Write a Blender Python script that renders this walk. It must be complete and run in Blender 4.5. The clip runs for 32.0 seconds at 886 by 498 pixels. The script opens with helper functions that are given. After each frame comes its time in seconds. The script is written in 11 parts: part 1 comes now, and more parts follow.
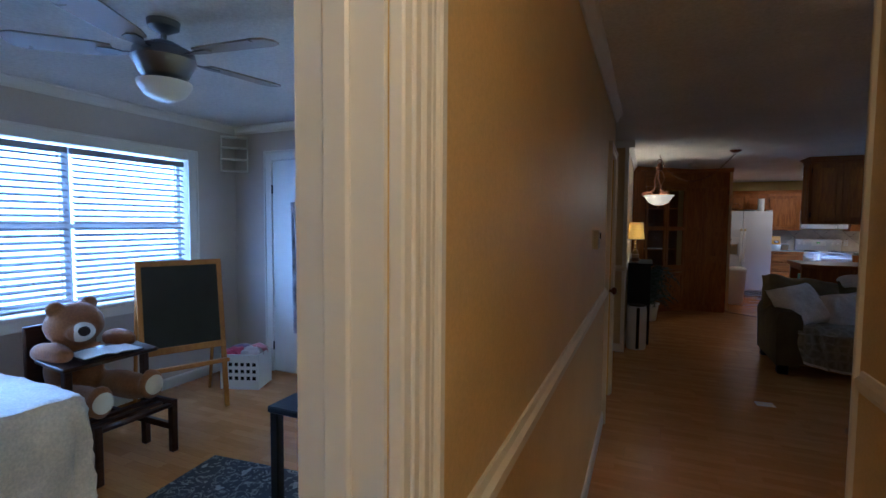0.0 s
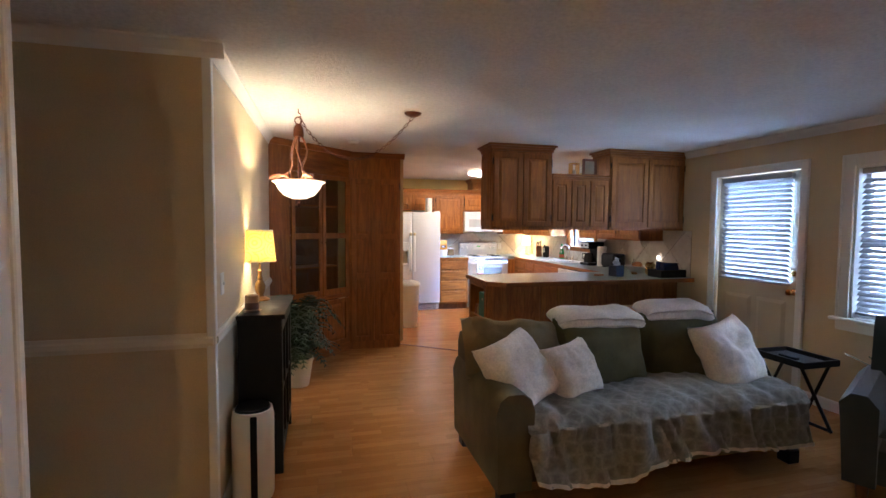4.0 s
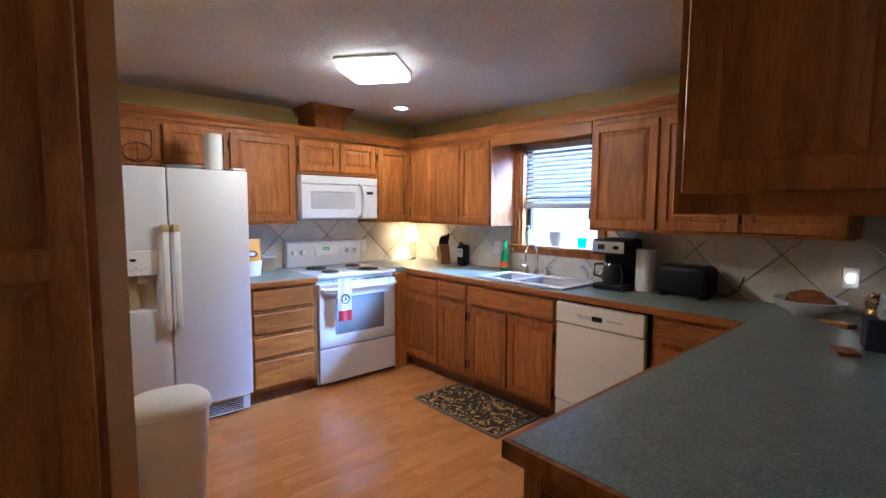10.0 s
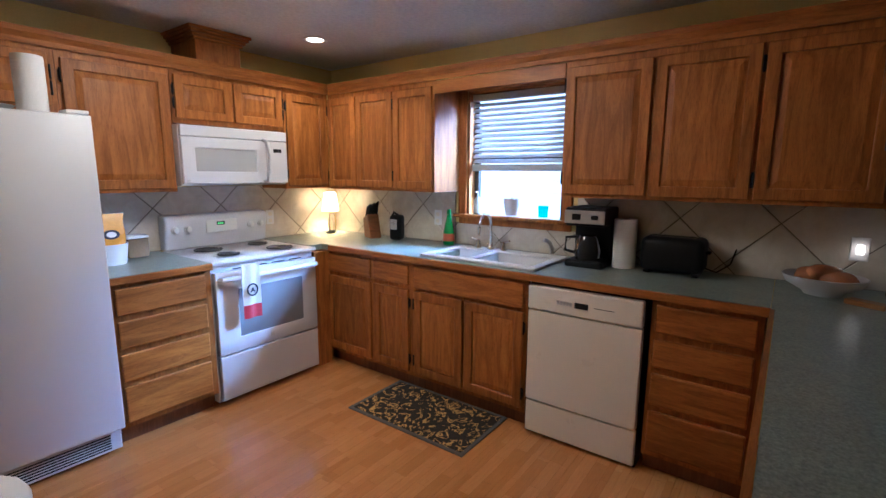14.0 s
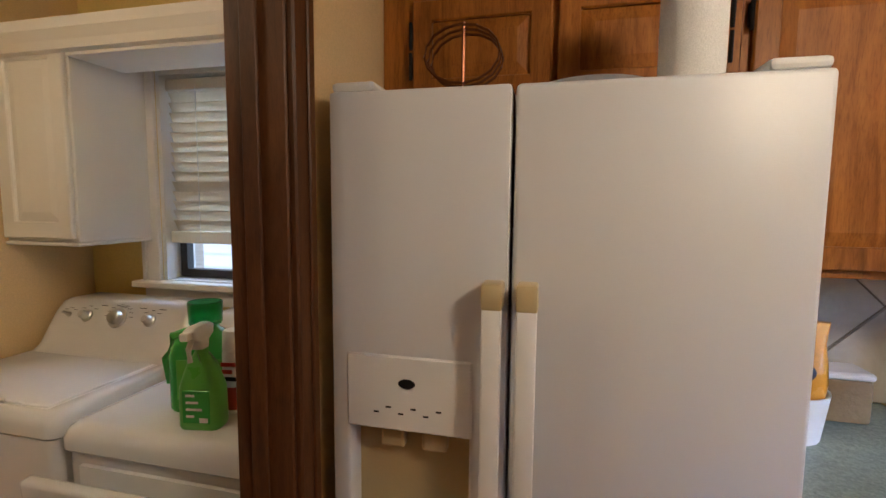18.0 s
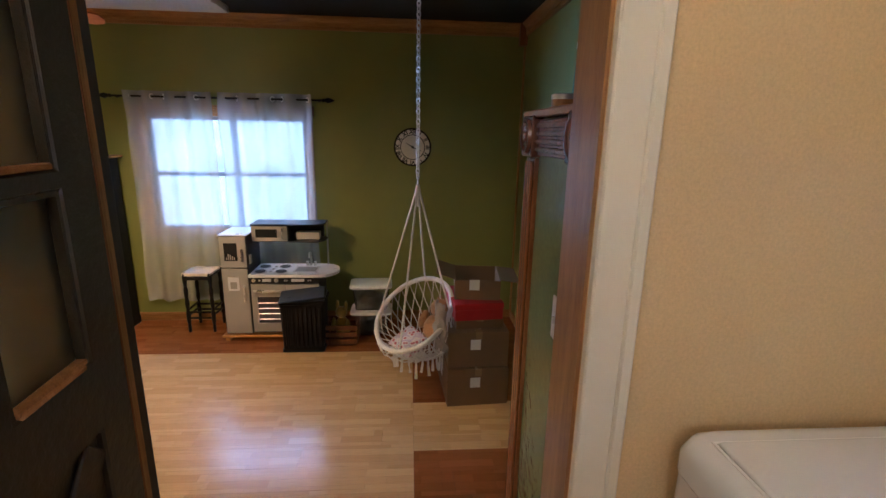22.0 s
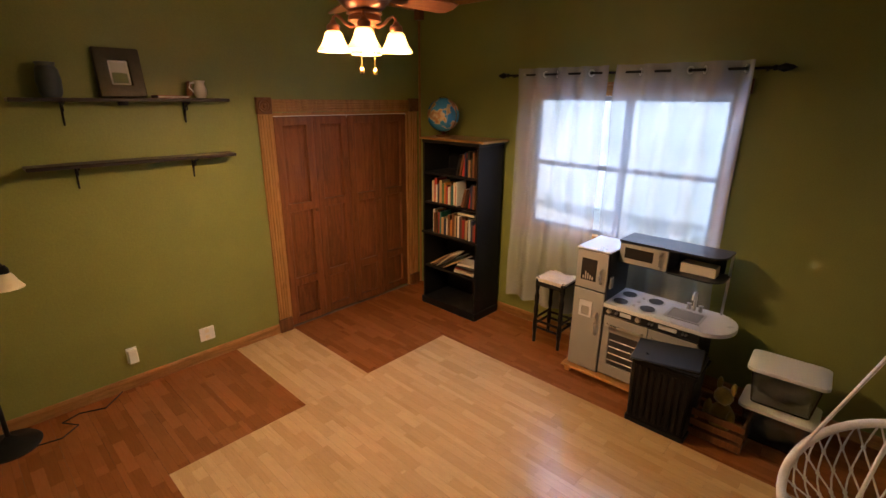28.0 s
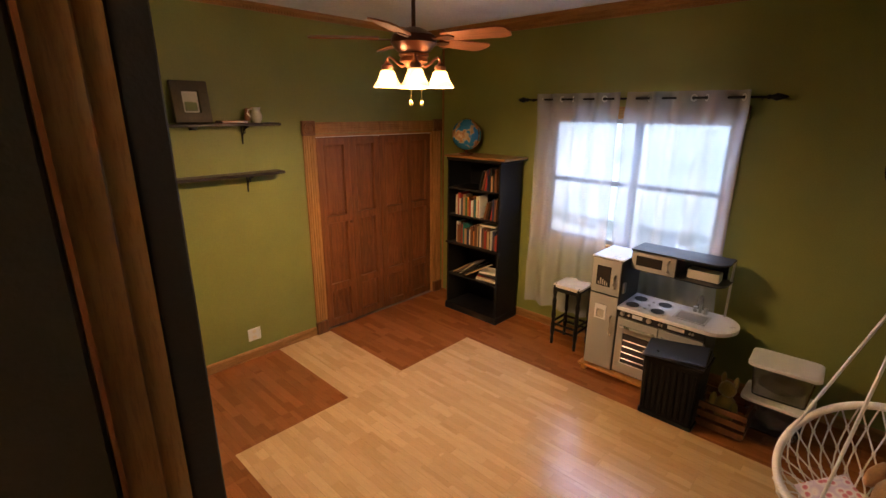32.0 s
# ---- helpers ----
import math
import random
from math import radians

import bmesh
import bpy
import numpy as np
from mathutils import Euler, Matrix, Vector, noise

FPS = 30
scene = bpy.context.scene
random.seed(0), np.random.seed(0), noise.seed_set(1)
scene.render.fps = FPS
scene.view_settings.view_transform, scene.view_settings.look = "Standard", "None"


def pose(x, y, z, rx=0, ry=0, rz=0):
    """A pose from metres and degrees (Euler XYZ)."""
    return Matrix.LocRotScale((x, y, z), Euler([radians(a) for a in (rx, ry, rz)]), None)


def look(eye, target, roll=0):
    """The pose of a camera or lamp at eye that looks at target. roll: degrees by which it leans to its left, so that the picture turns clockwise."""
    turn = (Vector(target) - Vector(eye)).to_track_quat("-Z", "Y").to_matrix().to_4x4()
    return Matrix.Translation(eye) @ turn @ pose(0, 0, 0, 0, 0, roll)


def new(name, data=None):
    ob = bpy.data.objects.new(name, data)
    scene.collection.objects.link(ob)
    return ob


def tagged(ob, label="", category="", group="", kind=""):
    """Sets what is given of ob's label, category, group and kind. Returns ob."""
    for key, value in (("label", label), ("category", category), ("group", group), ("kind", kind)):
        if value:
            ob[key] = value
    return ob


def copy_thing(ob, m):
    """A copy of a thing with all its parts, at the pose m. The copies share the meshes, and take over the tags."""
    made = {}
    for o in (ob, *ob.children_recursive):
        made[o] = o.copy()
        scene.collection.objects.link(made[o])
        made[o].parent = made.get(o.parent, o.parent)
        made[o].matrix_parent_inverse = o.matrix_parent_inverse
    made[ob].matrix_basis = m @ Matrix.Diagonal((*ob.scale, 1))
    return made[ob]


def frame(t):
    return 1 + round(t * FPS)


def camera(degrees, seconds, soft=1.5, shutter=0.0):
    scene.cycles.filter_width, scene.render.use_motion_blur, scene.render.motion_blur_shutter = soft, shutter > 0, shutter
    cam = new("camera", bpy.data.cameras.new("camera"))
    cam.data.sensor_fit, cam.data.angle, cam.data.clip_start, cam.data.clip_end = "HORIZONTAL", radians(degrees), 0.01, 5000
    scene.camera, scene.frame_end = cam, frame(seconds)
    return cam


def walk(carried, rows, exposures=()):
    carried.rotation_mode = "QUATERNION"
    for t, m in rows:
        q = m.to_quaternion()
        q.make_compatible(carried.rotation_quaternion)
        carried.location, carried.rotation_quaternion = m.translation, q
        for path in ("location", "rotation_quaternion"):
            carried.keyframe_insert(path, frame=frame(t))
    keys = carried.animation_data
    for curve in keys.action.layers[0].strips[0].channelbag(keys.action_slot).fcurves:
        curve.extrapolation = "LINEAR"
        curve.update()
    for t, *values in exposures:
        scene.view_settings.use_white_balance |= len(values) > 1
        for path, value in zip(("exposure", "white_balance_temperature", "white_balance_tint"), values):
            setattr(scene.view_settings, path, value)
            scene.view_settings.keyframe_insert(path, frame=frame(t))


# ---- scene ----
cam = camera(87.0, 32.0)
METRES, EYE, TILT, LEAN, TURN = 13.8, 1.452, 0.0, 0.0, 23.5
ROWS = [
    (0.0, 0.0, 0.0, 0.0, 0.03, -3.29, -0.46),
    (0.5, 0.0109, 0.0256, 0.0013, -8.56, -3.35, -0.19),
    (1.0, 0.0245, 0.0512, 0.0024, -15.69, -3.56, -0.54),
    (1.5, 0.0385, 0.0755, 0.002, -21.28, -3.49, -0.46),
    (2.0, 0.0494, 0.0999, 0.0028, -25.77, -3.37, -0.53),
    (2.5, 0.0636, 0.1228, 0.003, -29.48, -3.27, -0.49),
    (3.0, 0.0797, 0.1479, 0.0025, -32.65, -3.11, -0.51),
    (3.5, 0.0955, 0.174, 0.0037, -35.4, -3.04, -0.47),
    (5.5, 0.1587, 0.2829, 0.0067, -44.38, -2.96, -0.44),
    (6.0, 0.1728, 0.3095, 0.0073, -46.65, -2.75, -0.47),
    (6.5, 0.1898, 0.3332, 0.0067, -48.96, -2.8, -0.45),
    (7.0, 0.2095, 0.3555, 0.0055, -51.12, -2.69, -0.41),
    (7.5, 0.2254, 0.3797, 0.0052, -53.45, -2.58, -0.46),
    (8.0, 0.2431, 0.4017, 0.0047, -55.66, -2.77, -0.4),
    (8.5, 0.2584, 0.4241, 0.0044, -57.68, -3.09, -0.34),
    (9.0, 0.2703, 0.4452, 0.0042, -59.66, -3.43, -0.32),
    (9.5, 0.2842, 0.4637, 0.0026, -62.21, -4.07, -0.32),
    (10.0, 0.2967, 0.4795, 0.0014, -65.2, -4.89, -0.34),
    (10.5, 0.3081, 0.492, 0.0022, -67.76, -5.84, -0.3),
    (11.0, 0.3149, 0.5003, 0.0025, -70.54, -6.81, -0.29),
    (11.5, 0.3189, 0.5034, 0.002, -72.67, -7.55, -0.3),
    (12.0, 0.3219, 0.5048, 0.0015, -74.39, -8.24, -0.27),
    (12.5, 0.3232, 0.5069, 0.0015, -75.73, -8.75, -0.29),
    (13.0, 0.3247, 0.5082, 0.001, -76.54, -9.07, -0.31),
    (13.5, 0.3289, 0.5105, 0.0009, -77.11, -9.25, -0.33),
    (15.5, 0.3834, 0.5443, 0.0031, -74.72, -9.73, -0.09),
    (16.0, 0.3971, 0.5593, 0.0051, -70.19, -9.09, 0.04),
    (16.5, 0.4056, 0.5801, 0.0057, -60.89, -8.02, 0.17),
    (17.0, 0.4121, 0.5974, 0.0059, -46.65, -6.83, -0.01),
    (17.5, 0.4189, 0.6106, 0.0062, -28.32, -6.1, -0.19),
    (18.0, 0.4184, 0.6234, 0.0039, -9.78, -5.48, -0.49),
    (18.5, 0.4169, 0.6351, 0.0033, 8.03, -5.28, -0.73),
    (19.0, 0.4146, 0.6449, 0.0015, 22.62, -5.61, -1.05),
    (19.5, 0.4134, 0.6533, -0.0008, 34.8, -6.45, -1.42),
    (20.0, 0.4078, 0.6575, -0.0041, 43.64, -7.89, -1.64),
    (20.5, 0.3961, 0.6636, -0.0061, 50.28, -9.6, -1.54),
    (21.0, 0.3779, 0.6726, -0.0061, 55.37, -11.33, -1.4),
    (21.5, 0.3604, 0.6812, -0.0064, 59.29, -12.86, -1.23),
    (22.0, 0.345, 0.6933, -0.0051, 62.56, -13.92, -1.08),
    (22.5, 0.3305, 0.6991, -0.0034, 65.42, -14.85, -1.01),
    (23.0, 0.3122, 0.7032, -0.0021, 68.22, -15.4, -0.86),
    (23.5, 0.2985, 0.7061, -0.0017, 71.23, -15.72, -0.83),
    (24.0, 0.2892, 0.7086, -0.0014, 74.47, -15.99, -0.77),
    (24.5, 0.2797, 0.7112, -0.0006, 78.17, -16.22, -0.72),
    (25.0, 0.2721, 0.7091, -0.0006, 82.57, -16.56, -0.64),
    (25.5, 0.2685, 0.7079, -0.0009, 87.56, -16.89, -0.63),
    (26.0, 0.2652, 0.7089, -0.0007, 92.77, -17.24, -0.6),
    (26.5, 0.2621, 0.7097, -0.0006, 97.75, -17.58, -0.56),
    (28.5, 0.2583, 0.7127, 0.0026, 112.34, -17.85, -0.44),
    (29.0, 0.2594, 0.713, 0.0032, 114.5, -17.7, -0.43),
    (29.5, 0.2602, 0.7133, 0.0036, 116.21, -17.45, -0.42),
    (30.0, 0.261, 0.7132, 0.0035, 117.59, -17.17, -0.4),
    (30.5, 0.2635, 0.7134, 0.004, 118.4, -16.87, -0.39),
    (31.0, 0.2694, 0.7111, 0.0054, 117.97, -16.7, -0.4),
    (31.5, 0.2778, 0.7079, 0.007, 115.44, -16.58, -0.37),
    (32.0, 0.2877, 0.7081, 0.0083, 110.22, -16.57, -0.32),
]
# seconds, stops, kelvin, tint
EXPO = [
    (0.0, -0.7, 4800, 14), (0.6, 0.1, 5900, 10), (1.1, 1.0, 6300, 12), (2.0, 1.35, 5400, 14), (3.0, 1.35, 5400, 16), (3.5, 1.4, 5500, 16),
    (5.5, 1.0, 6200, 16), (6.0, 0.9, 6500, 17), (7.0, 0.85, 7000, 20), (8.0, 1.15, 6300, 19), (9.0, 1.0, 5200, 14), (10.0, 0.8, 4900, 12), (12.0, 0.6, 5000, 13), (13.0, 0.65, 5000, 13),
    (16.0, -0.1, 4900, 14), (17.0, 0.0, 6000, 14), (18.0, 0.15, 6300, 14), (19.0, 0.5, 5500, 11), (20.0, 0.65, 5400, 12),
    (22.0, 0.5, 5300, 16), (23.0, 0.55, 5300, 15), (24.0, 0.35, 6200, 19), (25.0, 0.3, 6600, 21), (29.0, 0.4, 6600, 21), (32.0, 0.5, 6600, 21),
]
walk(cam, [(t, pose(0, 0, EYE, TILT, LEAN, TURN) @ pose(METRES * x, METRES * y, METRES * z, 90 + pitch, roll, yaw)) for t, x, y, z, yaw, pitch, roll in ROWS], EXPO)

# ---- light ----
world = bpy.data.worlds.new("sky")
scene.world = world
world.use_nodes = True
_n = world.node_tree.nodes
_sky = _n.new("ShaderNodeTexSky")
_sky.sky_type = "NISHITA"
_sky.sun_disc = False
_sky.sun_elevation, _sky.sun_rotation = radians(28), radians(200)
_n["Background"].inputs["Strength"].default_value = 0.12
world.node_tree.links.new(_sky.outputs["Color"], _n["Background"].inputs["Color"])


def lamp(name, kind, energy, colour, m, size=0.1, size_y=None, spread=None, blend=0.6):
    data = bpy.data.lights.new(name, kind)
    data.energy, data.color = energy, colour
    if kind == "AREA":
        data.size = size
        if size_y:
            data.shape, data.size_y = "RECTANGLE", size_y
        if spread:
            data.spread = radians(spread)
    elif kind == "SPOT":
        data.shadow_soft_size, data.spot_size, data.spot_blend = size, radians(spread or 120), blend
    elif kind == "SUN":
        data.angle = size
    else:
        data.shadow_soft_size = size
    ob = new(name, data)
    ob.matrix_world = m
    return ob


WARM, DAY, NEUTRAL = (1.0, 0.62, 0.26), (0.50, 0.70, 1.0), (1.0, 0.86, 0.66)
lamp("sun", "SUN", 2.0, (1.0, 0.95, 0.88), look((0, 0, 9), (2.2, 6.0, 0)), 0.02)

# ---- plan (metres) ----
ZC = 2.36          # ceiling of hall, living room, kitchen, laundry
WX = -0.26         # hall west wall face
HX = 0.64          # hall east wall face
HY = 1.88          # where the hall opens into the living room
DX = -0.21         # dining west wall face
EX = 4.37          # east wall face
NY = 11.80         # north wall face
KX = 1.300         # kitchen west wall face
LX = -0.10         # laundry west wall face
GX = -0.375        # play room east wall face
GWX = -4.28        # play room west wall face
GSY = 6.70         # play room south wall face
GZ = -0.60         # play room floor
GC = 2.415         # play room ceiling
CT = 0.93          # counter top


# ---- material tools ----
def material(name):
    m = bpy.data.materials.new(name)
    m.use_nodes = True
    return m, m.node_tree.nodes, m.node_tree.links, m.node_tree.nodes["Principled BSDF"]


def coords(n, l, kind="Object", scale=(1, 1, 1), rot=(0, 0, 0)):
    tc, mp = n.new("ShaderNodeTexCoord"), n.new("ShaderNodeMapping")
    mp.inputs["Scale"].default_value, mp.inputs["Rotation"].default_value = scale, rot
    l.new(tc.outputs[kind], mp.inputs["Vector"])
    return mp.outputs["Vector"]


def noise_tex(n, l, vec, scale, detail=4.0, rough=0.55, distort=0.0):
    t = n.new("ShaderNodeTexNoise")
    t.inputs["Scale"].default_value, t.inputs["Detail"].default_value = scale, detail
    t.inputs["Roughness"].default_value, t.inputs["Distortion"].default_value = rough, distort
    l.new(vec, t.inputs["Vector"])
    return t.outputs["Fac"]


def ramp(n, l, fac, stops):
    r = n.new("ShaderNodeValToRGB")
    while len(r.color_ramp.elements) < len(stops):
        r.color_ramp.elements.new(0.5)
    for e, (p, c) in zip(r.color_ramp.elements, stops):
        e.position, e.color = p, (*c, 1.0)
    l.new(fac, r.inputs["Fac"])
    return r.outputs["Color"]


def mix(n, l, a, b, fac, mode="MIX"):
    x = n.new("ShaderNodeMix")
    x.data_type, x.blend_type = "RGBA", mode
    for sock, v in ((x.inputs["Factor"], fac), (x.inputs["A"], a), (x.inputs["B"], b)):
        if isinstance(v, (int, float)):
            sock.default_value = v
        elif isinstance(v, tuple):
            sock.default_value = (*v, 1.0)
        else:
            l.new(v, sock)
    return x.outputs["Result"]


def bump(n, l, bsdf, height, strength=0.3, distance=0.01):
    b = n.new("ShaderNodeBump")
    b.inputs["Strength"].default_value, b.inputs["Distance"].default_value = strength, distance
    l.new(height, b.inputs["Height"])
    l.new(b.outputs["Normal"], bsdf.inputs["Normal"])


def tint(c, f):
    return tuple(min(1.0, v * f) for v in c)


def paint(name, colour, rough=0.5, bumpy=0.15, grain=140.0, vary=0.08, metallic=0.0, spec=0.5):
    m, n, l, b = material(name)
    v = coords(n, l)
    big = noise_tex(n, l, v, 1.7, 3.0)
    l.new(ramp(n, l, big, [(0.3, tint(colour, 1 - vary)), (0.7, tint(colour, 1 + vary))]), b.inputs["Base Color"])
    fine = noise_tex(n, l, v, grain, 3.0)
    bump(n, l, b, fine, bumpy, 0.006)
    if bumpy > 0.1 and not metallic:
        flat = b.inputs["Base Color"].links[0].from_socket
        l.new(mix(n, l, flat, ramp(n, l, noise_tex(n, l, v, grain * 2.2, 4.0, 0.7), [(0.3, (0.88, 0.88, 0.88)), (0.7, (1.1, 1.1, 1.1))]), 0.8, "MULTIPLY"), b.inputs["Base Color"])
    mr = n.new("ShaderNodeMapRange")
    mr.inputs["To Min"].default_value, mr.inputs["To Max"].default_value = max(0.03, rough - 0.08), min(1.0, rough + 0.08)
    l.new(noise_tex(n, l, v, 9.0, 4.0), mr.inputs["Value"])
    l.new(mr.outputs["Result"], b.inputs["Roughness"])
    b.inputs["Metallic"].default_value = metallic
    b.inputs["Specular IOR Level"].default_value = spec
    return m


def wood(name, dark, light, rough=0.42, axis="Z", stretch=9.0, scale=7.0, coat=0.15, vary=0.16, bumpy=0.12):
    """Stained timber: long grain along one axis, pores, a tone of its own for each piece."""
    m, n, l, b = material(name)
    sc = {"X": (1, stretch, stretch), "Y": (stretch, 1, stretch), "Z": (stretch, stretch, 1)}[axis]
    oi = n.new("ShaderNodeObjectInfo")
    add = n.new("ShaderNodeVectorMath")
    add.operation = "ADD"
    mul = n.new("ShaderNodeMath")
    mul.operation, mul.inputs[1].default_value = "MULTIPLY", 37.0
    l.new(oi.outputs["Random"], mul.inputs[0])
    l.new(coords(n, l, "Object", sc), add.inputs[0])
    l.new(mul.outputs[0], add.inputs[1])
    v = add.outputs["Vector"]
    g = noise_tex(n, l, v, scale * 0.35, 6.0, 0.62, 1.2)
    fine = noise_tex(n, l, v, scale * 4.6, 4.0, 0.68)
    base = ramp(n, l, g, [(0.28, dark), (0.5, tuple((a + c) / 2 for a, c in zip(dark, light))), (0.72, light)])
    pores = ramp(n, l, fine, [(0.36, (0.50, 0.44, 0.40)), (0.52, (1.05, 1.05, 1.05))])
    base = mix(n, l, base, pores, 0.42, "MULTIPLY")
    tone = n.new("ShaderNodeMapRange")
    tone.inputs["To Min"].default_value, tone.inputs["To Max"].default_value = 1 - vary, 1 + vary
    l.new(oi.outputs["Random"], tone.inputs["Value"])
    hsv = n.new("ShaderNodeHueSaturation")
    l.new(base, hsv.inputs["Color"])
    l.new(tone.outputs["Result"], hsv.inputs["Value"])
    l.new(hsv.outputs["Color"], b.inputs["Base Color"])
    b.inputs["Roughness"].default_value = rough
    b.inputs["Specular IOR Level"].default_value = 0.25
    b.inputs["Coat Weight"].default_value, b.inputs["Coat Roughness"].default_value = coat, 0.25
    bump(n, l, b, fine, bumpy, 0.003)
    return m


def laminate(name, dark, light, rough=0.2, along="X"):
    """Three-strip laminate: short staves of changing tone under a smooth lacquer."""
    m, n, l, b = material(name)
    oi = n.new("ShaderNodeObjectInfo")
    mul = n.new("ShaderNodeMath")
    mul.operation, mul.inputs[1].default_value = "MULTIPLY", 23.0
    l.new(oi.outputs["Random"], mul.inputs[0])
    add = n.new("ShaderNodeVectorMath")
    l.new(coords(n, l, "Object", (1, 1, 1), (0, 0, 0 if along == "X" else radians(90))), add.inputs[0])
    cx = n.new("ShaderNodeCombineXYZ")
    l.new(mul.outputs[0], cx.inputs["X"])
    l.new(cx.outputs["Vector"], add.inputs[1])
    br = n.new("ShaderNodeTexBrick")
    br.offset, br.inputs["Scale"].default_value = 0.37, 1.0
    br.inputs["Brick Width"].default_value, br.inputs["Row Height"].default_value = 0.34, 0.0633
    br.inputs["Mortar Size"].default_value, br.inputs["Bias"].default_value = 0.0006, 0.0
    br.inputs["Color1"].default_value, br.inputs["Color2"].default_value = (*dark, 1), (*light, 1)
    br.inputs["Mortar"].default_value = (*tint(dark, 0.72), 1)
    l.new(add.outputs["Vector"], br.inputs["Vector"])
    st = n.new("ShaderNodeVectorMath")
    st.operation = "MULTIPLY"
    st.inputs[1].default_value = (2.5, 26, 26)
    l.new(add.outputs["Vector"], st.inputs[0])
    g = noise_tex(n, l, st.outputs["Vector"], 3.4, 4.0, 0.62, 0.0)
    base = mix(n, l, br.outputs["Color"], ramp(n, l, g, [(0.25, (0.84, 0.81, 0.78)), (0.7, (1.05, 1.05, 1.05))]), 0.75, "MULTIPLY")
    l.new(base, b.inputs["Base Color"])
    mr = n.new("ShaderNodeMapRange")
    mr.inputs["To Min"].default_value, mr.inputs["To Max"].default_value = rough - 0.03, rough + 0.06
    l.new(noise_tex(n, l, coords(n, l, "Object"), 3.0, 2.0), mr.inputs["Value"])
    l.new(mr.outputs["Result"], b.inputs["Roughness"])
    bump(n, l, b, g, 0.02, 0.001)
    return m


def fabric(name, colour, rough=0.95, weave=260.0, vary=0.18, sheen=0.3):
    m, n, l, b = material(name)
    v = coords(n, l)
    big = noise_tex(n, l, v, 5.0, 4.0)
    fine = noise_tex(n, l, v, weave, 2.0)
    base = ramp(n, l, big, [(0.3, tint(colour, 1 - vary)), (0.7, tint(colour, 1 + vary))])
    l.new(mix(n, l, base, ramp(n, l, fine, [(0.3, (0.75, 0.75, 0.75)), (0.7, (1.1, 1.1, 1.1))]), 0.6, "MULTIPLY"), b.inputs["Base Color"])
    b.inputs["Roughness"].default_value = rough
    b.inputs["Sheen Weight"].default_value = sheen
    bump(n, l, b, fine, 0.35, 0.003)
    return m


def metal(name, colour, rough=0.25):
    return paint(name, colour, rough, 0.03, 200.0, 0.05, 1.0)


def glass(name, tintc=(0.9, 0.95, 1.0), rough=0.02):
    m, n, l, b = material(name)
    b.inputs["Base Color"].default_value = (*tintc, 1)
    b.inputs["Transmission Weight"].default_value = 1.0
    b.inputs["Roughness"].default_value = rough
    b.inputs["IOR"].default_value = 1.45
    return m


def glow(name, colour, strength, base=(0.9, 0.88, 0.82)):
    m, n, l, b = material(name)
    b.inputs["Base Color"].default_value = (*base, 1)
    b.inputs["Emission Color"].default_value = (*colour, 1)
    b.inputs["Emission Strength"].default_value = strength
    b.inputs["Roughness"].default_value = 0.4
    return m


def sheer(name, colour, see=0.35, soak=0.55, weave=420.0):
    """Thin cloth or slats: part of the light goes straight through, part is scattered through."""
    m, n, l, b = material(name)
    out = n["Material Output"]
    dif, tra, cle = n.new("ShaderNodeBsdfDiffuse"), n.new("ShaderNodeBsdfTranslucent"), n.new("ShaderNodeBsdfTransparent")
    v = coords(n, l)
    c = ramp(n, l, noise_tex(n, l, v, weave, 2.0), [(0.3, tint(colour, 0.88)), (0.7, tint(colour, 1.05))])
    l.new(c, dif.inputs["Color"])
    l.new(c, tra.inputs["Color"])
    m1, m2 = n.new("ShaderNodeMixShader"), n.new("ShaderNodeMixShader")
    m1.inputs[0].default_value, m2.inputs[0].default_value = soak, see
    l.new(dif.outputs[0], m1.inputs[1])
    l.new(tra.outputs[0], m1.inputs[2])
    l.new(m1.outputs[0], m2.inputs[1])
    l.new(cle.outputs[0], m2.inputs[2])
    l.new(m2.outputs[0], out.inputs["Surface"])
    return m


def popcorn(name, colour, rough=0.9):
    m, n, l, b = material(name)
    v = coords(n, l)
    a = noise_tex(n, l, v, 42.0, 5.0, 0.75)
    c = noise_tex(n, l, v, 2.0, 3.0)
    big = ramp(n, l, c, [(0.3, tint(colour, 0.94)), (0.7, tint(colour, 1.04))])
    l.new(mix(n, l, big, ramp(n, l, a, [(0.36, (0.86, 0.86, 0.86)), (0.6, (1.04, 1.04, 1.04))]), 0.8, "MULTIPLY"), b.inputs["Base Color"])
    b.inputs["Roughness"].default_value = rough
    bump(n, l, b, a, 0.9, 0.026)
    return m


# ---- materials ----
M_TAN = paint("tan_wall_paint", (0.65, 0.455, 0.178), 0.36, 0.22, 55.0, 0.05, 0.0, 0.5)
M_BEIGE = paint("beige_wall_paint", (0.62, 0.495, 0.31), 0.45, 0.2, 90.0, 0.05)
M_LAUNDRY = paint("golden_tan_wall_paint", (0.68, 0.49, 0.25), 0.45, 0.2, 90.0, 0.05)
M_YELLOW = paint("pale_yellow_wall_paint", (0.74, 0.57, 0.20), 0.55, 0.2, 90.0, 0.05)
M_LILAC = paint("greige_bedroom_paint", (0.55, 0.50, 0.46), 0.55, 0.2, 90.0, 0.05)
M_GREEN = paint("olive_green_wall_paint", (0.205, 0.22, 0.055), 0.48, 0.25, 60.0, 0.08)
M_GLOSSGREEN = paint("glossy_green_paint", (0.17, 0.21, 0.085), 0.13, 0.28, 22.0, 0.06)
M_WHITE = paint("white_trim_paint", (0.78, 0.77, 0.73), 0.35, 0.08, 60.0, 0.03)
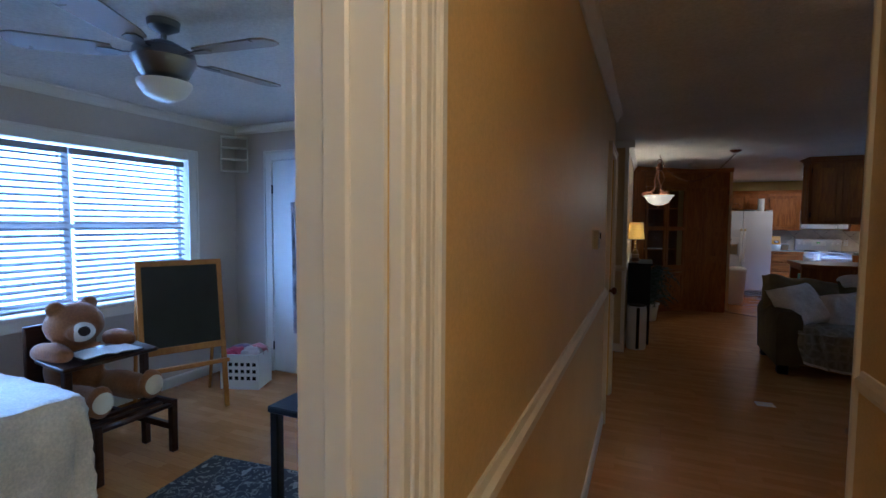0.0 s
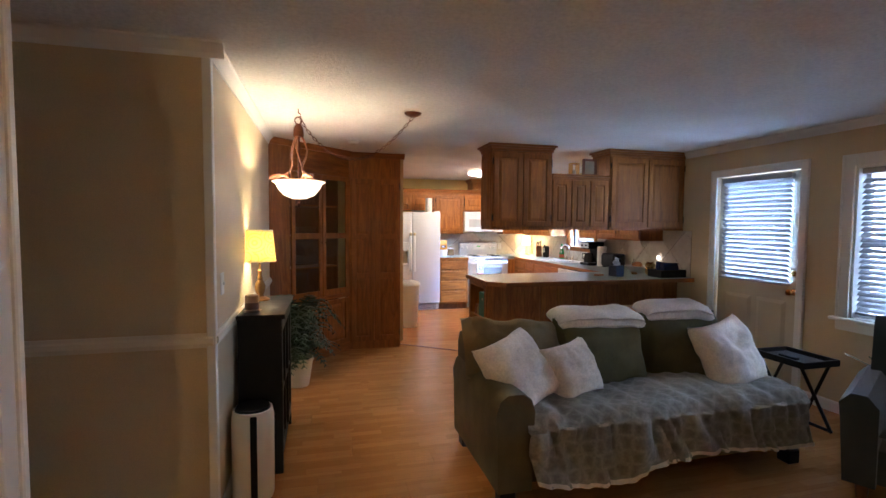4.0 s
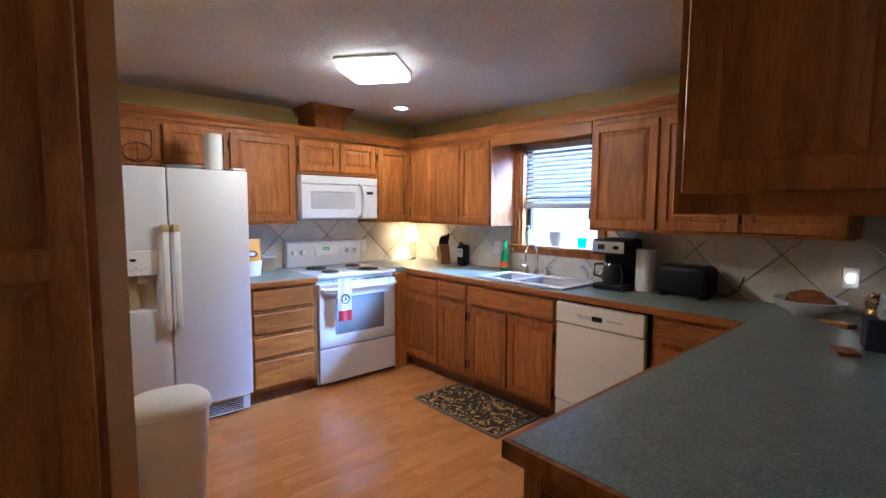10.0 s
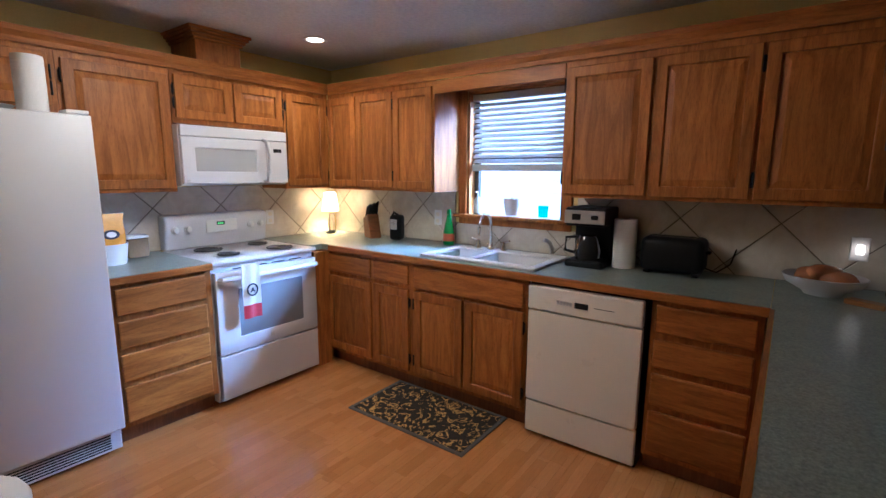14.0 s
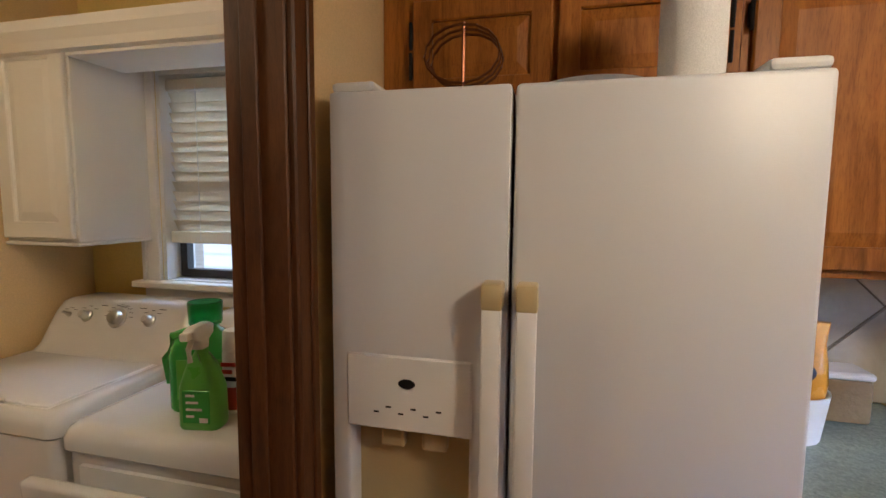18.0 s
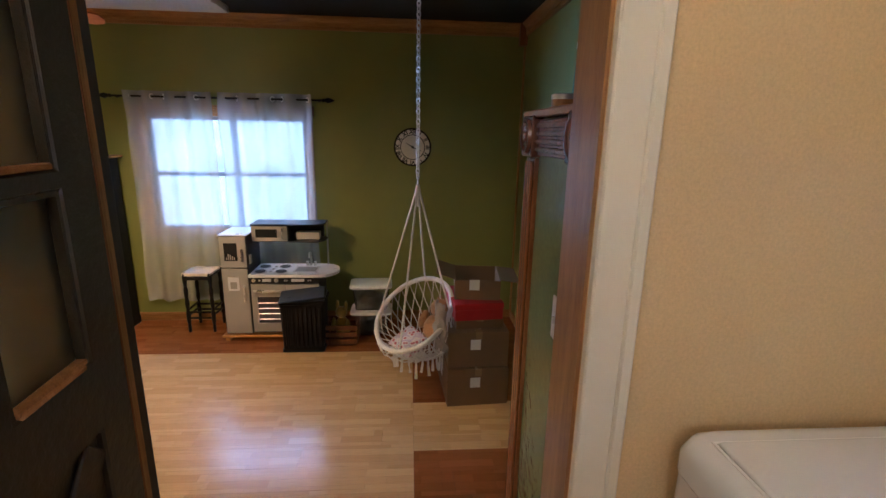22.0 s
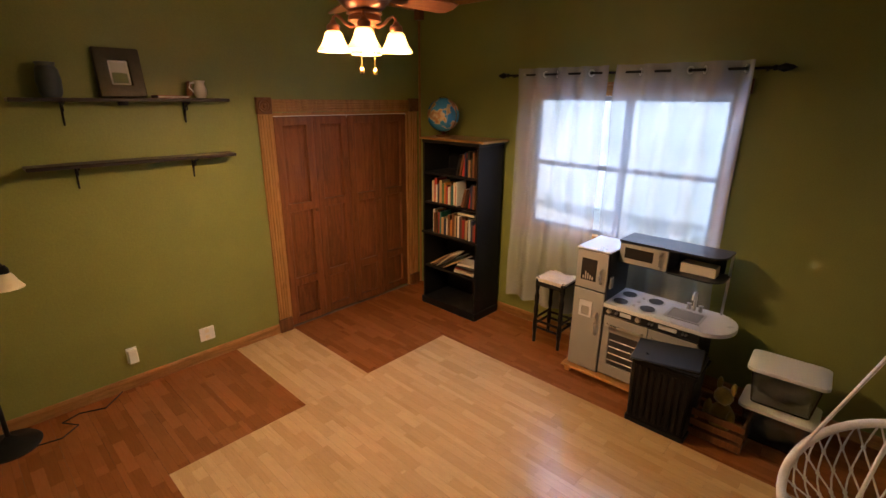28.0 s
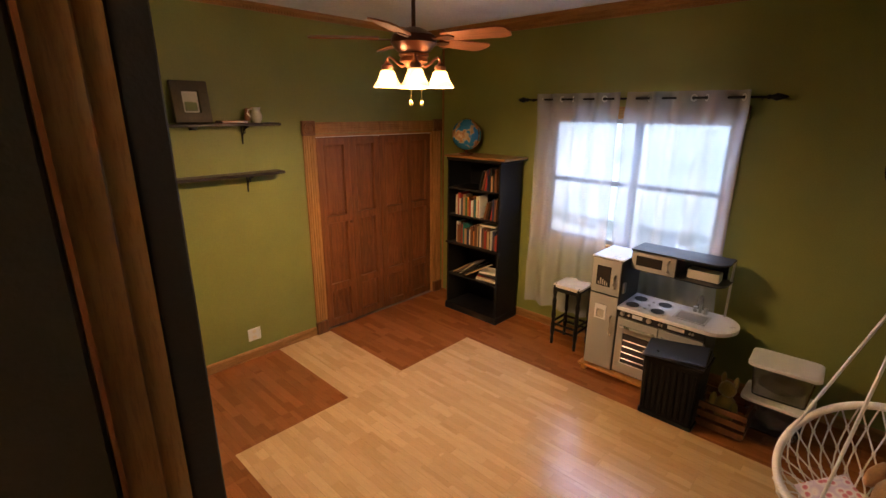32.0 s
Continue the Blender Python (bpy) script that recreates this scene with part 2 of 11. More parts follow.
M_CREAM = paint("cream_trim_paint", (0.74, 0.68, 0.55), 0.35, 0.08, 60.0, 0.03)
M_CEIL = popcorn("textured_white_ceiling", (0.88, 0.87, 0.84))
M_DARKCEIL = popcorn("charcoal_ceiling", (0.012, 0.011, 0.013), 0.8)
M_OAK = wood("brown_stained_oak", (0.180, 0.056, 0.009), (0.43, 0.156, 0.026), 0.52, coat=0.03)
M_OAKX = wood("brown_stained_oak_rail", (0.180, 0.056, 0.009), (0.43, 0.156, 0.026), 0.52, "X", coat=0.03)
M_OAKY = wood("brown_stained_oak_cross", (0.180, 0.056, 0.009), (0.43, 0.156, 0.026), 0.52, "Y", coat=0.05)
M_TRIM = wood("amber_stained_pine", (0.25, 0.115, 0.035), (0.46, 0.24, 0.085), 0.35)
M_TRIMX = wood("amber_stained_pine_x", (0.25, 0.115, 0.035), (0.46, 0.24, 0.085), 0.35, "X")
M_TRIMY = wood("amber_stained_pine_y", (0.25, 0.115, 0.035), (0.46, 0.24, 0.085), 0.35, "Y")
M_REDTRIM = wood("reddish_brown_trim", (0.20, 0.070, 0.022), (0.36, 0.145, 0.048), 0.17, coat=0.6)
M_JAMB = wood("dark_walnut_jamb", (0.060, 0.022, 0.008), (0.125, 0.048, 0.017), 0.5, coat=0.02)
M_DARKWOOD = wood("dark_brown_door_wood", (0.115, 0.038, 0.013), (0.245, 0.092, 0.032), 0.42)
M_DARKWOODX = wood("dark_brown_door_wood_x", (0.14, 0.050, 0.018), (0.27, 0.11, 0.042), 0.36, "X")
M_LAM = laminate("honey_laminate", (0.48, 0.225, 0.072), (0.60, 0.305, 0.108), 0.2, "X")
M_LAMK = laminate("honey_laminate_kitchen", (0.44, 0.185, 0.052), (0.54, 0.245, 0.08), 0.18, "X")
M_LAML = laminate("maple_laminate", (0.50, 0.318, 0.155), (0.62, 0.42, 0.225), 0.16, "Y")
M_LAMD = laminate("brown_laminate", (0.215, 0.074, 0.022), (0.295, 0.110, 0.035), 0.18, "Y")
M_SUB = paint("underlay", (0.16, 0.10, 0.06), 0.9)
M_BLACKPAINT = paint("worn_black_paint", (0.010, 0.010, 0.011), 0.45, 0.15, 40.0, 0.3, 0.0, 0.17)
M_BLACK = paint("black_plastic", (0.008, 0.008, 0.009), 0.48, 0.1, 140.0, 0.1, 0.0, 0.17)
M_ENAMEL = paint("white_enamel", (0.62, 0.62, 0.64), 0.40, 0.05, 300.0, 0.02)
M_GLOSSW = paint("glossy_white_enamel", (0.70, 0.70, 0.70), 0.16, 0.02, 300.0, 0.02)
M_PLASTIC = paint("white_plastic", (0.74, 0.74, 0.73), 0.4, 0.05, 200.0, 0.03)
M_CHROME = metal("chrome", (0.78, 0.78, 0.78), 0.12)
M_STEEL = metal("brushed_steel", (0.55, 0.55, 0.55), 0.3)
M_BRASS = metal("aged_brass", (0.60, 0.40, 0.14), 0.25)
M_BRONZE = metal("rubbed_bronze", (0.15, 0.06, 0.035), 0.38)
M_COPPER = metal("antique_copper", (0.42, 0.19, 0.11), 0.35)
M_GLASS = glass("window_glass")
M_DARKGLASS = paint("dark_glass", (0.02, 0.02, 0.022), 0.08, 0.0)
M_BLIND = sheer("white_blind_slat", (0.40, 0.40, 0.41), 0.0, 0.08)
M_BLINDK = sheer("pale_kitchen_blind_slat", (0.55, 0.55, 0.56), 0.0, 0.16)
M_BLINDC = sheer("cream_blind_slat", (0.78, 0.72, 0.60), 0.0, 0.35)
M_SHEER = sheer("white_voile", (0.70, 0.70, 0.72), 0.62, 0.12)


# ---- geometry tools ----
def bx(bm, x0, x1, y0, y1, z0, z1, bevel=0.0, seg=1):
    vs = [bm.verts.new(p) for p in ((x0, y0, z0), (x1, y0, z0), (x1, y1, z0), (x0, y1, z0), (x0, y0, z1), (x1, y0, z1), (x1, y1, z1), (x0, y1, z1))]
    fs = [bm.faces.new([vs[i] for i in f]) for f in ((3, 2, 1, 0), (4, 5, 6, 7), (0, 1, 5, 4), (1, 2, 6, 5), (2, 3, 7, 6), (3, 0, 4, 7))]
    if bevel:
        es = list({e for f in fs for e in f.edges})
        bmesh.ops.bevel(bm, geom=es, offset=bevel, segments=seg, affect="EDGES", profile=0.5, clamp_overlap=True)
    return bm


def box(x0, x1, y0, y1, z0, z1, bevel=0.0, seg=1):
    return bx(bmesh.new(), x0, x1, y0, y1, z0, z1, bevel, seg)


def revolve(bm, profile, segs=24, centre=(0, 0), wobble=0.0):
    """A turned shape from (radius, height) pairs."""
    rings = []
    for r, z in profile:
        if r < 1e-5:
            rings.append([bm.verts.new((centre[0], centre[1], z))])
        else:
            rings.append([bm.verts.new((centre[0] + r * math.cos(2 * math.pi * i / segs), centre[1] + r * math.sin(2 * math.pi * i / segs), z)) for i in range(segs)])
    for a, b in zip(rings, rings[1:]):
        for i in range(segs):
            j = (i + 1) % segs
            if len(a) == 1 and len(b) == 1:
                continue
            if len(a) == 1:
                bm.faces.new((a[0], b[j], b[i]))
            elif len(b) == 1:
                bm.faces.new((a[i], a[j], b[0]))
            else:
                bm.faces.new((a[i], a[j], b[j], b[i]))
    return bm


def turned(profile, segs=24, centre=(0, 0)):
    return revolve(bmesh.new(), profile, segs, centre)


def tube(bm, pts, r, segs=8, closed=False, taper=None):
    pts = [Vector(p) for p in pts]
    n, rings, up = len(pts), [], Vector((0, 0, 1))
    for i, p in enumerate(pts):
        a, b = (pts[i - 1] if i or closed else p), (pts[(i + 1) % n] if i < n - 1 or closed else p)
        d = (b - a).normalized() if (b - a).length > 1e-9 else Vector((0, 0, 1))
        side = d.cross(up)
        if side.length < 0.15:
            side = d.cross(Vector((1, 0, 0)))
        side.normalize()
        other = d.cross(side)
        rr = r if taper is None else r + (taper - r) * i / max(1, n - 1)
        rings.append([bm.verts.new(p + rr * (math.cos(2 * math.pi * k / segs) * side + math.sin(2 * math.pi * k / segs) * other)) for k in range(segs)])
    for i in range(n if closed else n - 1):
        a, b = rings[i], rings[(i + 1) % n]
        for k in range(segs):
            bm.faces.new((a[k], a[(k + 1) % segs], b[(k + 1) % segs], b[k]))
    if not closed:
        bm.faces.new(rings[0][::-1])
        bm.faces.new(rings[-1])
    return bm


def sheet(nu, nv, fn, thick=0.0):
    """A surface fn(u, v) over the unit square, given thickness where asked."""
    bm = bmesh.new()
    g = [[bm.verts.new(fn(i / nu, j / nv)) for j in range(nv + 1)] for i in range(nu + 1)]
    for i in range(nu):
        for j in range(nv):
            bm.faces.new((g[i][j], g[i + 1][j], g[i + 1][j + 1], g[i][j + 1]))
    if thick:
        bm.normal_update()
        bmesh.ops.solidify(bm, geom=bm.faces[:], thickness=thick)
    return bm


def prism(bm, outline, z0, z1):
    lo, hi = [bm.verts.new((x, y, z0)) for x, y in outline], [bm.verts.new((x, y, z1)) for x, y in outline]
    n = len(outline)
    bm.faces.new(lo[::-1])
    bm.faces.new(hi)
    for i in range(n):
        bm.faces.new((lo[i], lo[(i + 1) % n], hi[(i + 1) % n], hi[i]))
    return bm


def profile_run(bm, prof, a, b, out):
    """Sweep a moulding profile of (out, up) pairs from a to b; out is the horizontal way off the wall."""
    a, b, o = Vector(a), Vector(b), Vector((out[0], out[1], 0))
    r = [[bm.verts.new(p + o * u + Vector((0, 0, w))) for u, w in prof] for p in (a, b)]
    n = len(prof)
    for i in range(n):
        bm.faces.new((r[0][i], r[0][(i + 1) % n], r[1][(i + 1) % n], r[1][i]))
    bm.faces.new(r[0][::-1])
    bm.faces.new(r[1])
    bmesh.ops.recalc_face_normals(bm, faces=bm.faces[:])
    return bm


def mesh_of(bm, name, mat, smooth=False):
    bmesh.ops.recalc_face_normals(bm, faces=bm.faces[:])
    me = bpy.data.meshes.new(name)
    bm.to_mesh(me)
    bm.free()
    me.materials.append(mat)
    if smooth:
        me.polygons.foreach_set("use_smooth", [True] * len(me.polygons))
        try:
            me.set_sharp_from_angle(angle=radians(40))
        except AttributeError:
            pass
    return me


def part(name, bm, mat, parent, label="", smooth=False):
    ob = new(name, mesh_of(bm, name, mat, smooth))
    ob.parent = parent
    return tagged(ob, label) if label else ob


def thing(name, label, category, x=0, y=0, z=0, rz=0, group=""):
    ob = new(name)
    ob.matrix_world = pose(x, y, z, 0, 0, rz)
    ob.empty_display_size = 0.1
    return tagged(ob, label, category, group)


def solo(name, bm, mat, label, category, group="", smooth=False):
    return tagged(new(name, mesh_of(bm, name, mat, smooth)), label, category, group)


def struct(name, bm, mat, label="", smooth=False, parent=None):
    ob = new(name, mesh_of(bm, name, mat, smooth))
    ob.parent = parent
    return tagged(ob, label, "", "", "structure")


def wall_bm(axis, face, back, a0, a1, z0, z1, holes=()):
    """A wall across one axis between face and back, running a0..a1, with openings (a, b, low, high) cut through."""
    bm = bmesh.new()
    f0, f1 = min(face, back), max(face, back)

    def put(p, q, lo, hi):
        if q - p > 1e-4 and hi - lo > 1e-4:
            bx(bm, *((f0, f1, p, q) if axis == "x" else (p, q, f0, f1)), lo, hi)
    at = a0
    for p, q, lo, hi in sorted(holes):
        put(at, p, z0, z1)
        put(p, q, z0, lo)
        put(p, q, hi, z1)
        at = q
    put(at, a1, z0, z1)
    return bm


def lattice(bm, us, vs, solid, lo, hi, put):
    """A connected slab over a grid of cells (u by v), solid where solid(i, j); put(u, v, w) gives the vertex."""
    cells = {(i, j) for i in range(len(us) - 1) for j in range(len(vs) - 1) if solid(i, j)}
    memo = {}

    def vert(i, j, k):
        if (i, j, k) not in memo:
            memo[(i, j, k)] = bm.verts.new(put(us[i], vs[j], (lo, hi)[k]))
        return memo[(i, j, k)]
    for i, j in cells:
        for k in (0, 1):
            bm.faces.new([vert(a, c, k) for a, c in ((i, j), (i + 1, j), (i + 1, j + 1), (i, j + 1))])
        for (di, dj), (p, q) in (((-1, 0), ((0, 0), (0, 1))), ((1, 0), ((1, 0), (1, 1))), ((0, -1), ((0, 0), (1, 0))), ((0, 1), ((0, 1), (1, 1)))):
            if (i + di, j + dj) not in cells:
                a, c = (i + p[0], j + p[1]), (i + q[0], j + q[1])
                bm.faces.new((vert(*a, 0), vert(*c, 0), vert(*c, 1), vert(*a, 1)))
    return bm


def soften(bm, width=0.003, seg=1):
    bmesh.ops.recalc_face_normals(bm, faces=bm.faces[:])
    es = [e for e in bm.edges if len(e.link_faces) == 2 and e.calc_face_angle(0) > 0.6]
    bmesh.ops.bevel(bm, geom=es, offset=width, segments=seg, affect="EDGES", profile=0.5, clamp_overlap=True)
    return bm

def rrect(w, d, r, n=5):
    pts = []
    for cx, cy, a0 in ((w - r, d - r, 0), (-w + r, d - r, 90), (-w + r, -d + r, 180), (w - r, -d + r, 270)):
        pts += [(cx + r * math.cos(radians(a0 + 90 * k / n)), cy + r * math.sin(radians(a0 + 90 * k / n))) for k in range(n + 1)]
    return pts


def loft(bm, rings, cap=True):
    vs = [[bm.verts.new(p) for p in ring] for ring in rings]
    n = len(vs[0])
    for a, b in zip(vs, vs[1:]):
        for i in range(n):
            bm.faces.new((a[i], a[(i + 1) % n], b[(i + 1) % n], b[i]))
    if cap:
        bm.faces.new(vs[0][::-1])
        bm.faces.new(vs[-1])
    return bm


# ---- large structure ----
T = 0.12
struct("floor", box(GX, EX + 0.2, -1.6, NY + 0.2, -0.2, -0.012), M_SUB, "concrete slab under the laminate")
struct("floor_play_room", box(GWX - 0.2, GX, GSY - 0.2, NY + 0.2, GZ - 0.2, GZ - 0.012), M_SUB, "slab under the play room laminate")
struct("wall_hall_west", wall_bm("x", WX, WX - T, -1.5, 4.20, 0, ZC, [(-0.42, 0.445, 0, 2.0), (3.56, 4.12, 0, 1.97)]), M_TAN, "satin tan painted hall wall")
struct("wall_hall_east", wall_bm("x", HX, HX + T, -1.5, HY, 0, ZC), M_TAN, "satin tan painted hall wall")
struct("wall_hall_south", wall_bm("y", -1.5, -1.6, WX - 4.0, EX, 0, ZC), M_TAN, "tan painted wall closing the hall")
struct("wall_living_south", wall_bm("y", HY, HY - T, HX + T, EX, 0, ZC), M_BEIGE, "beige painted living room wall")
struct("wall_nib", wall_bm("y", 5.60, 5.72, -2.0, DX, 0, ZC), M_BEIGE, "pale painted wall beside the dining room")
struct("wall_passage_south", wall_bm("y", 4.20, 4.08, -2.0, WX - T, 0, ZC), M_BEIGE, "pale painted passage wall")
struct("wall_passage_end", wall_bm("x", -2.0, -2.1, 4.08, 5.72, 0, ZC), M_BEIGE, "pale painted passage end wall")
struct("wall_dining_west", wall_bm("x", DX, DX - T, 5.72, 9.1, 0, ZC), M_BEIGE, "beige painted dining wall")
struct("wall_laundry_south", wall_bm("y", 9.30, 9.10, LX - T, KX, 0, ZC), M_LAUNDRY, "golden tan laundry wall")
struct("wall_kitchen_west", wall_bm("x", KX, KX - T, 9.30, 10.05, 0, ZC), M_LAUNDRY, "golden tan partition wall")
struct("wall_fridge_side", wall_bm("x", 1.255, 1.375, 10.99, NY, 0, ZC), M_LAUNDRY, "golden tan partition beside the fridge")
struct("wall_laundry_head", wall_bm("x", 1.255, 1.375, 10.05, 10.99, 2.03, ZC), M_LAUNDRY, "golden tan wall over the laundry door")
struct("wall_laundry_west", wall_bm("x", LX, -0.215, 9.10, NY, 0, ZC, [(10.10, 10.94, 0, 1.97)]), M_LAUNDRY, "golden tan laundry wall")
struct("wall_play_east", wall_bm("x", GX, -0.217, GSY, NY, GZ, GC, [(10.10, 11.03, 0, 1.97)]), M_GREEN, "olive green painted wall")
struct("wall_play_south", wall_bm("y", GSY, GSY - 0.14, GWX, GX, GZ, GC, [(-4.11, -2.58, GZ, 1.35)]), M_GREEN, "olive green painted wall with closet opening")
struct("wall_closet_back", wall_bm("y", GSY - 0.60, GSY - 0.70, GWX, GX, GZ, GC), M_GREEN, "dark closet back wall")
struct("wall_play_west", wall_bm("x", GWX, GWX - 0.16, GSY - 0.6, NY, GZ, GC, [(8.10, 9.66, 0.36, 1.52)]), M_GREEN, "olive green painted window wall")
struct("wall_play_north", wall_bm("y", NY, NY + 0.16, GWX, GX, GZ, GC), M_GREEN, "olive green painted wall")
struct("wall_north", wall_bm("y", NY, NY + 0.16, GX + 0.06, EX + 0.16, 0, ZC, [(0.27, 1.18, 1.165, 2.03)]), M_YELLOW, "pale yellow painted wall above the cabinets")
struct("wall_east", wall_bm("x", EX, EX + 0.16, -1.6, 7.90, 0, ZC, [(4.45, 5.93, 0.78, 2.0), (6.36, 7.26, 0, 2.03)]), M_BEIGE, "beige painted outer wall")
struct("wall_east_kitchen", wall_bm("x", EX, EX + 0.16, 7.90, NY, 0, ZC, [(9.56, 10.32, 1.10, 2.04)]), M_YELLOW, "yellow painted kitchen wall above the cabinets")
struct("wall_bedroom_north", wall_bm("y", 3.45, 3.55, -3.75, WX - T, 0, ZC), M_LILAC, "greige bedroom wall")
struct("wall_bedroom_west", wall_bm("x", -3.75, -3.9, -1.5, 3.55, 0, ZC, [(0.60, 2.92, 0.80, 1.98)]), M_LILAC, "greige bedroom window wall")
struct("ceiling", box(-4.0, EX + 0.16, -1.6, 9.1, ZC, ZC + 0.12), M_CEIL, "textured white ceiling")
struct("ceiling_kitchen", box(GX + 0.06, EX + 0.16, 9.1, NY + 0.16, ZC, ZC + 0.12), M_CEIL, "textured white ceiling")
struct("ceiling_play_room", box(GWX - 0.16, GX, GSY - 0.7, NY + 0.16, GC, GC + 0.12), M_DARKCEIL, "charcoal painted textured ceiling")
struct("landing", box(-0.80, GX, 10.07, 11.02, GZ, -0.012, 0.0), M_SUB, "landing above the sunken play room")

# ---- trim of the structure ----
CROWN = [(0, 0), (0, -0.07), (0.010, -0.07), (0.016, -0.05), (0.042, -0.018), (0.052, -0.012), (0.052, 0)]
RAIL = [(0, -0.035), (0.008, -0.035), (0.014, -0.02), (0.022, -0.012), (0.022, 0.012), (0.012, 0.02), (0.008, 0.035), (0, 0.035)]
BASE = [(0, 0), (0.014, 0), (0.014, 0.075), (0.008, 0.09), (0, 0.09)]


def run(name, prof, a, b, out, mat, label):
    return struct(name, profile_run(bmesh.new(), prof, a, b, out), mat, label)


for i, (a, b, o) in enumerate((((WX, -1.5, ZC), (WX, 4.2, ZC), (1, 0)), ((HX, -1.5, ZC), (HX, HY, ZC), (-1, 0)), ((EX, HY, ZC), (EX, 7.72, ZC), (-1, 0)),
                               ((-2.0, 5.6, ZC), (DX + 0.07, 5.6, ZC), (0, -1)), ((DX, 5.6, ZC), (DX, 8.03, ZC), (1, 0)), ((HX, HY, ZC), (EX, HY, ZC), (0, 1)))):
    run("crown_trim", CROWN, a, b, o, M_WHITE, "white painted crown moulding")
for a, b, o in (((WX, 0.53, 0.96), (WX, 3.50, 0.96), (1, 0)), ((HX, -1.5, 0.96), (HX, HY - 0.03, 0.96), (-1, 0)),
                ((-2.0, 5.6, 0.95), (DX, 5.6, 0.95), (0, -1)), ((DX, 5.6, 0.95), (DX, 8.03, 0.95), (1, 0))):
    run("chair_rail", RAIL, a, b, o, M_CREAM, "cream painted chair rail")
for a, b, o in (((WX, 0.53, 0), (WX, 3.50, 0), (1, 0)), ((HX, -1.5, 0), (HX, HY, 0), (-1, 0)), ((-2.0, 5.6, 0), (DX, 5.6, 0), (0, -1)), ((DX, 5.6, 0), (DX, 8.03, 0), (1, 0)),
                ((EX, HY, 0), (EX, 6.27, 0), (-1, 0)), ((EX, 7.35, 0), (EX, 7.78, 0), (-1, 0)), ((HX, HY, 0), (EX, HY, 0), (0, 1)), ((LX, 10.99, 0), (LX, NY, 0), (1, 0))):
    run("baseboard", BASE, a, b, o, M_WHITE, "white painted baseboard")


def casing(name, axis, face, out, p, q, lo, hi, w, mat, label, t=0.02, sill=False):
    """Flat trim with a stepped edge round an opening p..q, lo..hi in a wall face."""
    bm = bmesh.new()
    f0, f1 = sorted((face, face + out * t))
    g0, g1 = sorted((face, face + out * (t + 0.008)))

    def put(a, b, c, d, deep=False):
        e0, e1 = (g0, g1) if deep else (f0, f1)
        bx(bm, *((e0, e1, a, b) if axis == "x" else (a, b, e0, e1)), c, d, 0.003)
    put(p - w, p, lo, hi + w)
    put(q, q + w, lo, hi + w)
    put(p, q, hi, hi + w)
    put(p - w - 0.0015, p - w + 0.018, lo, hi + w + 0.0015, True)
    put(q + w - 0.018, q + w + 0.0015, lo, hi + w + 0.0015, True)
    put(p - w + 0.018, q + w - 0.018, hi + w - 0.018, hi + w + 0.0015, True)
    if sill:
        put(p - w, q + w, lo - w, lo)
        bx(bm, *((min(face, face + out * 0.06), max(face, face + out * 0.06), p - w - 0.03, q + w + 0.03) if axis == "x" else (p - w - 0.03, q + w + 0.03, min(face, face + out * 0.06), max(face, face + out * 0.06))), lo - 0.012, lo + 0.014, 0.005)
    return struct(name, bm, mat, label)


def liner(name, axis, f0, f1, p, q, lo, hi, mat, label, t=0.018):
    bm = bmesh.new()
    for a, b, c, d in ((p, p + t, lo, hi), (q - t, q, lo, hi), (p + t, q - t, hi - t, hi)):
        bx(bm, *((f0, f1, a, b) if axis == "x" else (a, b, f0, f1)), c, d)
    if lo > 0.2:
        bx(bm, *((f0, f1, p + t, q - t) if axis == "x" else (p + t, q - t, f0, f1)), lo, lo + t)
    return struct(name, bm, mat, label)


casing("door_trim_bedroom", "x", WX, 1, -0.42, 0.445, 0, 2.0, 0.10, M_WHITE, "white painted door casing")
liner("door_jamb_bedroom", "x", WX - T, WX, -0.42, 0.445, 0, 2.0, M_WHITE, "white painted door jamb", 0.008)
struct("door_stop_bedroom", box(WX - 0.075, WX - 0.04, 0.427, 0.4365, 0, 1.99, 0.003), M_WHITE, "white painted door stop")
for _y, _w, _t in ((0.462, 0.012, 0.025), (0.485, 0.016, 0.027), (0.508, 0.010, 0.024)):
    struct("door_bead_bedroom", box(WX + 0.019, WX + _t, _y, _y + _w, 0, 2.0, 0.002), M_WHITE, "white painted casing bead")
casing("door_trim_hall_closet", "x", WX, 1, 3.56, 4.12, 0, 1.97, 0.06, M_CREAM, "cream painted door casing")
casing("door_trim_entry", "x", EX, -1, 6.36, 7.26, 0, 2.03, 0.07, M_WHITE, "white painted door casing")
casing("window_trim_living", "x", EX, -1, 4.45, 5.93, 0.78, 2.0, 0.09, M_WHITE, "white painted window casing with sill", sill=True)
liner("window_jamb_living", "x", EX, EX + 0.16, 4.45, 5.93, 0.78, 2.0, M_WHITE, "white painted window jamb")
casing("window_trim_kitchen", "x", EX, -1, 9.56, 10.32, 1.15, 2.04, 0.06, M_OAK, "stained oak window casing with sill", sill=True)
liner("window_jamb_kitchen", "x", EX, EX + 0.16, 9.56, 10.32, 1.10, 2.04, M_OAK, "stained oak window jamb")
casing("window_trim_laundry", "y", NY, -1, 0.27, 1.18, 1.165, 2.03, 0.08, M_WHITE, "white painted window casing with sill", sill=True)
liner("window_jamb_laundry", "y", NY, NY + 0.16, 0.27, 1.18, 1.165, 2.03, M_WHITE, "white painted window jamb")
struct("door_trim_laundry", box(KX, KX + 0.018, 9.985, 10.05, 0, 2.03, 0.004), M_OAK, "stained oak door casing")
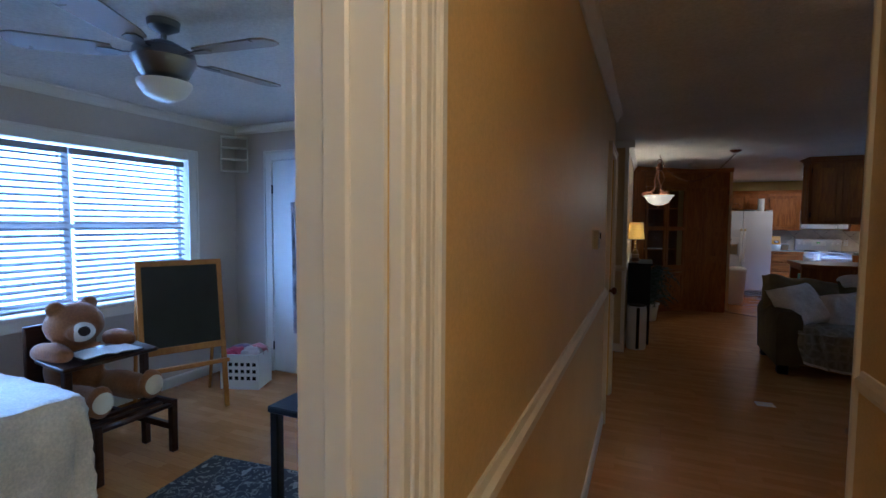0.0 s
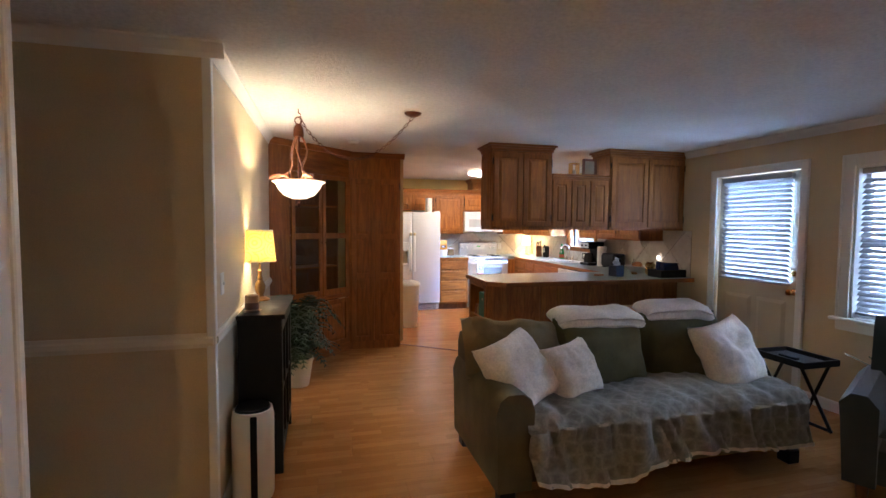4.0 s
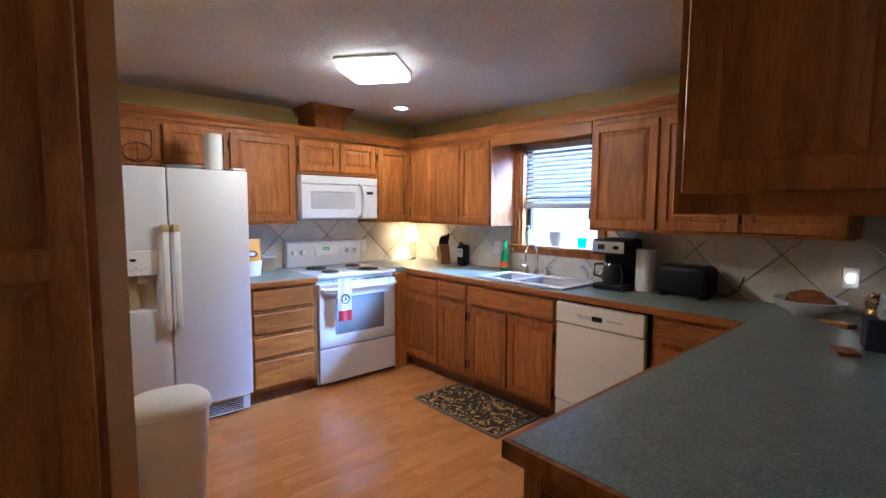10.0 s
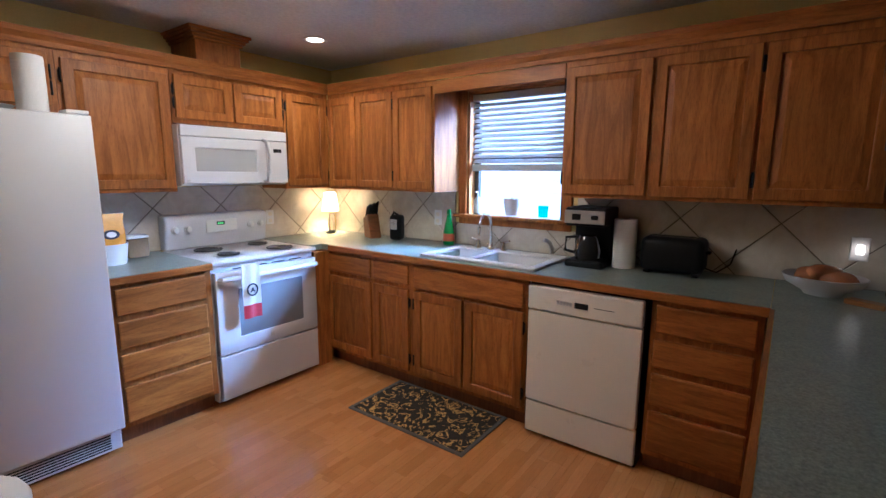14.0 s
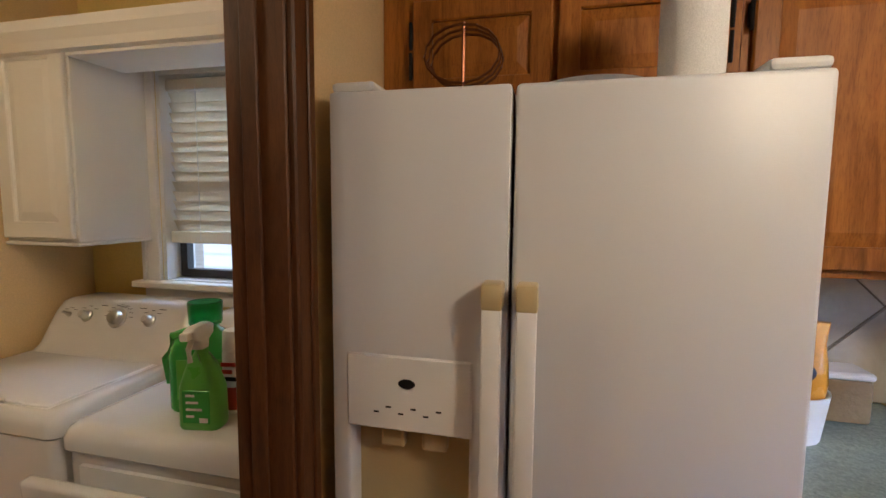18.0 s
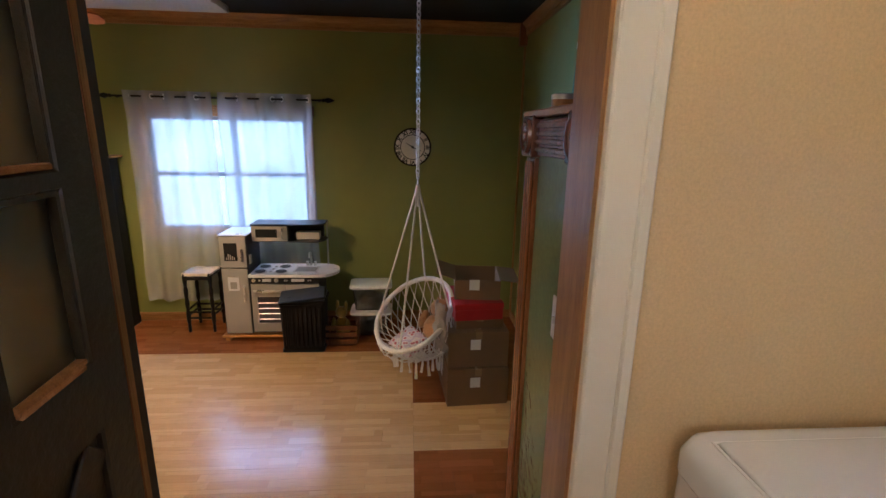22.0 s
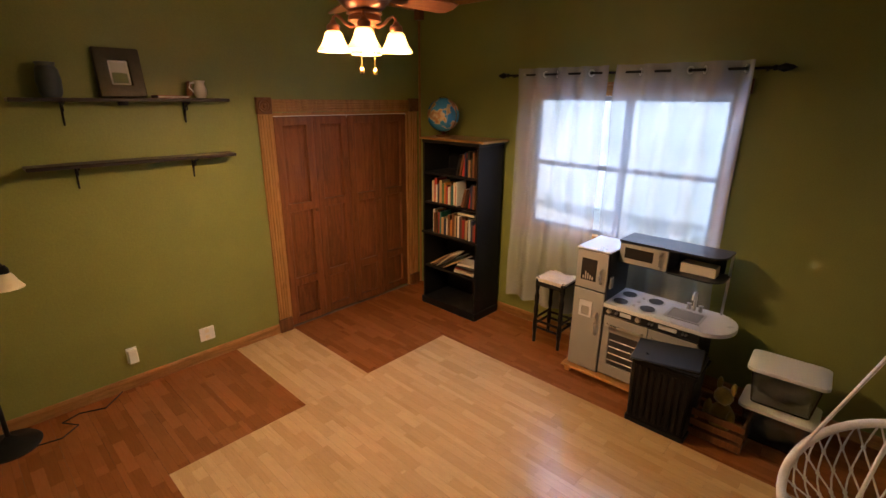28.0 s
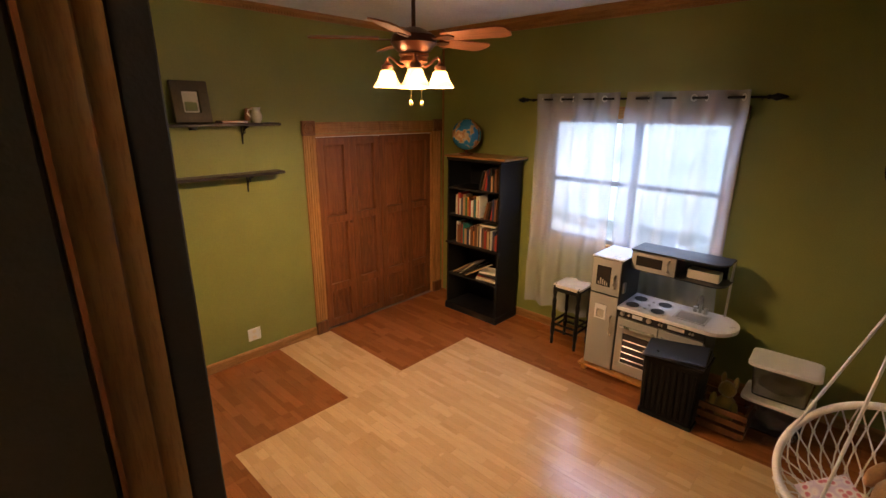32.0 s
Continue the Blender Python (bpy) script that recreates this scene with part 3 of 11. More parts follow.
struct("door_head_laundry", box(1.376, 1.394, 10.05, 11.045, 2.031, 2.10, 0.004), M_OAKY, "stained oak door casing over the laundry door")
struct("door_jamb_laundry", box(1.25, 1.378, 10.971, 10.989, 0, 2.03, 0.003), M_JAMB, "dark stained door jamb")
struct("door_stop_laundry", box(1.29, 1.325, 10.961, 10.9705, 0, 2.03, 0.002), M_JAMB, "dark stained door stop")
_ct = bmesh.new()
bx(_ct, 1.376, 1.393, 10.977, 11.044, 0, 2.03, 0.004)
bx(_ct, 1.392, 1.399, 11.018, 11.042, 0, 2.03, 0.003)
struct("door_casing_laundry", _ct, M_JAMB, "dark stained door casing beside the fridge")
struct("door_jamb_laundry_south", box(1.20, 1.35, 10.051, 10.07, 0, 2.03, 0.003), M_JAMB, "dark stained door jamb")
casing("door_trim_play_room", "x", LX, 1, 10.10, 10.94, 0, 1.97, 0.07, M_CREAM, "cream painted door casing with worn edges")
liner("door_jamb_play_room", "x", -0.216, LX, 10.10, 10.94, 0, 1.97, M_TRIM, "amber stained door jamb", 0.006)
struct("door_jamb_play_room_south", box(-0.335, -0.217, 10.085, 10.118, 0, 1.97, 0.002), M_TRIM, "amber stained door reveal")
struct("door_stop_play_room", box(-0.355, -0.336, 10.085, 10.110, 0, 1.97), M_TRIM, "amber stained door stop")
# dark strip along the outer edge of the casing
struct("door_edge_play_room", box(GX - 0.012, -0.356, 10.085, 10.107, 0, 1.97, 0.002), paint("dark_casing_edge", (0.03, 0.022, 0.018), 0.5), "dark casing edge")
struct("door_trim_play_room_inner", box(GX - 0.018, GX, 10.03, 10.084, 0, 2.04, 0.003), M_TRIM, "amber stained door casing")
struct("door_jamb_play_room_north", box(-0.372, -0.217, 10.985, 11.028, 0, 1.97, 0.003), M_TRIM, "amber stained door reveal")
struct("door_head_play_room_inner", box(GX - 0.018, GX, 10.10, 11.02, 1.97, 2.04, 0.003), M_TRIM, "amber stained door casing")

struct("nib_corner_trim", box(DX - 0.03, DX + 0.012, 5.588, 5.63, 0.09, ZC - 0.07, 0.004), M_WHITE, "white painted corner bead")

# ---- windows, blinds ----
M_FRAME = paint("brown_aluminium_frame", (0.03, 0.025, 0.022), 0.4, 0.05)
M_FRAMEW = paint("white_vinyl_frame", (0.72, 0.73, 0.74), 0.4, 0.05)


def window(name, axis, at, p, q, lo, hi, mat, label, mid=0.0, cross=None, w=0.035):
    """Sash window across the wall: outer frame, meeting rail, pane of real glass."""
    root = thing(name, label, "window", *((at, p, lo) if axis == "x" else (p, at, lo)))
    tagged(root, kind="structure")
    W, H = q - p, hi - lo

    def put(nm, a, b, c, d, m, e=0.02):
        part(nm, box(*((-e, e, a, b) if axis == "x" else (a, b, -e, e)), c, d, 0.002 if e > 0.01 else 0), m, root)
    put("window_frame", 0, w, 0, H, mat)
    put("window_frame", W - w, W, 0, H, mat)
    put("window_frame", w, W - w, 0, w, mat)
    put("window_frame", w, W - w, H - w, H, mat)
    if mid:
        put("meeting_rail", w, W - w, mid - 0.02, mid + 0.02, mat, 0.025)
    for c in cross or ():
        put("mullion", c - 0.025, c + 0.025, w, H - w, mat, 0.027)
    pane = part("pane", box(*((-0.002, 0.002, w, W - w) if axis == "x" else (w, W - w, -0.002, 0.002)), w, H - w), M_GLASS, root)
    pane.visible_shadow = False
    return root


def blind(name, axis, at, out, p, q, lo, hi, pitch, depth, tilt, mat, label, stack=0.0):
    """A slatted blind: head rail, single curved slats, ladder cords, bottom rail. lo is where it hangs down to."""
    root = thing(name, label, "blind", *((at, (p + q) / 2, lo) if axis == "x" else ((p + q) / 2, at, lo)), rz=0 if axis == "y" else 90)
    W, H = q - p, hi - lo
    part("head_rail", box(-W / 2, W / 2, -0.025, 0.025, H - 0.045, H, 0.004), mat, root)
    part("bottom_rail", box(-W / 2, W / 2, -depth / 2, depth / 2, 0, 0.018 + stack, 0.003), mat, root)
    c, s = math.cos(radians(tilt)) * depth / 2, math.sin(radians(tilt)) * depth / 2
    sl = bmesh.new()
    rows = [[sl.verts.new((x, f * c, f * s * out + 0.003 * (1 - f * f) - e)) for f in (-1, 0, 1)] for x in (-W / 2 + 0.004, W / 2 - 0.004) for e in (0.0, 0.0024)]
    for a, b in ((0, 1), (1, 2)):
        sl.faces.new((rows[0][a], rows[2][a], rows[2][b], rows[0][b]))
        sl.faces.new((rows[1][a], rows[1][b], rows[3][b], rows[3][a]))
    sl.faces.new((rows[0][0], rows[1][0], rows[3][0], rows[2][0]))
    sl.faces.new((rows[0][2], rows[2][2], rows[3][2], rows[1][2]))
    me = mesh_of(sl, "slat", mat)
    n = int((H - 0.05 - 0.02 - stack) / pitch)
    for i in range(n):
        ob = new("slat", me)
        ob.parent = root
        ob.location = (0, 0, 0.02 + stack + pitch * (i + 0.6))
    for f in (-0.33, 0.33):
        part("ladder_cord", tube(bmesh.new(), [(W * f, -depth / 2, 0.01), (W * f, -depth / 2, H - 0.03)], 0.0015, 5), M_PLASTIC, root)
    return root


window("window_kitchen", "x", EX + 0.09, 9.58, 10.30, 1.12, 2.02, M_FRAME, "brown framed kitchen window", mid=0.44)
blind("window_blind", "x", EX + 0.045, -1, 9.585, 10.295, 1.48, 2.02, 0.036, 0.042, 42, M_BLINDK, "white slatted blind half raised over the sink", 0.03)
window("window_living", "x", EX + 0.10, 4.47, 5.91, 0.80, 1.98, M_FRAMEW, "white framed living room window", mid=0.6)
blind("window_blind", "x", EX + 0.045, -1, 4.475, 5.905, 0.83, 1.98, 0.042, 0.05, 44, M_BLIND, "white slatted living room blind lowered")
window("window_laundry", "y", NY + 0.09, 0.29, 1.16, 1.185, 2.01, M_FRAME, "brown framed laundry window", mid=0.40)
blind("window_blind", "y", NY + 0.045, 1, 0.295, 1.155, 1.335, 2.0, 0.040, 0.05, -62, M_BLINDC, "cream slatted laundry blind nearly closed", 0.03)

# daylight standing in the window openings
lamp("sky_kitchen", "AREA", 1250, (0.40, 0.62, 1.0), look((EX + 1.9, 8.25, 3.0), (EX - 0.2, 9.94, 1.3)), 0.9, 1.1)
lamp("sky_living", "AREA", 270, (0.62, 0.80, 1.0), look((EX + 2.2, 5.8, 1.3), (EX - 0.4, 5.8, 1.45)), 3.6, 1.6)
lamp("sky_laundry", "AREA", 115, DAY, look((0.745, NY + 1.8, 2.9), (0.745, NY - 0.3, 1.2)), 1.8, 1.3)
lamp("sky_bedroom", "AREA", 4600, (0.42, 0.64, 1.0), look((-6.9, 2.5, 1.0), (-3.5, 2.5, 1.5)), 7.6, 3.4)


# added pale siding backdrops outside the windows, self-lit in place of daylight
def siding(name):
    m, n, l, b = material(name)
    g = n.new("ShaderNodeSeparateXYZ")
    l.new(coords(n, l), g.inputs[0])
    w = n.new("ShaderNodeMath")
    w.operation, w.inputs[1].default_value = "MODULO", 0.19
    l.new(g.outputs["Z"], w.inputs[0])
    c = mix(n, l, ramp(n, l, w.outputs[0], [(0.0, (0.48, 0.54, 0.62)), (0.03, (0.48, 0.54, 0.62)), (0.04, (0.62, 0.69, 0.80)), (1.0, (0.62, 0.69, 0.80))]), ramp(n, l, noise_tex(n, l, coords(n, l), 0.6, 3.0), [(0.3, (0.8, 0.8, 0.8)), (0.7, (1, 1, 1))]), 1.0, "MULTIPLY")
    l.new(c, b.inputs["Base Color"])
    # the siding emits its own colour to stand in for outdoor light
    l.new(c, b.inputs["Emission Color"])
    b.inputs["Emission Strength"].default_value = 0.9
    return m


M_SIDING = siding("glowing_far_siding")
struct("backdrop_east", box(EX + 4.0, EX + 4.1, -4.0, 15.0, -1.0, 6.0), M_SIDING, "self-lit pale siding backdrop beyond the east windows")
struct("backdrop_north", box(-3.0, 6.0, NY + 4.0, NY + 4.1, -1.0, 6.0), M_SIDING, "self-lit pale siding backdrop added beyond the laundry window")
struct("backdrop_west", box(-8.6, -8.5, -5.0, 5.5, -1.0, 6.0), M_SIDING, "self-lit pale siding backdrop added beyond the bedroom window")


# ---- cabinets ----
def raised_panel(bm, x0, x1, z0, z1, y):
    """A fielded panel: sloped border up to a flat field."""
    m, d = min(0.035, (x1 - x0) * 0.2), 0.009
    o = [bm.verts.new(p) for p in ((x0, y, z0), (x1, y, z0), (x1, y, z1), (x0, y, z1))]
    i = [bm.verts.new(p) for p in ((x0 + m, y - d, z0 + m), (x1 - m, y - d, z0 + m), (x1 - m, y - d, z1 - m), (x0 + m, y - d, z1 - m))]
    bm.faces.new(i)
    for k in range(4):
        bm.faces.new((o[k], o[(k + 1) % 4], i[(k + 1) % 4], i[k]))


def door_front(root, x0, x1, z0, z1, st=0.055, mat=M_OAK, split=None, hinge=None, name="door", proud=0.02):
    """A framed door with a raised panel, standing proud of the carcass at y = 0."""
    bm = bmesh.new()
    y0, y1 = -proud, -0.001
    zs, fields = [z0, z0 + st], []
    for c in split or ():
        zs += [c - st / 2, c + st / 2]
    zs += [z1 - st, z1]
    for k in range(1, len(zs) - 1, 2):
        fields.append((zs[k], zs[k + 1]))
    lattice(bm, [x0, x0 + st, x1 - st, x1], zs, lambda i, j: i != 1 or j % 2 == 0, y0, y1, lambda u, v, w: (u, w, v))
    soften(bm, 0.004)
    door = part(name, bm, mat, root)
    for lo, hi in fields:
        pm = bmesh.new()
        raised_panel(pm, x0 + st - 0.002, x1 - st + 0.002, lo - 0.002, hi + 0.002, -0.006)
        part("panel", pm, mat, door)
    if hinge is not None:
        hx = x0 - 0.006 if hinge < 0 else x1 + 0.006
        for hz in (z0 + 0.09, z1 - 0.09):
            hm = box(hx - 0.006, hx + 0.006, -0.016, -0.001, hz - 0.028, hz + 0.028, 0.003)
            revolve(hm, [(0.005, hz - 0.036), (0.005, hz + 0.036)], 8, (hx, -0.016))
            part("hinge", hm, M_BLACK, door, "black iron hinge")
    return door


def drawer_front(root, x0, x1, z0, z1, mat=M_OAKX):
    bm = box(x0, x1, -0.02, -0.001, z0, z1, 0.008, 2)
    return part("drawer", bm, mat, root)


def cabinet(name, label, x, y, z, rz, w, d, h, doors=(), drawers=(), toe=0.0, mat=M_OAK, category="cabinet", group="", hinges=True):
    """Carcass with face frame. Local x runs along the front, the front is at y = 0 and looks to -y."""
    root = thing(name, label, category, x, y, z, rz, group)
    bm = bmesh.new()
    bx(bm, 0, w, 0.02, d, toe, h)
    bx(bm, 0, w, 0, 0.02, toe, h)
    part("body", bm, mat, root)
    if toe:
        part("toe_kick", box(0.0, w, 0.06, d, 0, toe - 0.002), M_DARKWOOD, root)
    for k, (x0, x1, z0, z1) in enumerate(doors):
        door_front(root, x0, x1, z0, z1, mat=mat, hinge=(-1 if k % 2 == 0 else 1) if hinges else None)
    for f in drawers:
        drawer_front(root, *f)
    return root


UB, UT = 1.34, 2.08
cabinet("wall_cabinet", "oak wall cabinet above the white fridge", 1.378, 11.47, 1.76, 0, 0.895, 0.325, 0.32, [(0.09, 0.46, 0.03, 0.29), (0.475, 0.865, 0.03, 0.29)], group="oak wall cabinets")
cabinet("wall_cabinet", "tall oak wall cabinet beside the microwave", 2.275, 11.47, UB, 0, 0.55, 0.325, UT - UB, [(0.02, 0.535, 0.02, 0.70)], group="oak wall cabinets")
cabinet("wall_cabinet", "low oak wall cabinet over the microwave", 2.83, 11.47, 1.76, 0, 0.785, 0.325, UT - 1.76, [(0.015, 0.385, 0.03, 0.29), (0.40, 0.77, 0.03, 0.29)], group="oak wall cabinets")
cabinet("wall_cabinet", "narrow oak wall cabinet in the kitchen corner", 3.62, 11.47, UB, 0, 0.415, 0.325, UT - UB, [(0.015, 0.375, 0.02, 0.70)], group="oak wall cabinets")
cabinet("wall_cabinet", "oak wall cabinet with three doors by the window", 4.04, 11.465, UB - 0.01, -90, 1.09, 0.325, UT - UB + 0.01, [(0.01, 0.325, 0.02, 0.71), (0.335, 0.71, 0.02, 0.71), (0.72, 1.075, 0.02, 0.71)], group="oak wall cabinets")
cabinet("wall_cabinet", "wide oak wall cabinet with three doors over the toaster", 4.04, 9.45, UB - 0.01, -90, 1.39, 0.325, UT - UB + 0.01, [(0.01, 0.46, 0.02, 0.71), (0.475, 0.915, 0.02, 0.71), (0.93, 1.375, 0.02, 0.71)], group="oak wall cabinets")
WCROWN = [(0, 0), (0.012, 0), (0.016, 0.025), (0.035, 0.05), (0.04, 0.075), (0.0, 0.075)]
for a, b, o in (((1.378, 11.45, UT - 0.005), (4.03, 11.45, UT - 0.005), (0, -1)), ((4.03, 11.45, UT - 0.005), (4.03, 8.06, UT - 0.005), (-1, 0))):
    run("cabinet_trim", WCROWN, a, b, o, M_OAKX if o[0] == 0 else M_OAKY, "stained oak crown on the wall cabinets")
solo("window_valance", box(4.032, 4.055, 9.45, 10.375, 1.99, UT - 0.006, 0.003), M_OAKY, "stained oak valance board above the sink window", "valance")
# boxed vent chase up to the ceiling
chase = thing("vent_chase", "oak boxed chase from microwave to ceiling", "vent chase", 3.15, 11.63, UT)
part("box", box(-0.15, 0.15, -0.165, 0.16, 0.08, ZC - UT - 0.001, 0.004), M_OAK, chase)
cm = bmesh.new()
for s in range(4):
    bx(cm, -0.165 - 0.014 * s, 0.165 + 0.014 * s, -0.18 - 0.014 * s, 0.16, ZC - UT - 0.075 + 0.018 * s, ZC - UT - 0.057 + 0.018 * s - 0.001, 0.003)
part("crown", cm, M_OAKX, chase)

# added board, keeps counter lamp light from leaking up to the ceiling
struct("corner_filler", box(4.037, EX - 0.002, 11.467, NY - 0.002, 1.336, 1.348), M_OAKY, "stained oak board added to block the counter lamp leak")

# base run on the east wall, under the window
H0 = 0.885
cabinet("base_cabinet", "oak base cabinet with two doors in the corner", 3.74, 11.20, 0, -90, 0.88, 0.62, H0, [(0.03, 0.50, 0.13, 0.70), (0.53, 0.85, 0.13, 0.70)], [(0.03, 0.50, 0.73, 0.865), (0.53, 0.85, 0.73, 0.865)], 0.1, group="oak base cabinets")
skb = cabinet("base_cabinet", "oak sink base cabinet with paired doors", 3.74, 10.32, 0, -90, 0.83, 0.62, 0.745, [(0.02, 0.40, 0.13, 0.70), (0.42, 0.81, 0.13, 0.70)], [(0.02, 0.81, 0.72, 0.865)], 0.1, group="oak base cabinets")
part("top_rail", box(0, 0.83, 0, 0.02, 0.746, H0), M_OAKX, skb)
cabinet("drawer_cabinet", "oak drawer cabinet beside the dishwasher", 3.74, 8.85, 0, -90, 0.44, 0.62, H0, (), [(0.02, 0.42, 0.13, 0.34), (0.02, 0.42, 0.37, 0.53), (0.02, 0.42, 0.56, 0.70), (0.02, 0.42, 0.73, 0.865)], 0.1, group="oak base cabinets")
solo("corner_filler", box(3.588, 3.735, 11.14, 11.20, 0.0, H0, 0.003), M_OAK, "stained oak corner filler beside the stove", "filler")
solo("corner_filler", box(3.60, EX - 0.005, 11.205, NY - 0.005, 0.0, H0, 0.003), M_OAK, "hidden oak corner carcass behind the stove", "filler")
cabinet("drawer_cabinet", "oak cabinet of four drawers between fridge and stove", 2.285, 11.12, 0, 0, 0.528, 0.66, H0, (), [(0.025, 0.49, 0.13, 0.33), (0.025, 0.49, 0.36, 0.51), (0.025, 0.49, 0.54, 0.69), (0.025, 0.49, 0.72, 0.865)], 0.1, group="oak base cabinets")


def counter_laminate(name):
    m, n, l, b = material(name)
    v = coords(n, l)
    a = noise_tex(n, l, v, 120.0, 5.0, 0.75)
    c = noise_tex(n, l, v, 9.0, 4.0)
    base = ramp(n, l, a, [(0.32, (0.10, 0.13, 0.118)), (0.5, (0.20, 0.245, 0.215)), (0.70, (0.31, 0.36, 0.31))])
    l.new(mix(n, l, base, ramp(n, l, c, [(0.3, (0.85, 0.85, 0.85)), (0.7, (1.1, 1.1, 1.1))]), 0.8, "MULTIPLY"), b.inputs["Base Color"])
    b.inputs["Roughness"].default_value = 0.31
    bump(n, l, b, a, 0.04, 0.002)
    return m


M_COUNTER = counter_laminate("grey_green_laminate")
# sink opening x 3.83..4.22, y 9.52..10.22
cb = lattice(bmesh.new(), [3.588, 3.72, 3.83, 4.22, EX], [8.40, 9.52, 10.22, 11.2, NY], lambda i, j: (i > 0 or j == 3) and not (i == 2 and j == 1), 0.887, CT, lambda u, v, w: (u, v, w))
worktop = solo("worktop", cb, M_COUNTER, "grey-green speckled laminate worktop along the wall with sink opening", "worktop")
part("edge_strip", box(3.702, 3.7195, 8.385, 11.12, 0.889, CT - 0.002, 0.003), M_OAKY, worktop, "stained oak edge strip")
pb = bmesh.new()
prism(pb, [(1.945, 8.383), (1.945, 7.69), (2.105, 7.555), (EX - 0.002, 7.555), (EX - 0.002, 8.397), (3.70, 8.397), (3.70, 8.383)], 0.887, CT)
bar = solo("breakfast_bar_top", pb, M_COUNTER, "grey-green laminate bar top with clipped corner", "worktop")
for (ax, ay), (bx_, by_) in (((1.93, 8.40), (1.93, 7.68)), ((1.93, 7.68), (2.095, 7.538)), ((2.095, 7.538), (EX - 0.002, 7.538)), ((3.70, 8.40), (1.93, 8.40))):
    d = Vector((bx_ - ax, by_ - ay, 0)).normalized()
    o = Vector((d.y, -d.x, 0)) * -0.0
    nrm = Vector((-d.y, d.x, 0)) * 0.0155
    em = bmesh.new()
    prism(em, [(ax, ay), (bx_, by_), (bx_ + nrm.x, by_ + nrm.y), (ax + nrm.x, ay + nrm.y)], 0.885, CT - 0.002)
    part("edge_strip", em, M_OAKX, bar, "stained oak edge strip")
wl = solo("worktop", box(2.285, 2.815, 11.10, NY - 0.003, 0.887, CT, 0.003), M_COUNTER, "short grey-green laminate worktop beside the stove", "worktop")
part("edge_strip", box(2.285, 2.815, 11.085, 11.0995, 0.889, CT - 0.002, 0.003), M_OAKX, wl, "stained oak edge strip")

# peninsula: panelled back, open shelves in its end
pen = thing("peninsula", "stained oak peninsula with beadboard back and open end shelves", "kitchen island", 1.98, 7.78, 0)
L_ = EX - 1.98 - 0.004
pm_ = bmesh.new()
bx(pm_, 0.42, L_, 0.03, 0.58, 0, 0.885)
part("body", pm_, M_OAK, pen)
part("side_panel", box(0, 0.42, 0.0, 0.0295, 0, 0.885), M_OAK, pen)
part("side_panel", box(0, 0.4195, 0.5505, 0.58, 0, 0.885), M_OAK, pen)
part("top_board", box(0, 0.4195, 0.03, 0.55, 0.86, 0.885), M_OAK, pen)
part("niche_floor", box(0, 0.42, 0.03, 0.55, 0.0, 0.10), M_OAKY, pen)
part("shelf", box(0.004, 0.415, 0.032, 0.548, 0.475, 0.495, 0.003), M_OAKY, pen)
fr = bmesh.new()
bx(fr, -0.018, 0, 0.0, 0.055, 0, 0.885, 0.003)
bx(fr, -0.018, 0, 0.525, 0.58, 0, 0.885, 0.003)
bx(fr, -0.018, 0, 0.055, 0.525, 0.83, 0.885, 0.003)
bx(fr, -0.018, 0, 0.055, 0.525, 0.0, 0.10, 0.003)
bx(fr, -0.018, 0, 0.055, 0.525, 0.465, 0.505, 0.003)
part("face_frame", fr, M_OAK, pen)
npan = 12
for i in range(npan):
    x0 = 0.03 + (L_ - 0.03) * i / npan
    x1 = 0.03 + (L_ - 0.03) * (i + 1) / npan
    part("board", box(x0 + 0.002, x1 - 0.002, 0.012 if i % 3 else 0.008, 0.029, 0.095, 0.884, 0.004), M_OAK, pen)
part("baseboard", box(0.0, L_, -0.012, -0.001, 0.0, 0.09, 0.003), M_OAKX, pen)

# hanging cabinets over the peninsula
PB = 1.465
pc1 = cabinet("hanging_cabinet", "tall oak hanging cabinet over the peninsula with two doors", 2.0, 7.74, PB, 0, 0.68, 0.32, ZC - PB - 0.002, [(0.015, 0.335, 0.035, 0.80), (0.345, 0.665, 0.035, 0.80)], group="cabinets over the peninsula")
pc2 = cabinet("hanging_cabinet", "low oak hanging cabinet with three narrow doors", 2.682, 7.755, PB, 0, 0.70, 0.29, 0.57, [(0.01, 0.225, 0.035, 0.54), (0.24, 0.455, 0.035, 0.54), (0.47, 0.69, 0.035, 0.54)], group="cabinets over the peninsula", hinges=False)
pc3 = cabinet("hanging_cabinet", "wide oak hanging cabinet against the outer wall", 3.384, 7.74, PB, 0, EX - 3.384 - 0.003, 0.32, ZC - PB - 0.002, [(0.015, 0.48, 0.035, 0.80), (0.49, 0.965, 0.035, 0.80)], group="cabinets over the peninsula")
for ob, w, h, d in ((pc1, 0.68, ZC - PB - 0.003, 0.32), (pc2, 0.70, 0.60, 0.29), (pc3, EX - 3.384 - 0.003, ZC - PB - 0.003, 0.32)):
    e = 0.0 if ob is pc2 else 1.0
    cm = bmesh.new()
    for s, (o_, t_) in enumerate(((0.012, 0.03), (0.024, 0.02), (0.042, 0.022))):
        up = h - 0.072 + (0, 0.031, 0.052)[s]
        bx(cm, -o_ * e, w + o_ * (e if ob is pc1 else 0.0), -o_, d + o_ * e, up, up + t_ - 0.001, 0.003)
    part("crown", cm, M_OAKX, ob)
# fielded end of the first hanging cabinet, towards the hall
ep = door_front(pc1, 0.01, 0.31, 0.035, 0.80, name="end_panel", proud=0.012)
ep.matrix_basis = pose(-0.001, 0.315, 0, 0, 0, -90)

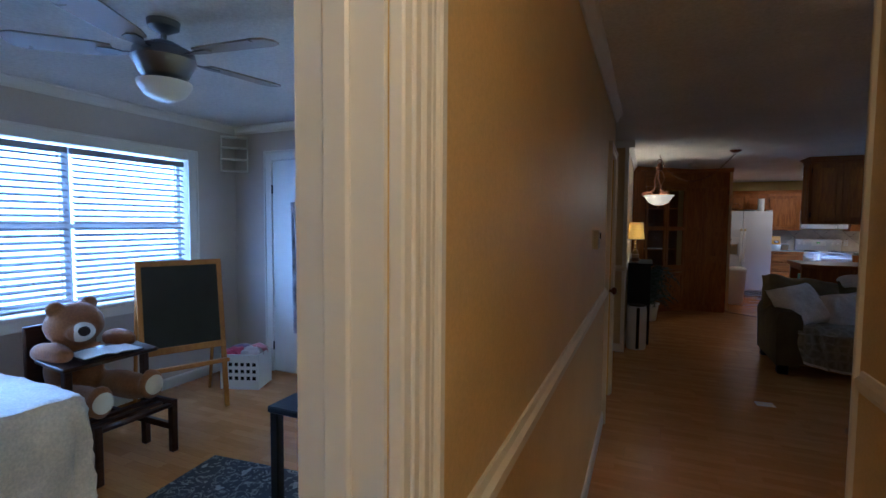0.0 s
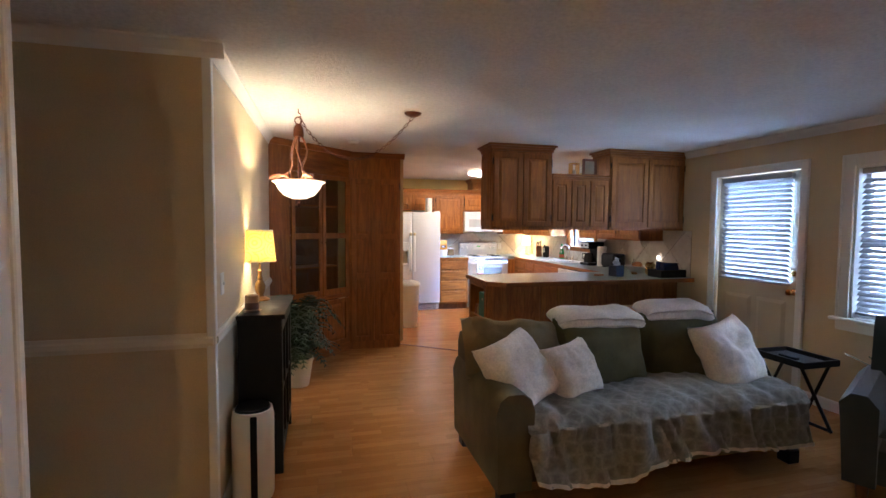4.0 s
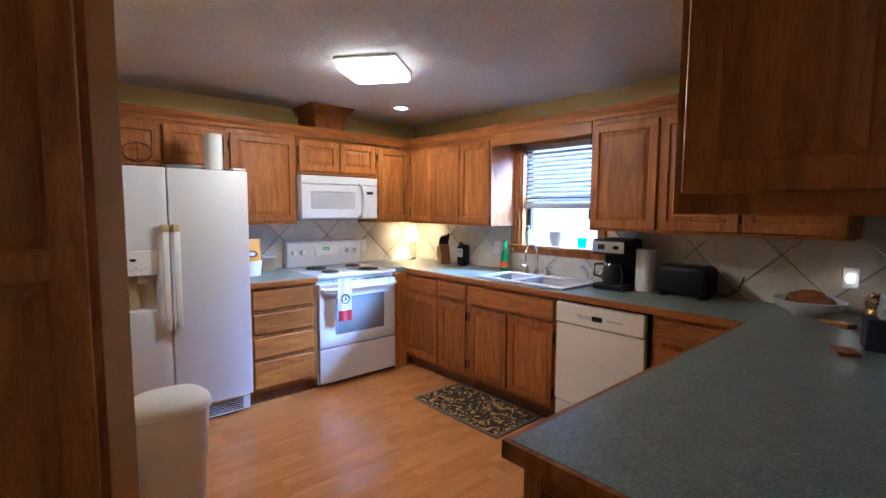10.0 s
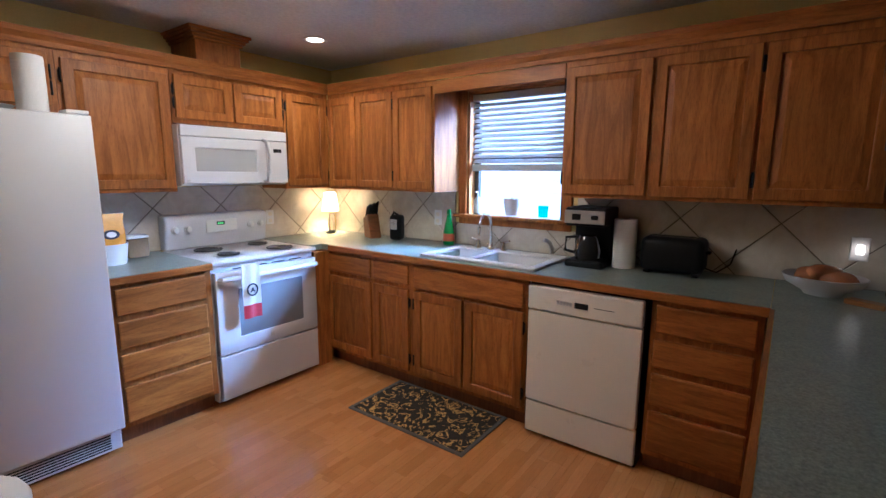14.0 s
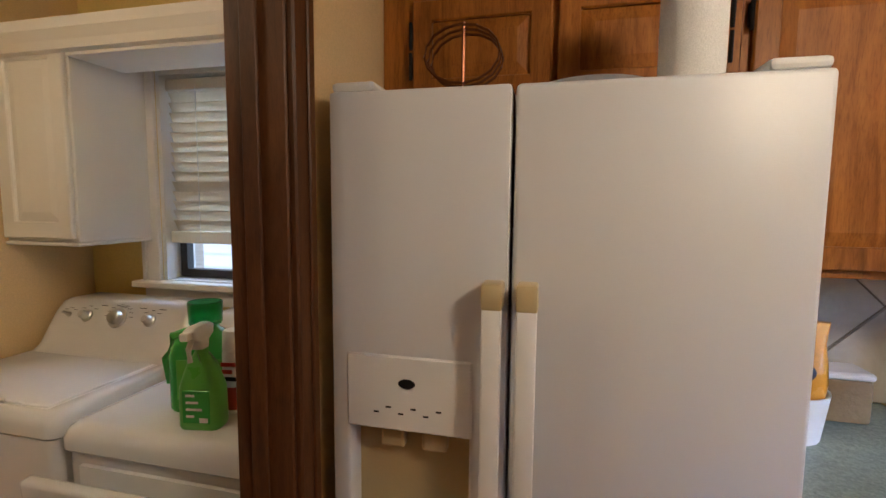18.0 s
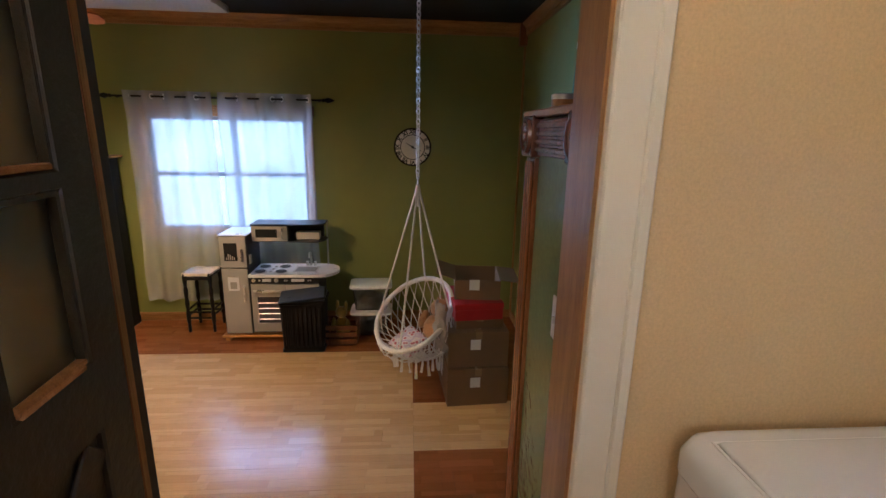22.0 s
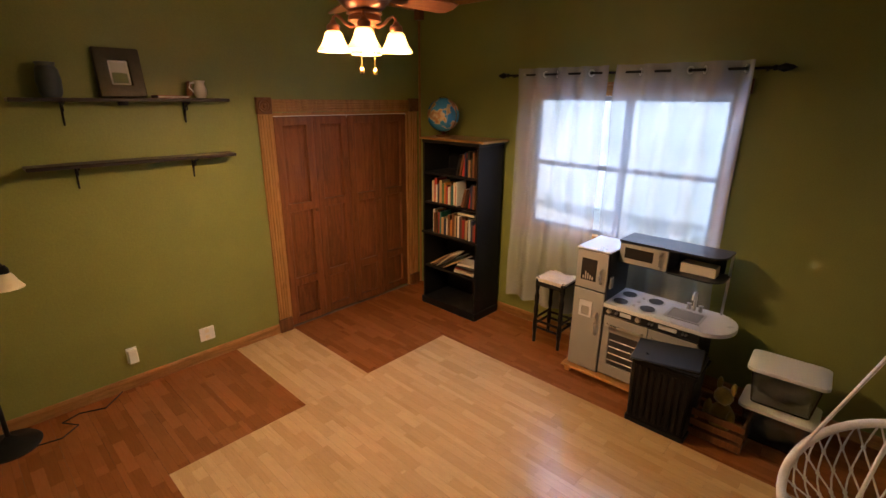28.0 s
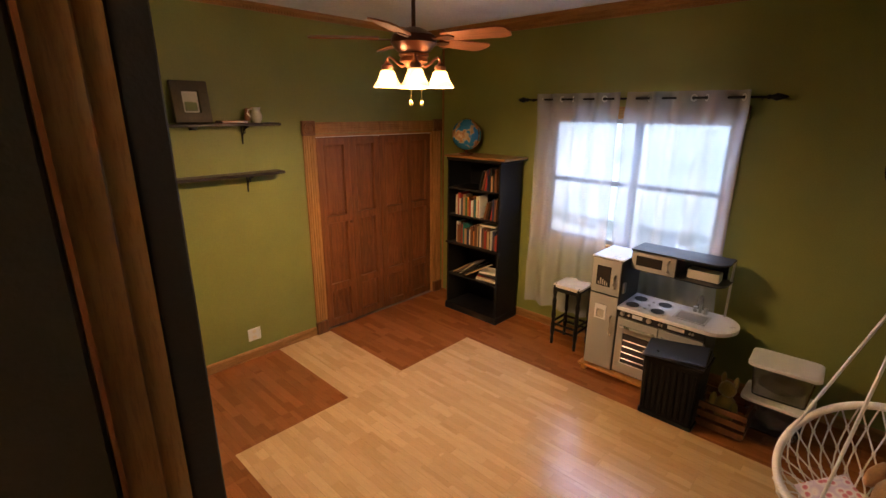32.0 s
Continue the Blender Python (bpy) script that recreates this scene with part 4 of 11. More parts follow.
# ---- backsplash: cream tiles set on the diagonal ----
def tile_mat(name):
    m, n, l, b = material(name)
    oi = n.new("ShaderNodeObjectInfo")
    v = coords(n, l)
    c = noise_tex(n, l, v, 9.0, 6.0, 0.65, 0.8)
    base = ramp(n, l, c, [(0.3, (0.50, 0.44, 0.355)), (0.6, (0.60, 0.55, 0.46)), (0.8, (0.66, 0.62, 0.54))])
    mr = n.new("ShaderNodeMapRange")
    mr.inputs["To Min"].default_value, mr.inputs["To Max"].default_value = 0.88, 1.06
    l.new(oi.outputs["Random"], mr.inputs["Value"])
    h = n.new("ShaderNodeHueSaturation")
    l.new(base, h.inputs["Color"])
    l.new(mr.outputs["Result"], h.inputs["Value"])
    l.new(h.outputs["Color"], b.inputs["Base Color"])
    b.inputs["Roughness"].default_value = 0.28
    bump(n, l, b, c, 0.12, 0.004)
    return m


M_TILE = tile_mat("cream_ceramic_tile")
M_GROUT = paint("grey_brown_grout", (0.20, 0.165, 0.125), 0.9, 0.3, 120.0)


def clip_poly(poly, lo, hi, ax):
    for sign, lim in ((1, lo), (-1, hi)):
        out = []
        for i, p in enumerate(poly):
            q = poly[(i + 1) % len(poly)]
            a, c = sign * (p[ax] - lim), sign * (q[ax] - lim)
            if a >= 0:
                out.append(p)
            if (a >= 0) != (c >= 0):
                f = a / (a - c)
                out.append((p[0] + (q[0] - p[0]) * f, p[1] + (q[1] - p[1]) * f))
        poly = out
        if len(poly) < 3:
            return []
    return poly


def splash(name, axis, face, out, p, q, lo, hi, label, holes=()):
    root = struct(name, box(*((min(face, face + out * 0.004), max(face, face + out * 0.004), p, q) if axis == "x" else (p, q, min(face, face + out * 0.004), max(face, face + out * 0.004))), lo, hi), M_GROUT, label)
    size, gap = 0.33, 0.004
    r = size / math.sqrt(2)
    n0, n1 = int((p - 1) / r) - 2, int((q + 1) / r) + 3
    for i in range(n0, n1):
        for j in range(-2, 14):
            if (i + j) % 2:
                continue
            cx, cz = i * r, 0.52 + j * r
            poly = [(cx - r + gap, cz), (cx, cz - r + gap), (cx + r - gap, cz), (cx, cz + r - gap)]
            poly = clip_poly(clip_poly(poly, p + 0.002, q - 0.002, 0), lo + 0.002, hi - 0.002, 1)
            if len(poly) < 3:
                continue
            area = abs(sum(a[0] * c[1] - c[0] * a[1] for a, c in zip(poly, poly[1:] + poly[:1]))) / 2
            if area < 0.0012:
                continue
            if any(h0 < cx < h1 and k0 < cz for h0, h1, k0 in holes):
                continue
            bm = bmesh.new()
            e0, e1 = face + out * 0.0045, face + out * 0.010
            a = [bm.verts.new((e0, u, w) if axis == "x" else (u, e0, w)) for u, w in poly]
            gx, gz = sum(u for u, _ in poly) / len(poly), sum(w for _, w in poly) / len(poly)
            sh = [(gx + (u - gx) * 0.985, gz + (w - gz) * 0.985) for u, w in poly]
            c = [bm.verts.new((e1, u, w) if axis == "x" else (u, e1, w)) for u, w in sh]
            bm.faces.new(c)
            for k in range(len(poly)):
                bm.faces.new((a[k], a[(k + 1) % len(poly)], c[(k + 1) % len(poly)], c[k]))
            part("tile", bm, M_TILE, root)
    return root


splash("backsplash_east", "x", EX, -1, 10.42, NY - 0.012, CT, UB, "diagonal cream tile backsplash with grey grout")
splash("backsplash_sink", "x", EX, -1, 9.47, 10.418, CT, 1.095, "cream tile strip under the sink window")
splash("backsplash_bar", "x", EX, -1, 7.60, 9.468, CT, 1.46, "diagonal cream tile backsplash with grey grout")
splash("backsplash_north", "y", NY, -1, 2.28, EX - 0.012, CT, 1.36, "diagonal cream tile backsplash with grey grout")

# ---- kitchen appliances ----
M_GREYGLASS = paint("grey_oven_glass", (0.20, 0.20, 0.205), 0.12, 0.0)
M_COIL = paint("black_coil", (0.015, 0.014, 0.014), 0.45, 0.1)
M_LED = glow("green_led", (0.25, 1.0, 0.3), 1.5, (0.02, 0.05, 0.02))
M_RED = fabric("red_cotton", (0.42, 0.02, 0.035))
M_LINEN = fabric("white_cotton", (0.72, 0.71, 0.70))
M_NAVY = paint("navy_card", (0.012, 0.018, 0.045), 0.5, 0.1)
M_TEAL = fabric("teal_canvas", (0.02, 0.21, 0.19))
M_PAPER = fabric("white_paper", (0.78, 0.78, 0.77), 0.9, 400.0, 0.03, 0.0)


def writing(parent, text, size, m, mat, name="lettering"):
    cu = bpy.data.curves.new(name, "FONT")
    cu.body, cu.size, cu.extrude, cu.offset, cu.align_x = text, size, 0.0006, size * 0.035, "CENTER"
    ob = new(name, cu)
    ob.data.materials.append(mat)
    ob.parent = parent
    ob.matrix_basis = m
    return ob


M_YELLOWED = paint("yellowed_plastic", (0.50, 0.40, 0.22), 0.4, 0.1)
fridge = thing("fridge", "white side-by-side fridge freezer with ice dispenser", "fridge", 1.42, 11.05, 0)
part("body", box(0.002, 0.858, 0.07, 0.735, 0.03, 1.718, 0.008, 2), M_ENAMEL, fridge)
part("kick_grille", box(0.01, 0.85, 0.045, 0.075, 0.02, 0.125, 0.004), M_PLASTIC, fridge)
for k in range(6):
    part("grille_slot", box(0.06, 0.80, 0.043, 0.0455, 0.035 + 0.014 * k, 0.042 + 0.014 * k), M_BLACK, fridge)
fd = bmesh.new()
lattice(fd, [0.002, 0.041, 0.291, 0.360], [0.14, 0.82, 1.055, 1.722], lambda i, j: not (i == 1 and j == 1), 0.0, 0.066, lambda u, v, w: (u, w, v))
soften(fd, 0.007, 2)
fdoor = part("freezer_door", fd, M_ENAMEL, fridge, smooth=True)
part("dispenser_recess", box(0.036, 0.296, 0.054, 0.068, 0.815, 1.06), M_YELLOWED, fdoor)
part("dispenser_panel", box(0.036, 0.296, -0.004, 0.03, 1.05, 1.205, 0.004), M_PLASTIC, fdoor)
part("dispenser_tray", box(0.044, 0.288, 0.002, 0.058, 0.822, 0.84, 0.003), M_PLASTIC, fdoor)
for dx in (0.125, 0.215):
    part("dispenser_lever", box(dx - 0.026, dx + 0.026, 0.022, 0.05, 1.0, 1.05, 0.006, 2), M_YELLOWED, fdoor)
for k in range(6):
    part("button_mark", box(0.095 + 0.026 * k, 0.106 + 0.026 * k, -0.0048, -0.0035, 1.085 + 0.012 * (k % 2), 1.0885 + 0.012 * (k % 2)), M_BLACK, fdoor)
bdg = turned([(0.0, 0.0), (0.016, 0.0), (0.016, 0.002), (0.0, 0.002)], 20)
bmesh.ops.scale(bdg, vec=(1.1, 0.6, 1), verts=bdg.verts)
bmesh.ops.rotate(bdg, matrix=Matrix.Rotation(radians(90), 3, "X"), verts=bdg.verts)
bmesh.ops.translate(bdg, vec=(0.165, -0.004, 1.15), verts=bdg.verts)
part("badge", bdg, M_BLACK, fdoor)
part("fridge_door", box(0.367, 0.860, 0.0, 0.066, 0.14, 1.722, 0.01, 3), M_ENAMEL, fridge, smooth=True)
for hx in (0.336, 0.398):
    hm = box(hx - 0.018, hx + 0.018, -0.05, -0.034, 0.70, 1.325, 0.006, 2)
    bx(hm, hx - 0.016, hx + 0.016, -0.036, -0.001, 0.70, 0.745, 0.005, 2)
    part("handle", hm, M_PLASTIC, fridge, "white plastic bar handle", True)
    part("handle_cap", box(hx - 0.019, hx + 0.019, -0.052, -0.001, 1.318, 1.367, 0.005, 2), M_YELLOWED, fridge, "yellowed handle cap", True)
for hx in (0.05, 0.81):
    part("hinge_cover", box(hx - 0.045, hx + 0.045, 0.006, 0.12, 1.7225, 1.742, 0.008, 2), M_PLASTIC, fridge)

stove = thing("stove", "white electric coil stove with backguard controls", "stove", 2.823, 11.10, 0)
part("body", box(0.0, 0.755, 0.045, 0.70, 0.02, 0.905, 0.006, 2), M_ENAMEL, stove)
part("cooktop", box(-0.004, 0.759, 0.0, 0.66, 0.905, 0.93, 0.008, 2), M_ENAMEL, stove, smooth=True)
od = bmesh.new()
lattice(od, [0.008, 0.15, 0.63, 0.747], [0.335, 0.43, 0.74, 0.86], lambda i, j: not (i == 1 and j == 1), 0.0, 0.04, lambda u, v, w: (u, w, v))
soften(od, 0.005, 2)
oven = part("oven_door", od, M_ENAMEL, stove, smooth=True)
part("oven_window", box(0.145, 0.635, 0.006, 0.03, 0.425, 0.745), M_GREYGLASS, oven, "grey tinted oven window")
part("handle", tube(bmesh.new(), [(0.03, 0.0, 0.815), (0.035, -0.04, 0.82), (0.10, -0.05, 0.82), (0.38, -0.052, 0.82), (0.655, -0.05, 0.82), (0.72, -0.04, 0.82), (0.725, 0.0, 0.815)], 0.016, 10), M_ENAMEL, oven, smooth=True)
for k in range(4):
    part("vent_slot", box(0.12 + 0.135 * k, 0.22 + 0.135 * k, -0.001, 0.002, 0.870, 0.876), M_BLACK, oven)
part("badge", box(0.36, 0.385, -0.002, 0.001, 0.375, 0.40, 0.0008), M_STEEL, oven)
part("drawer", box(0.008, 0.747, 0.0, 0.04, 0.04, 0.325, 0.006, 2), M_ENAMEL, stove)
bg = bmesh.new()
pf = [(0.615, 0.93), (0.585, 1.125), (0.60, 1.17), (0.70, 1.17), (0.70, 0.93)]
a_ = [bg.verts.new((0.0, y, z)) for y, z in pf]
c_ = [bg.verts.new((0.755, y, z)) for y, z in pf]
bg.faces.new(a_)
bg.faces.new(c_[::-1])
for i in range(5):
    bg.faces.new((a_[i], c_[i], c_[(i + 1) % 5], a_[(i + 1) % 5]))
soften(bg, 0.018, 3)
guard = part("backguard", bg, M_ENAMEL, stove, smooth=True)
part("control_panel", box(0.27, 0.50, 0.581, 0.592, 1.035, 1.125, 0.002), M_PLASTIC, guard)
part("clock_display", box(0.345, 0.405, 0.579, 0.583, 1.085, 1.11), M_BLACK, guard)
for k in range(3):
    part("digit", box(0.355 + 0.014 * k, 0.363 + 0.014 * k, 0.5778, 0.5795, 1.091, 1.104), M_LED, guard)
for kx in (0.06, 0.145, 0.61, 0.695):
    km = turned([(0.0, 0), (0.026, 0), (0.025, 0.008), (0.018, 0.012), (0.017, 0.028), (0.0, 0.03)], 18)
    bmesh.ops.rotate(km, matrix=Matrix.Rotation(radians(90), 3, "X"), verts=km.verts)
    bmesh.ops.translate(km, vec=(kx, 0.59, 1.07), verts=km.verts)
    part("knob", km, M_PLASTIC, guard, smooth=True)
for bxx, by, r in ((0.19, 0.17, 0.072), (0.56, 0.16, 0.094), (0.19, 0.43, 0.094), (0.56, 0.43, 0.072)):
    part("drip_pan", turned([(r + 0.018, 0.931), (r + 0.02, 0.934), (r, 0.9335), (r * 0.4, 0.9312), (0.0, 0.9312)], 28, (bxx, by)), M_STEEL, stove, smooth=True)
    pts = [(bxx + (0.014 + (r - 0.016) * a / 60) * math.cos(a * 0.42), by + (0.014 + (r - 0.016) * a / 60) * math.sin(a * 0.42), 0.9405) for a in range(61)]
    part("coil", tube(bmesh.new(), pts, 0.0058, 6), M_COIL, stove, smooth=True)


def drape(w, hgt, y, out, wav=0.006):
    return sheet(10, 16, lambda u, v: ((u - 0.5) * w * (1 - 0.08 * v), y + out * math.sin(u * 9 + v * 2) * wav, -hgt * v), 0.004)


towel = thing("kitchen_towel", "white kitchen towel with wreath print and red band", "towel", 3.018, 11.038, 0.905)
part("cloth", drape(0.125, 0.26, -0.012, 1), M_LINEN, towel, smooth=True)
rb = sheet(10, 4, lambda u, v: ((u - 0.5) * 0.115, -0.012 + math.sin(u * 9 + 2) * 0.006, -0.26 - 0.085 * v), 0.004)
part("red_band", rb, M_RED, towel, "red border", True)
wr = tube(bmesh.new(), [(0.034 * math.cos(a * 0.3), -0.022, -0.165 + 0.036 * math.sin(a * 0.3)) for a in range(21)], 0.0055, 5, True)
part("wreath_print", wr, M_NAVY, towel)
writing(towel, "A", 0.042, pose(0, -0.0225, -0.180, 90, 0, 0), M_NAVY, "letter_print")

mw = thing("microwave", "white over-range microwave with bar handle", "microwave", 2.822, 11.375, 1.375)
part("body", box(0.0, 0.75, 0.03, 0.39, 0.0, 0.375, 0.006, 2), M_ENAMEL, mw)
md = bmesh.new()
lattice(md, [0.003, 0.085, 0.50, 0.575], [0.012, 0.09, 0.235, 0.30], lambda i, j: not (i == 1 and j == 1), 0.0, 0.032, lambda u, v, w: (u, w, v))
soften(md, 0.004)
mdoor = part("door", md, M_ENAMEL, mw)
part("window", box(0.08, 0.505, 0.005, 0.02, 0.085, 0.24), paint("pale_grey_window", (0.42, 0.42, 0.42), 0.2, 0.0), mdoor)
part("vent_grille", box(0.003, 0.747, 0.0, 0.032, 0.305, 0.372, 0.004), M_ENAMEL, mw)
part("control_panel", box(0.58, 0.747, 0.002, 0.032, 0.012, 0.30, 0.003), M_ENAMEL, mw)
part("display", box(0.635, 0.70, 0.0, 0.004, 0.225, 0.25), M_BLACK, mw)
part("handle", tube(bmesh.new(), [(0.555, 0.0, 0.31), (0.567, -0.035, 0.29), (0.575, -0.045, 0.2), (0.572, -0.045, 0.1), (0.562, -0.03, 0.03), (0.553, 0.0, 0.02)], 0.014, 10), M_ENAMEL, mw, smooth=True)
part("badge", box(0.02, 0.04, -0.002, 0.001, 0.02, 0.04), M_STEEL, mw)

dw = thing("dishwasher", "cream-white dishwasher with control strip", "dishwasher", 3.74, 9.48, 0, -90)
M_BISQUE = paint("bisque_enamel", (0.70, 0.66, 0.57), 0.3, 0.05, 200.0, 0.02)
part("body", box(0.005, 0.605, 0.01, 0.60, 0.0, 0.88), M_BLACK, dw)
part("door", box(0.008, 0.602, -0.03, 0.008, 0.215, 0.735, 0.006, 2), M_BISQUE, dw)
part("control_strip", box(0.008, 0.602, -0.04, 0.008, 0.74, 0.872, 0.01, 2), M_BISQUE, dw)
part("latch", box(0.27, 0.34, -0.043, -0.038, 0.785, 0.815, 0.002), M_BLACK, dw)
for k in range(5):
    part("button", box(0.175 + 0.017 * k, 0.188 + 0.017 * k, -0.043, -0.038, 0.79, 0.81, 0.001), M_STEEL, dw)
part("dial_mark", box(0.37, 0.47, -0.0412, -0.0395, 0.80, 0.803), M_BLACK, dw)
part("kick_panel", box(0.008, 0.602, -0.022, 0.008, 0.02, 0.205, 0.004), M_BISQUE, dw)

# double-bowl sink with faucet
sink = thing("sink", "white double bowl drop-in sink", "sink", 4.005, 9.87, CT)
sm = bmesh.new()
lattice(sm, [-0.245, -0.19, 0.13, 0.235], [-0.405, -0.355, 0.04, 0.075, 0.355, 0.405], lambda i, j: not (i == 1 and j in (1, 3)), 0.0005, 0.02, lambda u, v, w: (u, v, w))
soften(sm, 0.008, 2)
part("rim", sm, M_ENAMEL, sink, smooth=True)
for y0, y1 in ((-0.358, 0.043), (0.072, 0.358)):
    b_ = bmesh.new()
    rings = []
    for f, z in ((1.0, 0.004), (0.97, -0.09), (0.9, -0.15), (0.55, -0.165)):
        cy, hy, hx_ = (y0 + y1) / 2, (y1 - y0) / 2 * f, 0.163 * f
        rings.append([b_.verts.new((-0.03 + hx_ * sx, cy + hy * sy, z)) for sx, sy in ((-1, -1), (1, -1), (1, 1), (-1, 1))])
    for a, c in zip(rings, rings[1:]):
        for k in range(4):
            b_.faces.new((a[k], a[(k + 1) % 4], c[(k + 1) % 4], c[k]))
    b_.faces.new(rings[-1])
    part("bowl", b_, M_ENAMEL, sink)
faucet = thing("faucet", "chrome gooseneck faucet with two levers", "faucet", 4.19, 10.00, CT + 0.02)
part("spout", tube(bmesh.new(), [(0, 0, 0), (0, 0, 0.16)] + [(-0.075 + 0.075 * math.cos(a), 0, 0.16 + 0.085 * math.sin(a)) for a in [i * math.pi / 10 for i in range(1, 11)]] + [(-0.15, 0, 0.11)], 0.011, 10), M_CHROME, faucet, smooth=True)
part("base", turned([(0.0, 0), (0.026, 0), (0.024, 0.02), (0.014, 0.045), (0.0, 0.045)], 16), M_CHROME, faucet, smooth=True)
for dy in (-0.1, 0.1):
    part("valve", turned([(0.0, 0), (0.022, 0), (0.018, 0.03), (0.014, 0.055), (0.0, 0.06)], 14, (0, dy)), M_CHROME, faucet, smooth=True)
    part("lever", tube(bmesh.new(), [(0, dy, 0.05), (-0.01, dy + (0.05 if dy > 0 else -0.05), 0.068)], 0.006, 8), M_CHROME, faucet, smooth=True)
sprayer = thing("sink_sprayer", "steel pull-out sprayer beside the sink", "sprayer", 4.25, 9.58, CT)
part("stem", tube(bmesh.new(), [(0, 0, 0), (0, 0, 0.06), (-0.02, 0.01, 0.1), (-0.05, 0.035, 0.115)], 0.013, 10), M_STEEL, sprayer, smooth=True)
part("foot", turned([(0, 0), (0.024, 0), (0.022, 0.02), (0, 0.022)], 14), M_STEEL, sprayer, smooth=True)

# ---- things on the counters ----
M_ROSEBLOCK = wood("dark_knife_block_wood", (0.10, 0.040, 0.014), (0.20, 0.085, 0.030), 0.4, "X")
knife = thing("knife_block", "brown wooden knife block full of black knives", "knife block", 4.20, 11.14, CT, -20)
kb = bmesh.new()
pr = [(-0.06, 0.0), (0.06, 0.0), (0.085, 0.16), (-0.005, 0.20)]
a_ = [kb.verts.new((-0.05, y, z)) for y, z in pr]
c_ = [kb.verts.new((0.05, y, z)) for y, z in pr]
kb.faces.new(a_)
kb.faces.new(c_[::-1])
for i in range(4):
    kb.faces.new((a_[i], c_[i], c_[(i + 1) % 4], a_[(i + 1) % 4]))
soften(kb, 0.005)
part("block", kb, M_ROSEBLOCK, knife)
for i in range(9):
    x, y = -0.034 + 0.034 * (i % 3), 0.0 + 0.028 * (i // 3)
    z = 0.195 - 0.44 * y
    part("knife_handle", tube(bmesh.new(), [(x, y, z), (x, y - 0.02, z + 0.05 + 0.008 * (i % 2)), (x, y - 0.032, z + 0.085 + 0.01 * (i % 3))], 0.0085, 6), M_BLACK, knife, smooth=True)
opener = thing("can_opener", "black upright electric can opener with steel face", "can opener", 4.22, 10.89, CT, -80)
ob_ = bmesh.new()
bx(ob_, -0.05, 0.05, -0.05, 0.055, 0, 0.205, 0.03, 3)
part("body", ob_, M_BLACK, opener, smooth=True)
part("face_plate", box(-0.03, 0.03, -0.056, -0.049, 0.09, 0.17, 0.003), M_STEEL, opener)
part("lever", tube(bmesh.new(), [(-0.02, -0.03, 0.2), (0.0, -0.045, 0.225), (0.04, -0.05, 0.21)], 0.009, 8), M_BLACK, opener, smooth=True)
cl = thing("counter_lamp", "small lit lamp with cream shade in the counter corner", "lamp", 4.17, 11.63, CT)
part("base", turned([(0, 0), (0.045, 0), (0.042, 0.012), (0.018, 0.03), (0.026, 0.07), (0.02, 0.13), (0.009, 0.17), (0.008, 0.26), (0, 0.26)], 20), glass("clear_lamp_glass", (0.95, 0.93, 0.88), 0.05), cl, "clear glass lamp base", True)
M_LITSHADE = glow("lit_cream_shade", (1.0, 0.70, 0.32), 9.0, (0.9, 0.8, 0.6))
part("shade", turned([(0.072, 0.20), (0.050, 0.36), (0.048, 0.36), (0.070, 0.20)], 28), M_LITSHADE, cl, smooth=True)
pc_ = part("bulb", turned([(0, 0.25), (0.022, 0.27), (0.026, 0.295), (0.014, 0.325), (0, 0.33)], 12), glow("warm_bulb", (1.0, 0.72, 0.36), 25.0), cl, smooth=True)
pc_.visible_shadow = False
lamp("counter_lamp_light", "POINT", 32.0, (1.0, 0.70, 0.32), pose(4.17, 11.63, CT + 0.30), 0.03)
soap = thing("dish_soap_bottle", "green dish soap bottle by the sink", "bottle", 4.28, 10.42, CT)
M_SOAP = paint("green_plastic", (0.03, 0.30, 0.08), 0.25, 0.0)
part("bottle", turned([(0, 0), (0.040, 0), (0.043, 0.02), (0.042, 0.09), (0.034, 0.13), (0.030, 0.16), (0.020, 0.19), (0.016, 0.225), (0, 0.23)], 18), M_SOAP, soap, smooth=True)
part("cap", turned([(0, 0.23), (0.018, 0.23), (0.016, 0.262), (0.010, 0.266), (0, 0.266)], 14), M_SOAP, soap, smooth=True)
part("label", turned([(0.0438, 0.03), (0.0428, 0.085)], 18), paint("red_label", (0.5, 0.12, 0.05), 0.5), soap)
pot = thing("sill_pot", "white ceramic pot on the window sill", "pot", EX - 0.012, 9.93, 1.174)
part("pot", turned([(0, 0), (0.045, 0), (0.06, 0.05), (0.066, 0.12), (0.06, 0.12), (0.05, 0.02), (0, 0.02)], 22), M_ENAMEL, pot, smooth=True)
part("soil", turned([(0, 0.095), (0.058, 0.10)], 18), paint("terracotta_soil", (0.30, 0.16, 0.09), 0.9, 0.6, 60), pot)
solo("blue_glass", turned([(0, 1.174), (0.032, 1.174), (0.036, 1.25), (0.033, 1.25), (0.03, 1.18), (0, 1.18)], 18, (EX - 0.012, 9.70)), glass("turquoise_glass", (0.16, 0.62, 0.95), 0.06), "turquoise glass tumbler on the window sill", "glass", smooth=True)
btl = thing("sill_bottle", "clear pump bottle on the window sill", "bottle", EX - 0.01, 10.22, 1.174)
part("bottle", turned([(0, 0), (0.026, 0), (0.028, 0.09), (0.012, 0.12), (0, 0.12)], 16), paint("clear_soap", (0.62, 0.70, 0.72), 0.15, 0.0), btl, smooth=True)
part("pump", tube(bmesh.new(), [(0, 0, 0.12), (0, 0, 0.155), (-0.03, 0, 0.155)], 0.006, 6), M_PLASTIC, btl, smooth=True)
coffee = thing("coffee_maker", "black and steel coffee maker with glass carafe", "coffee maker", 4.16, 9.30, CT, -90)
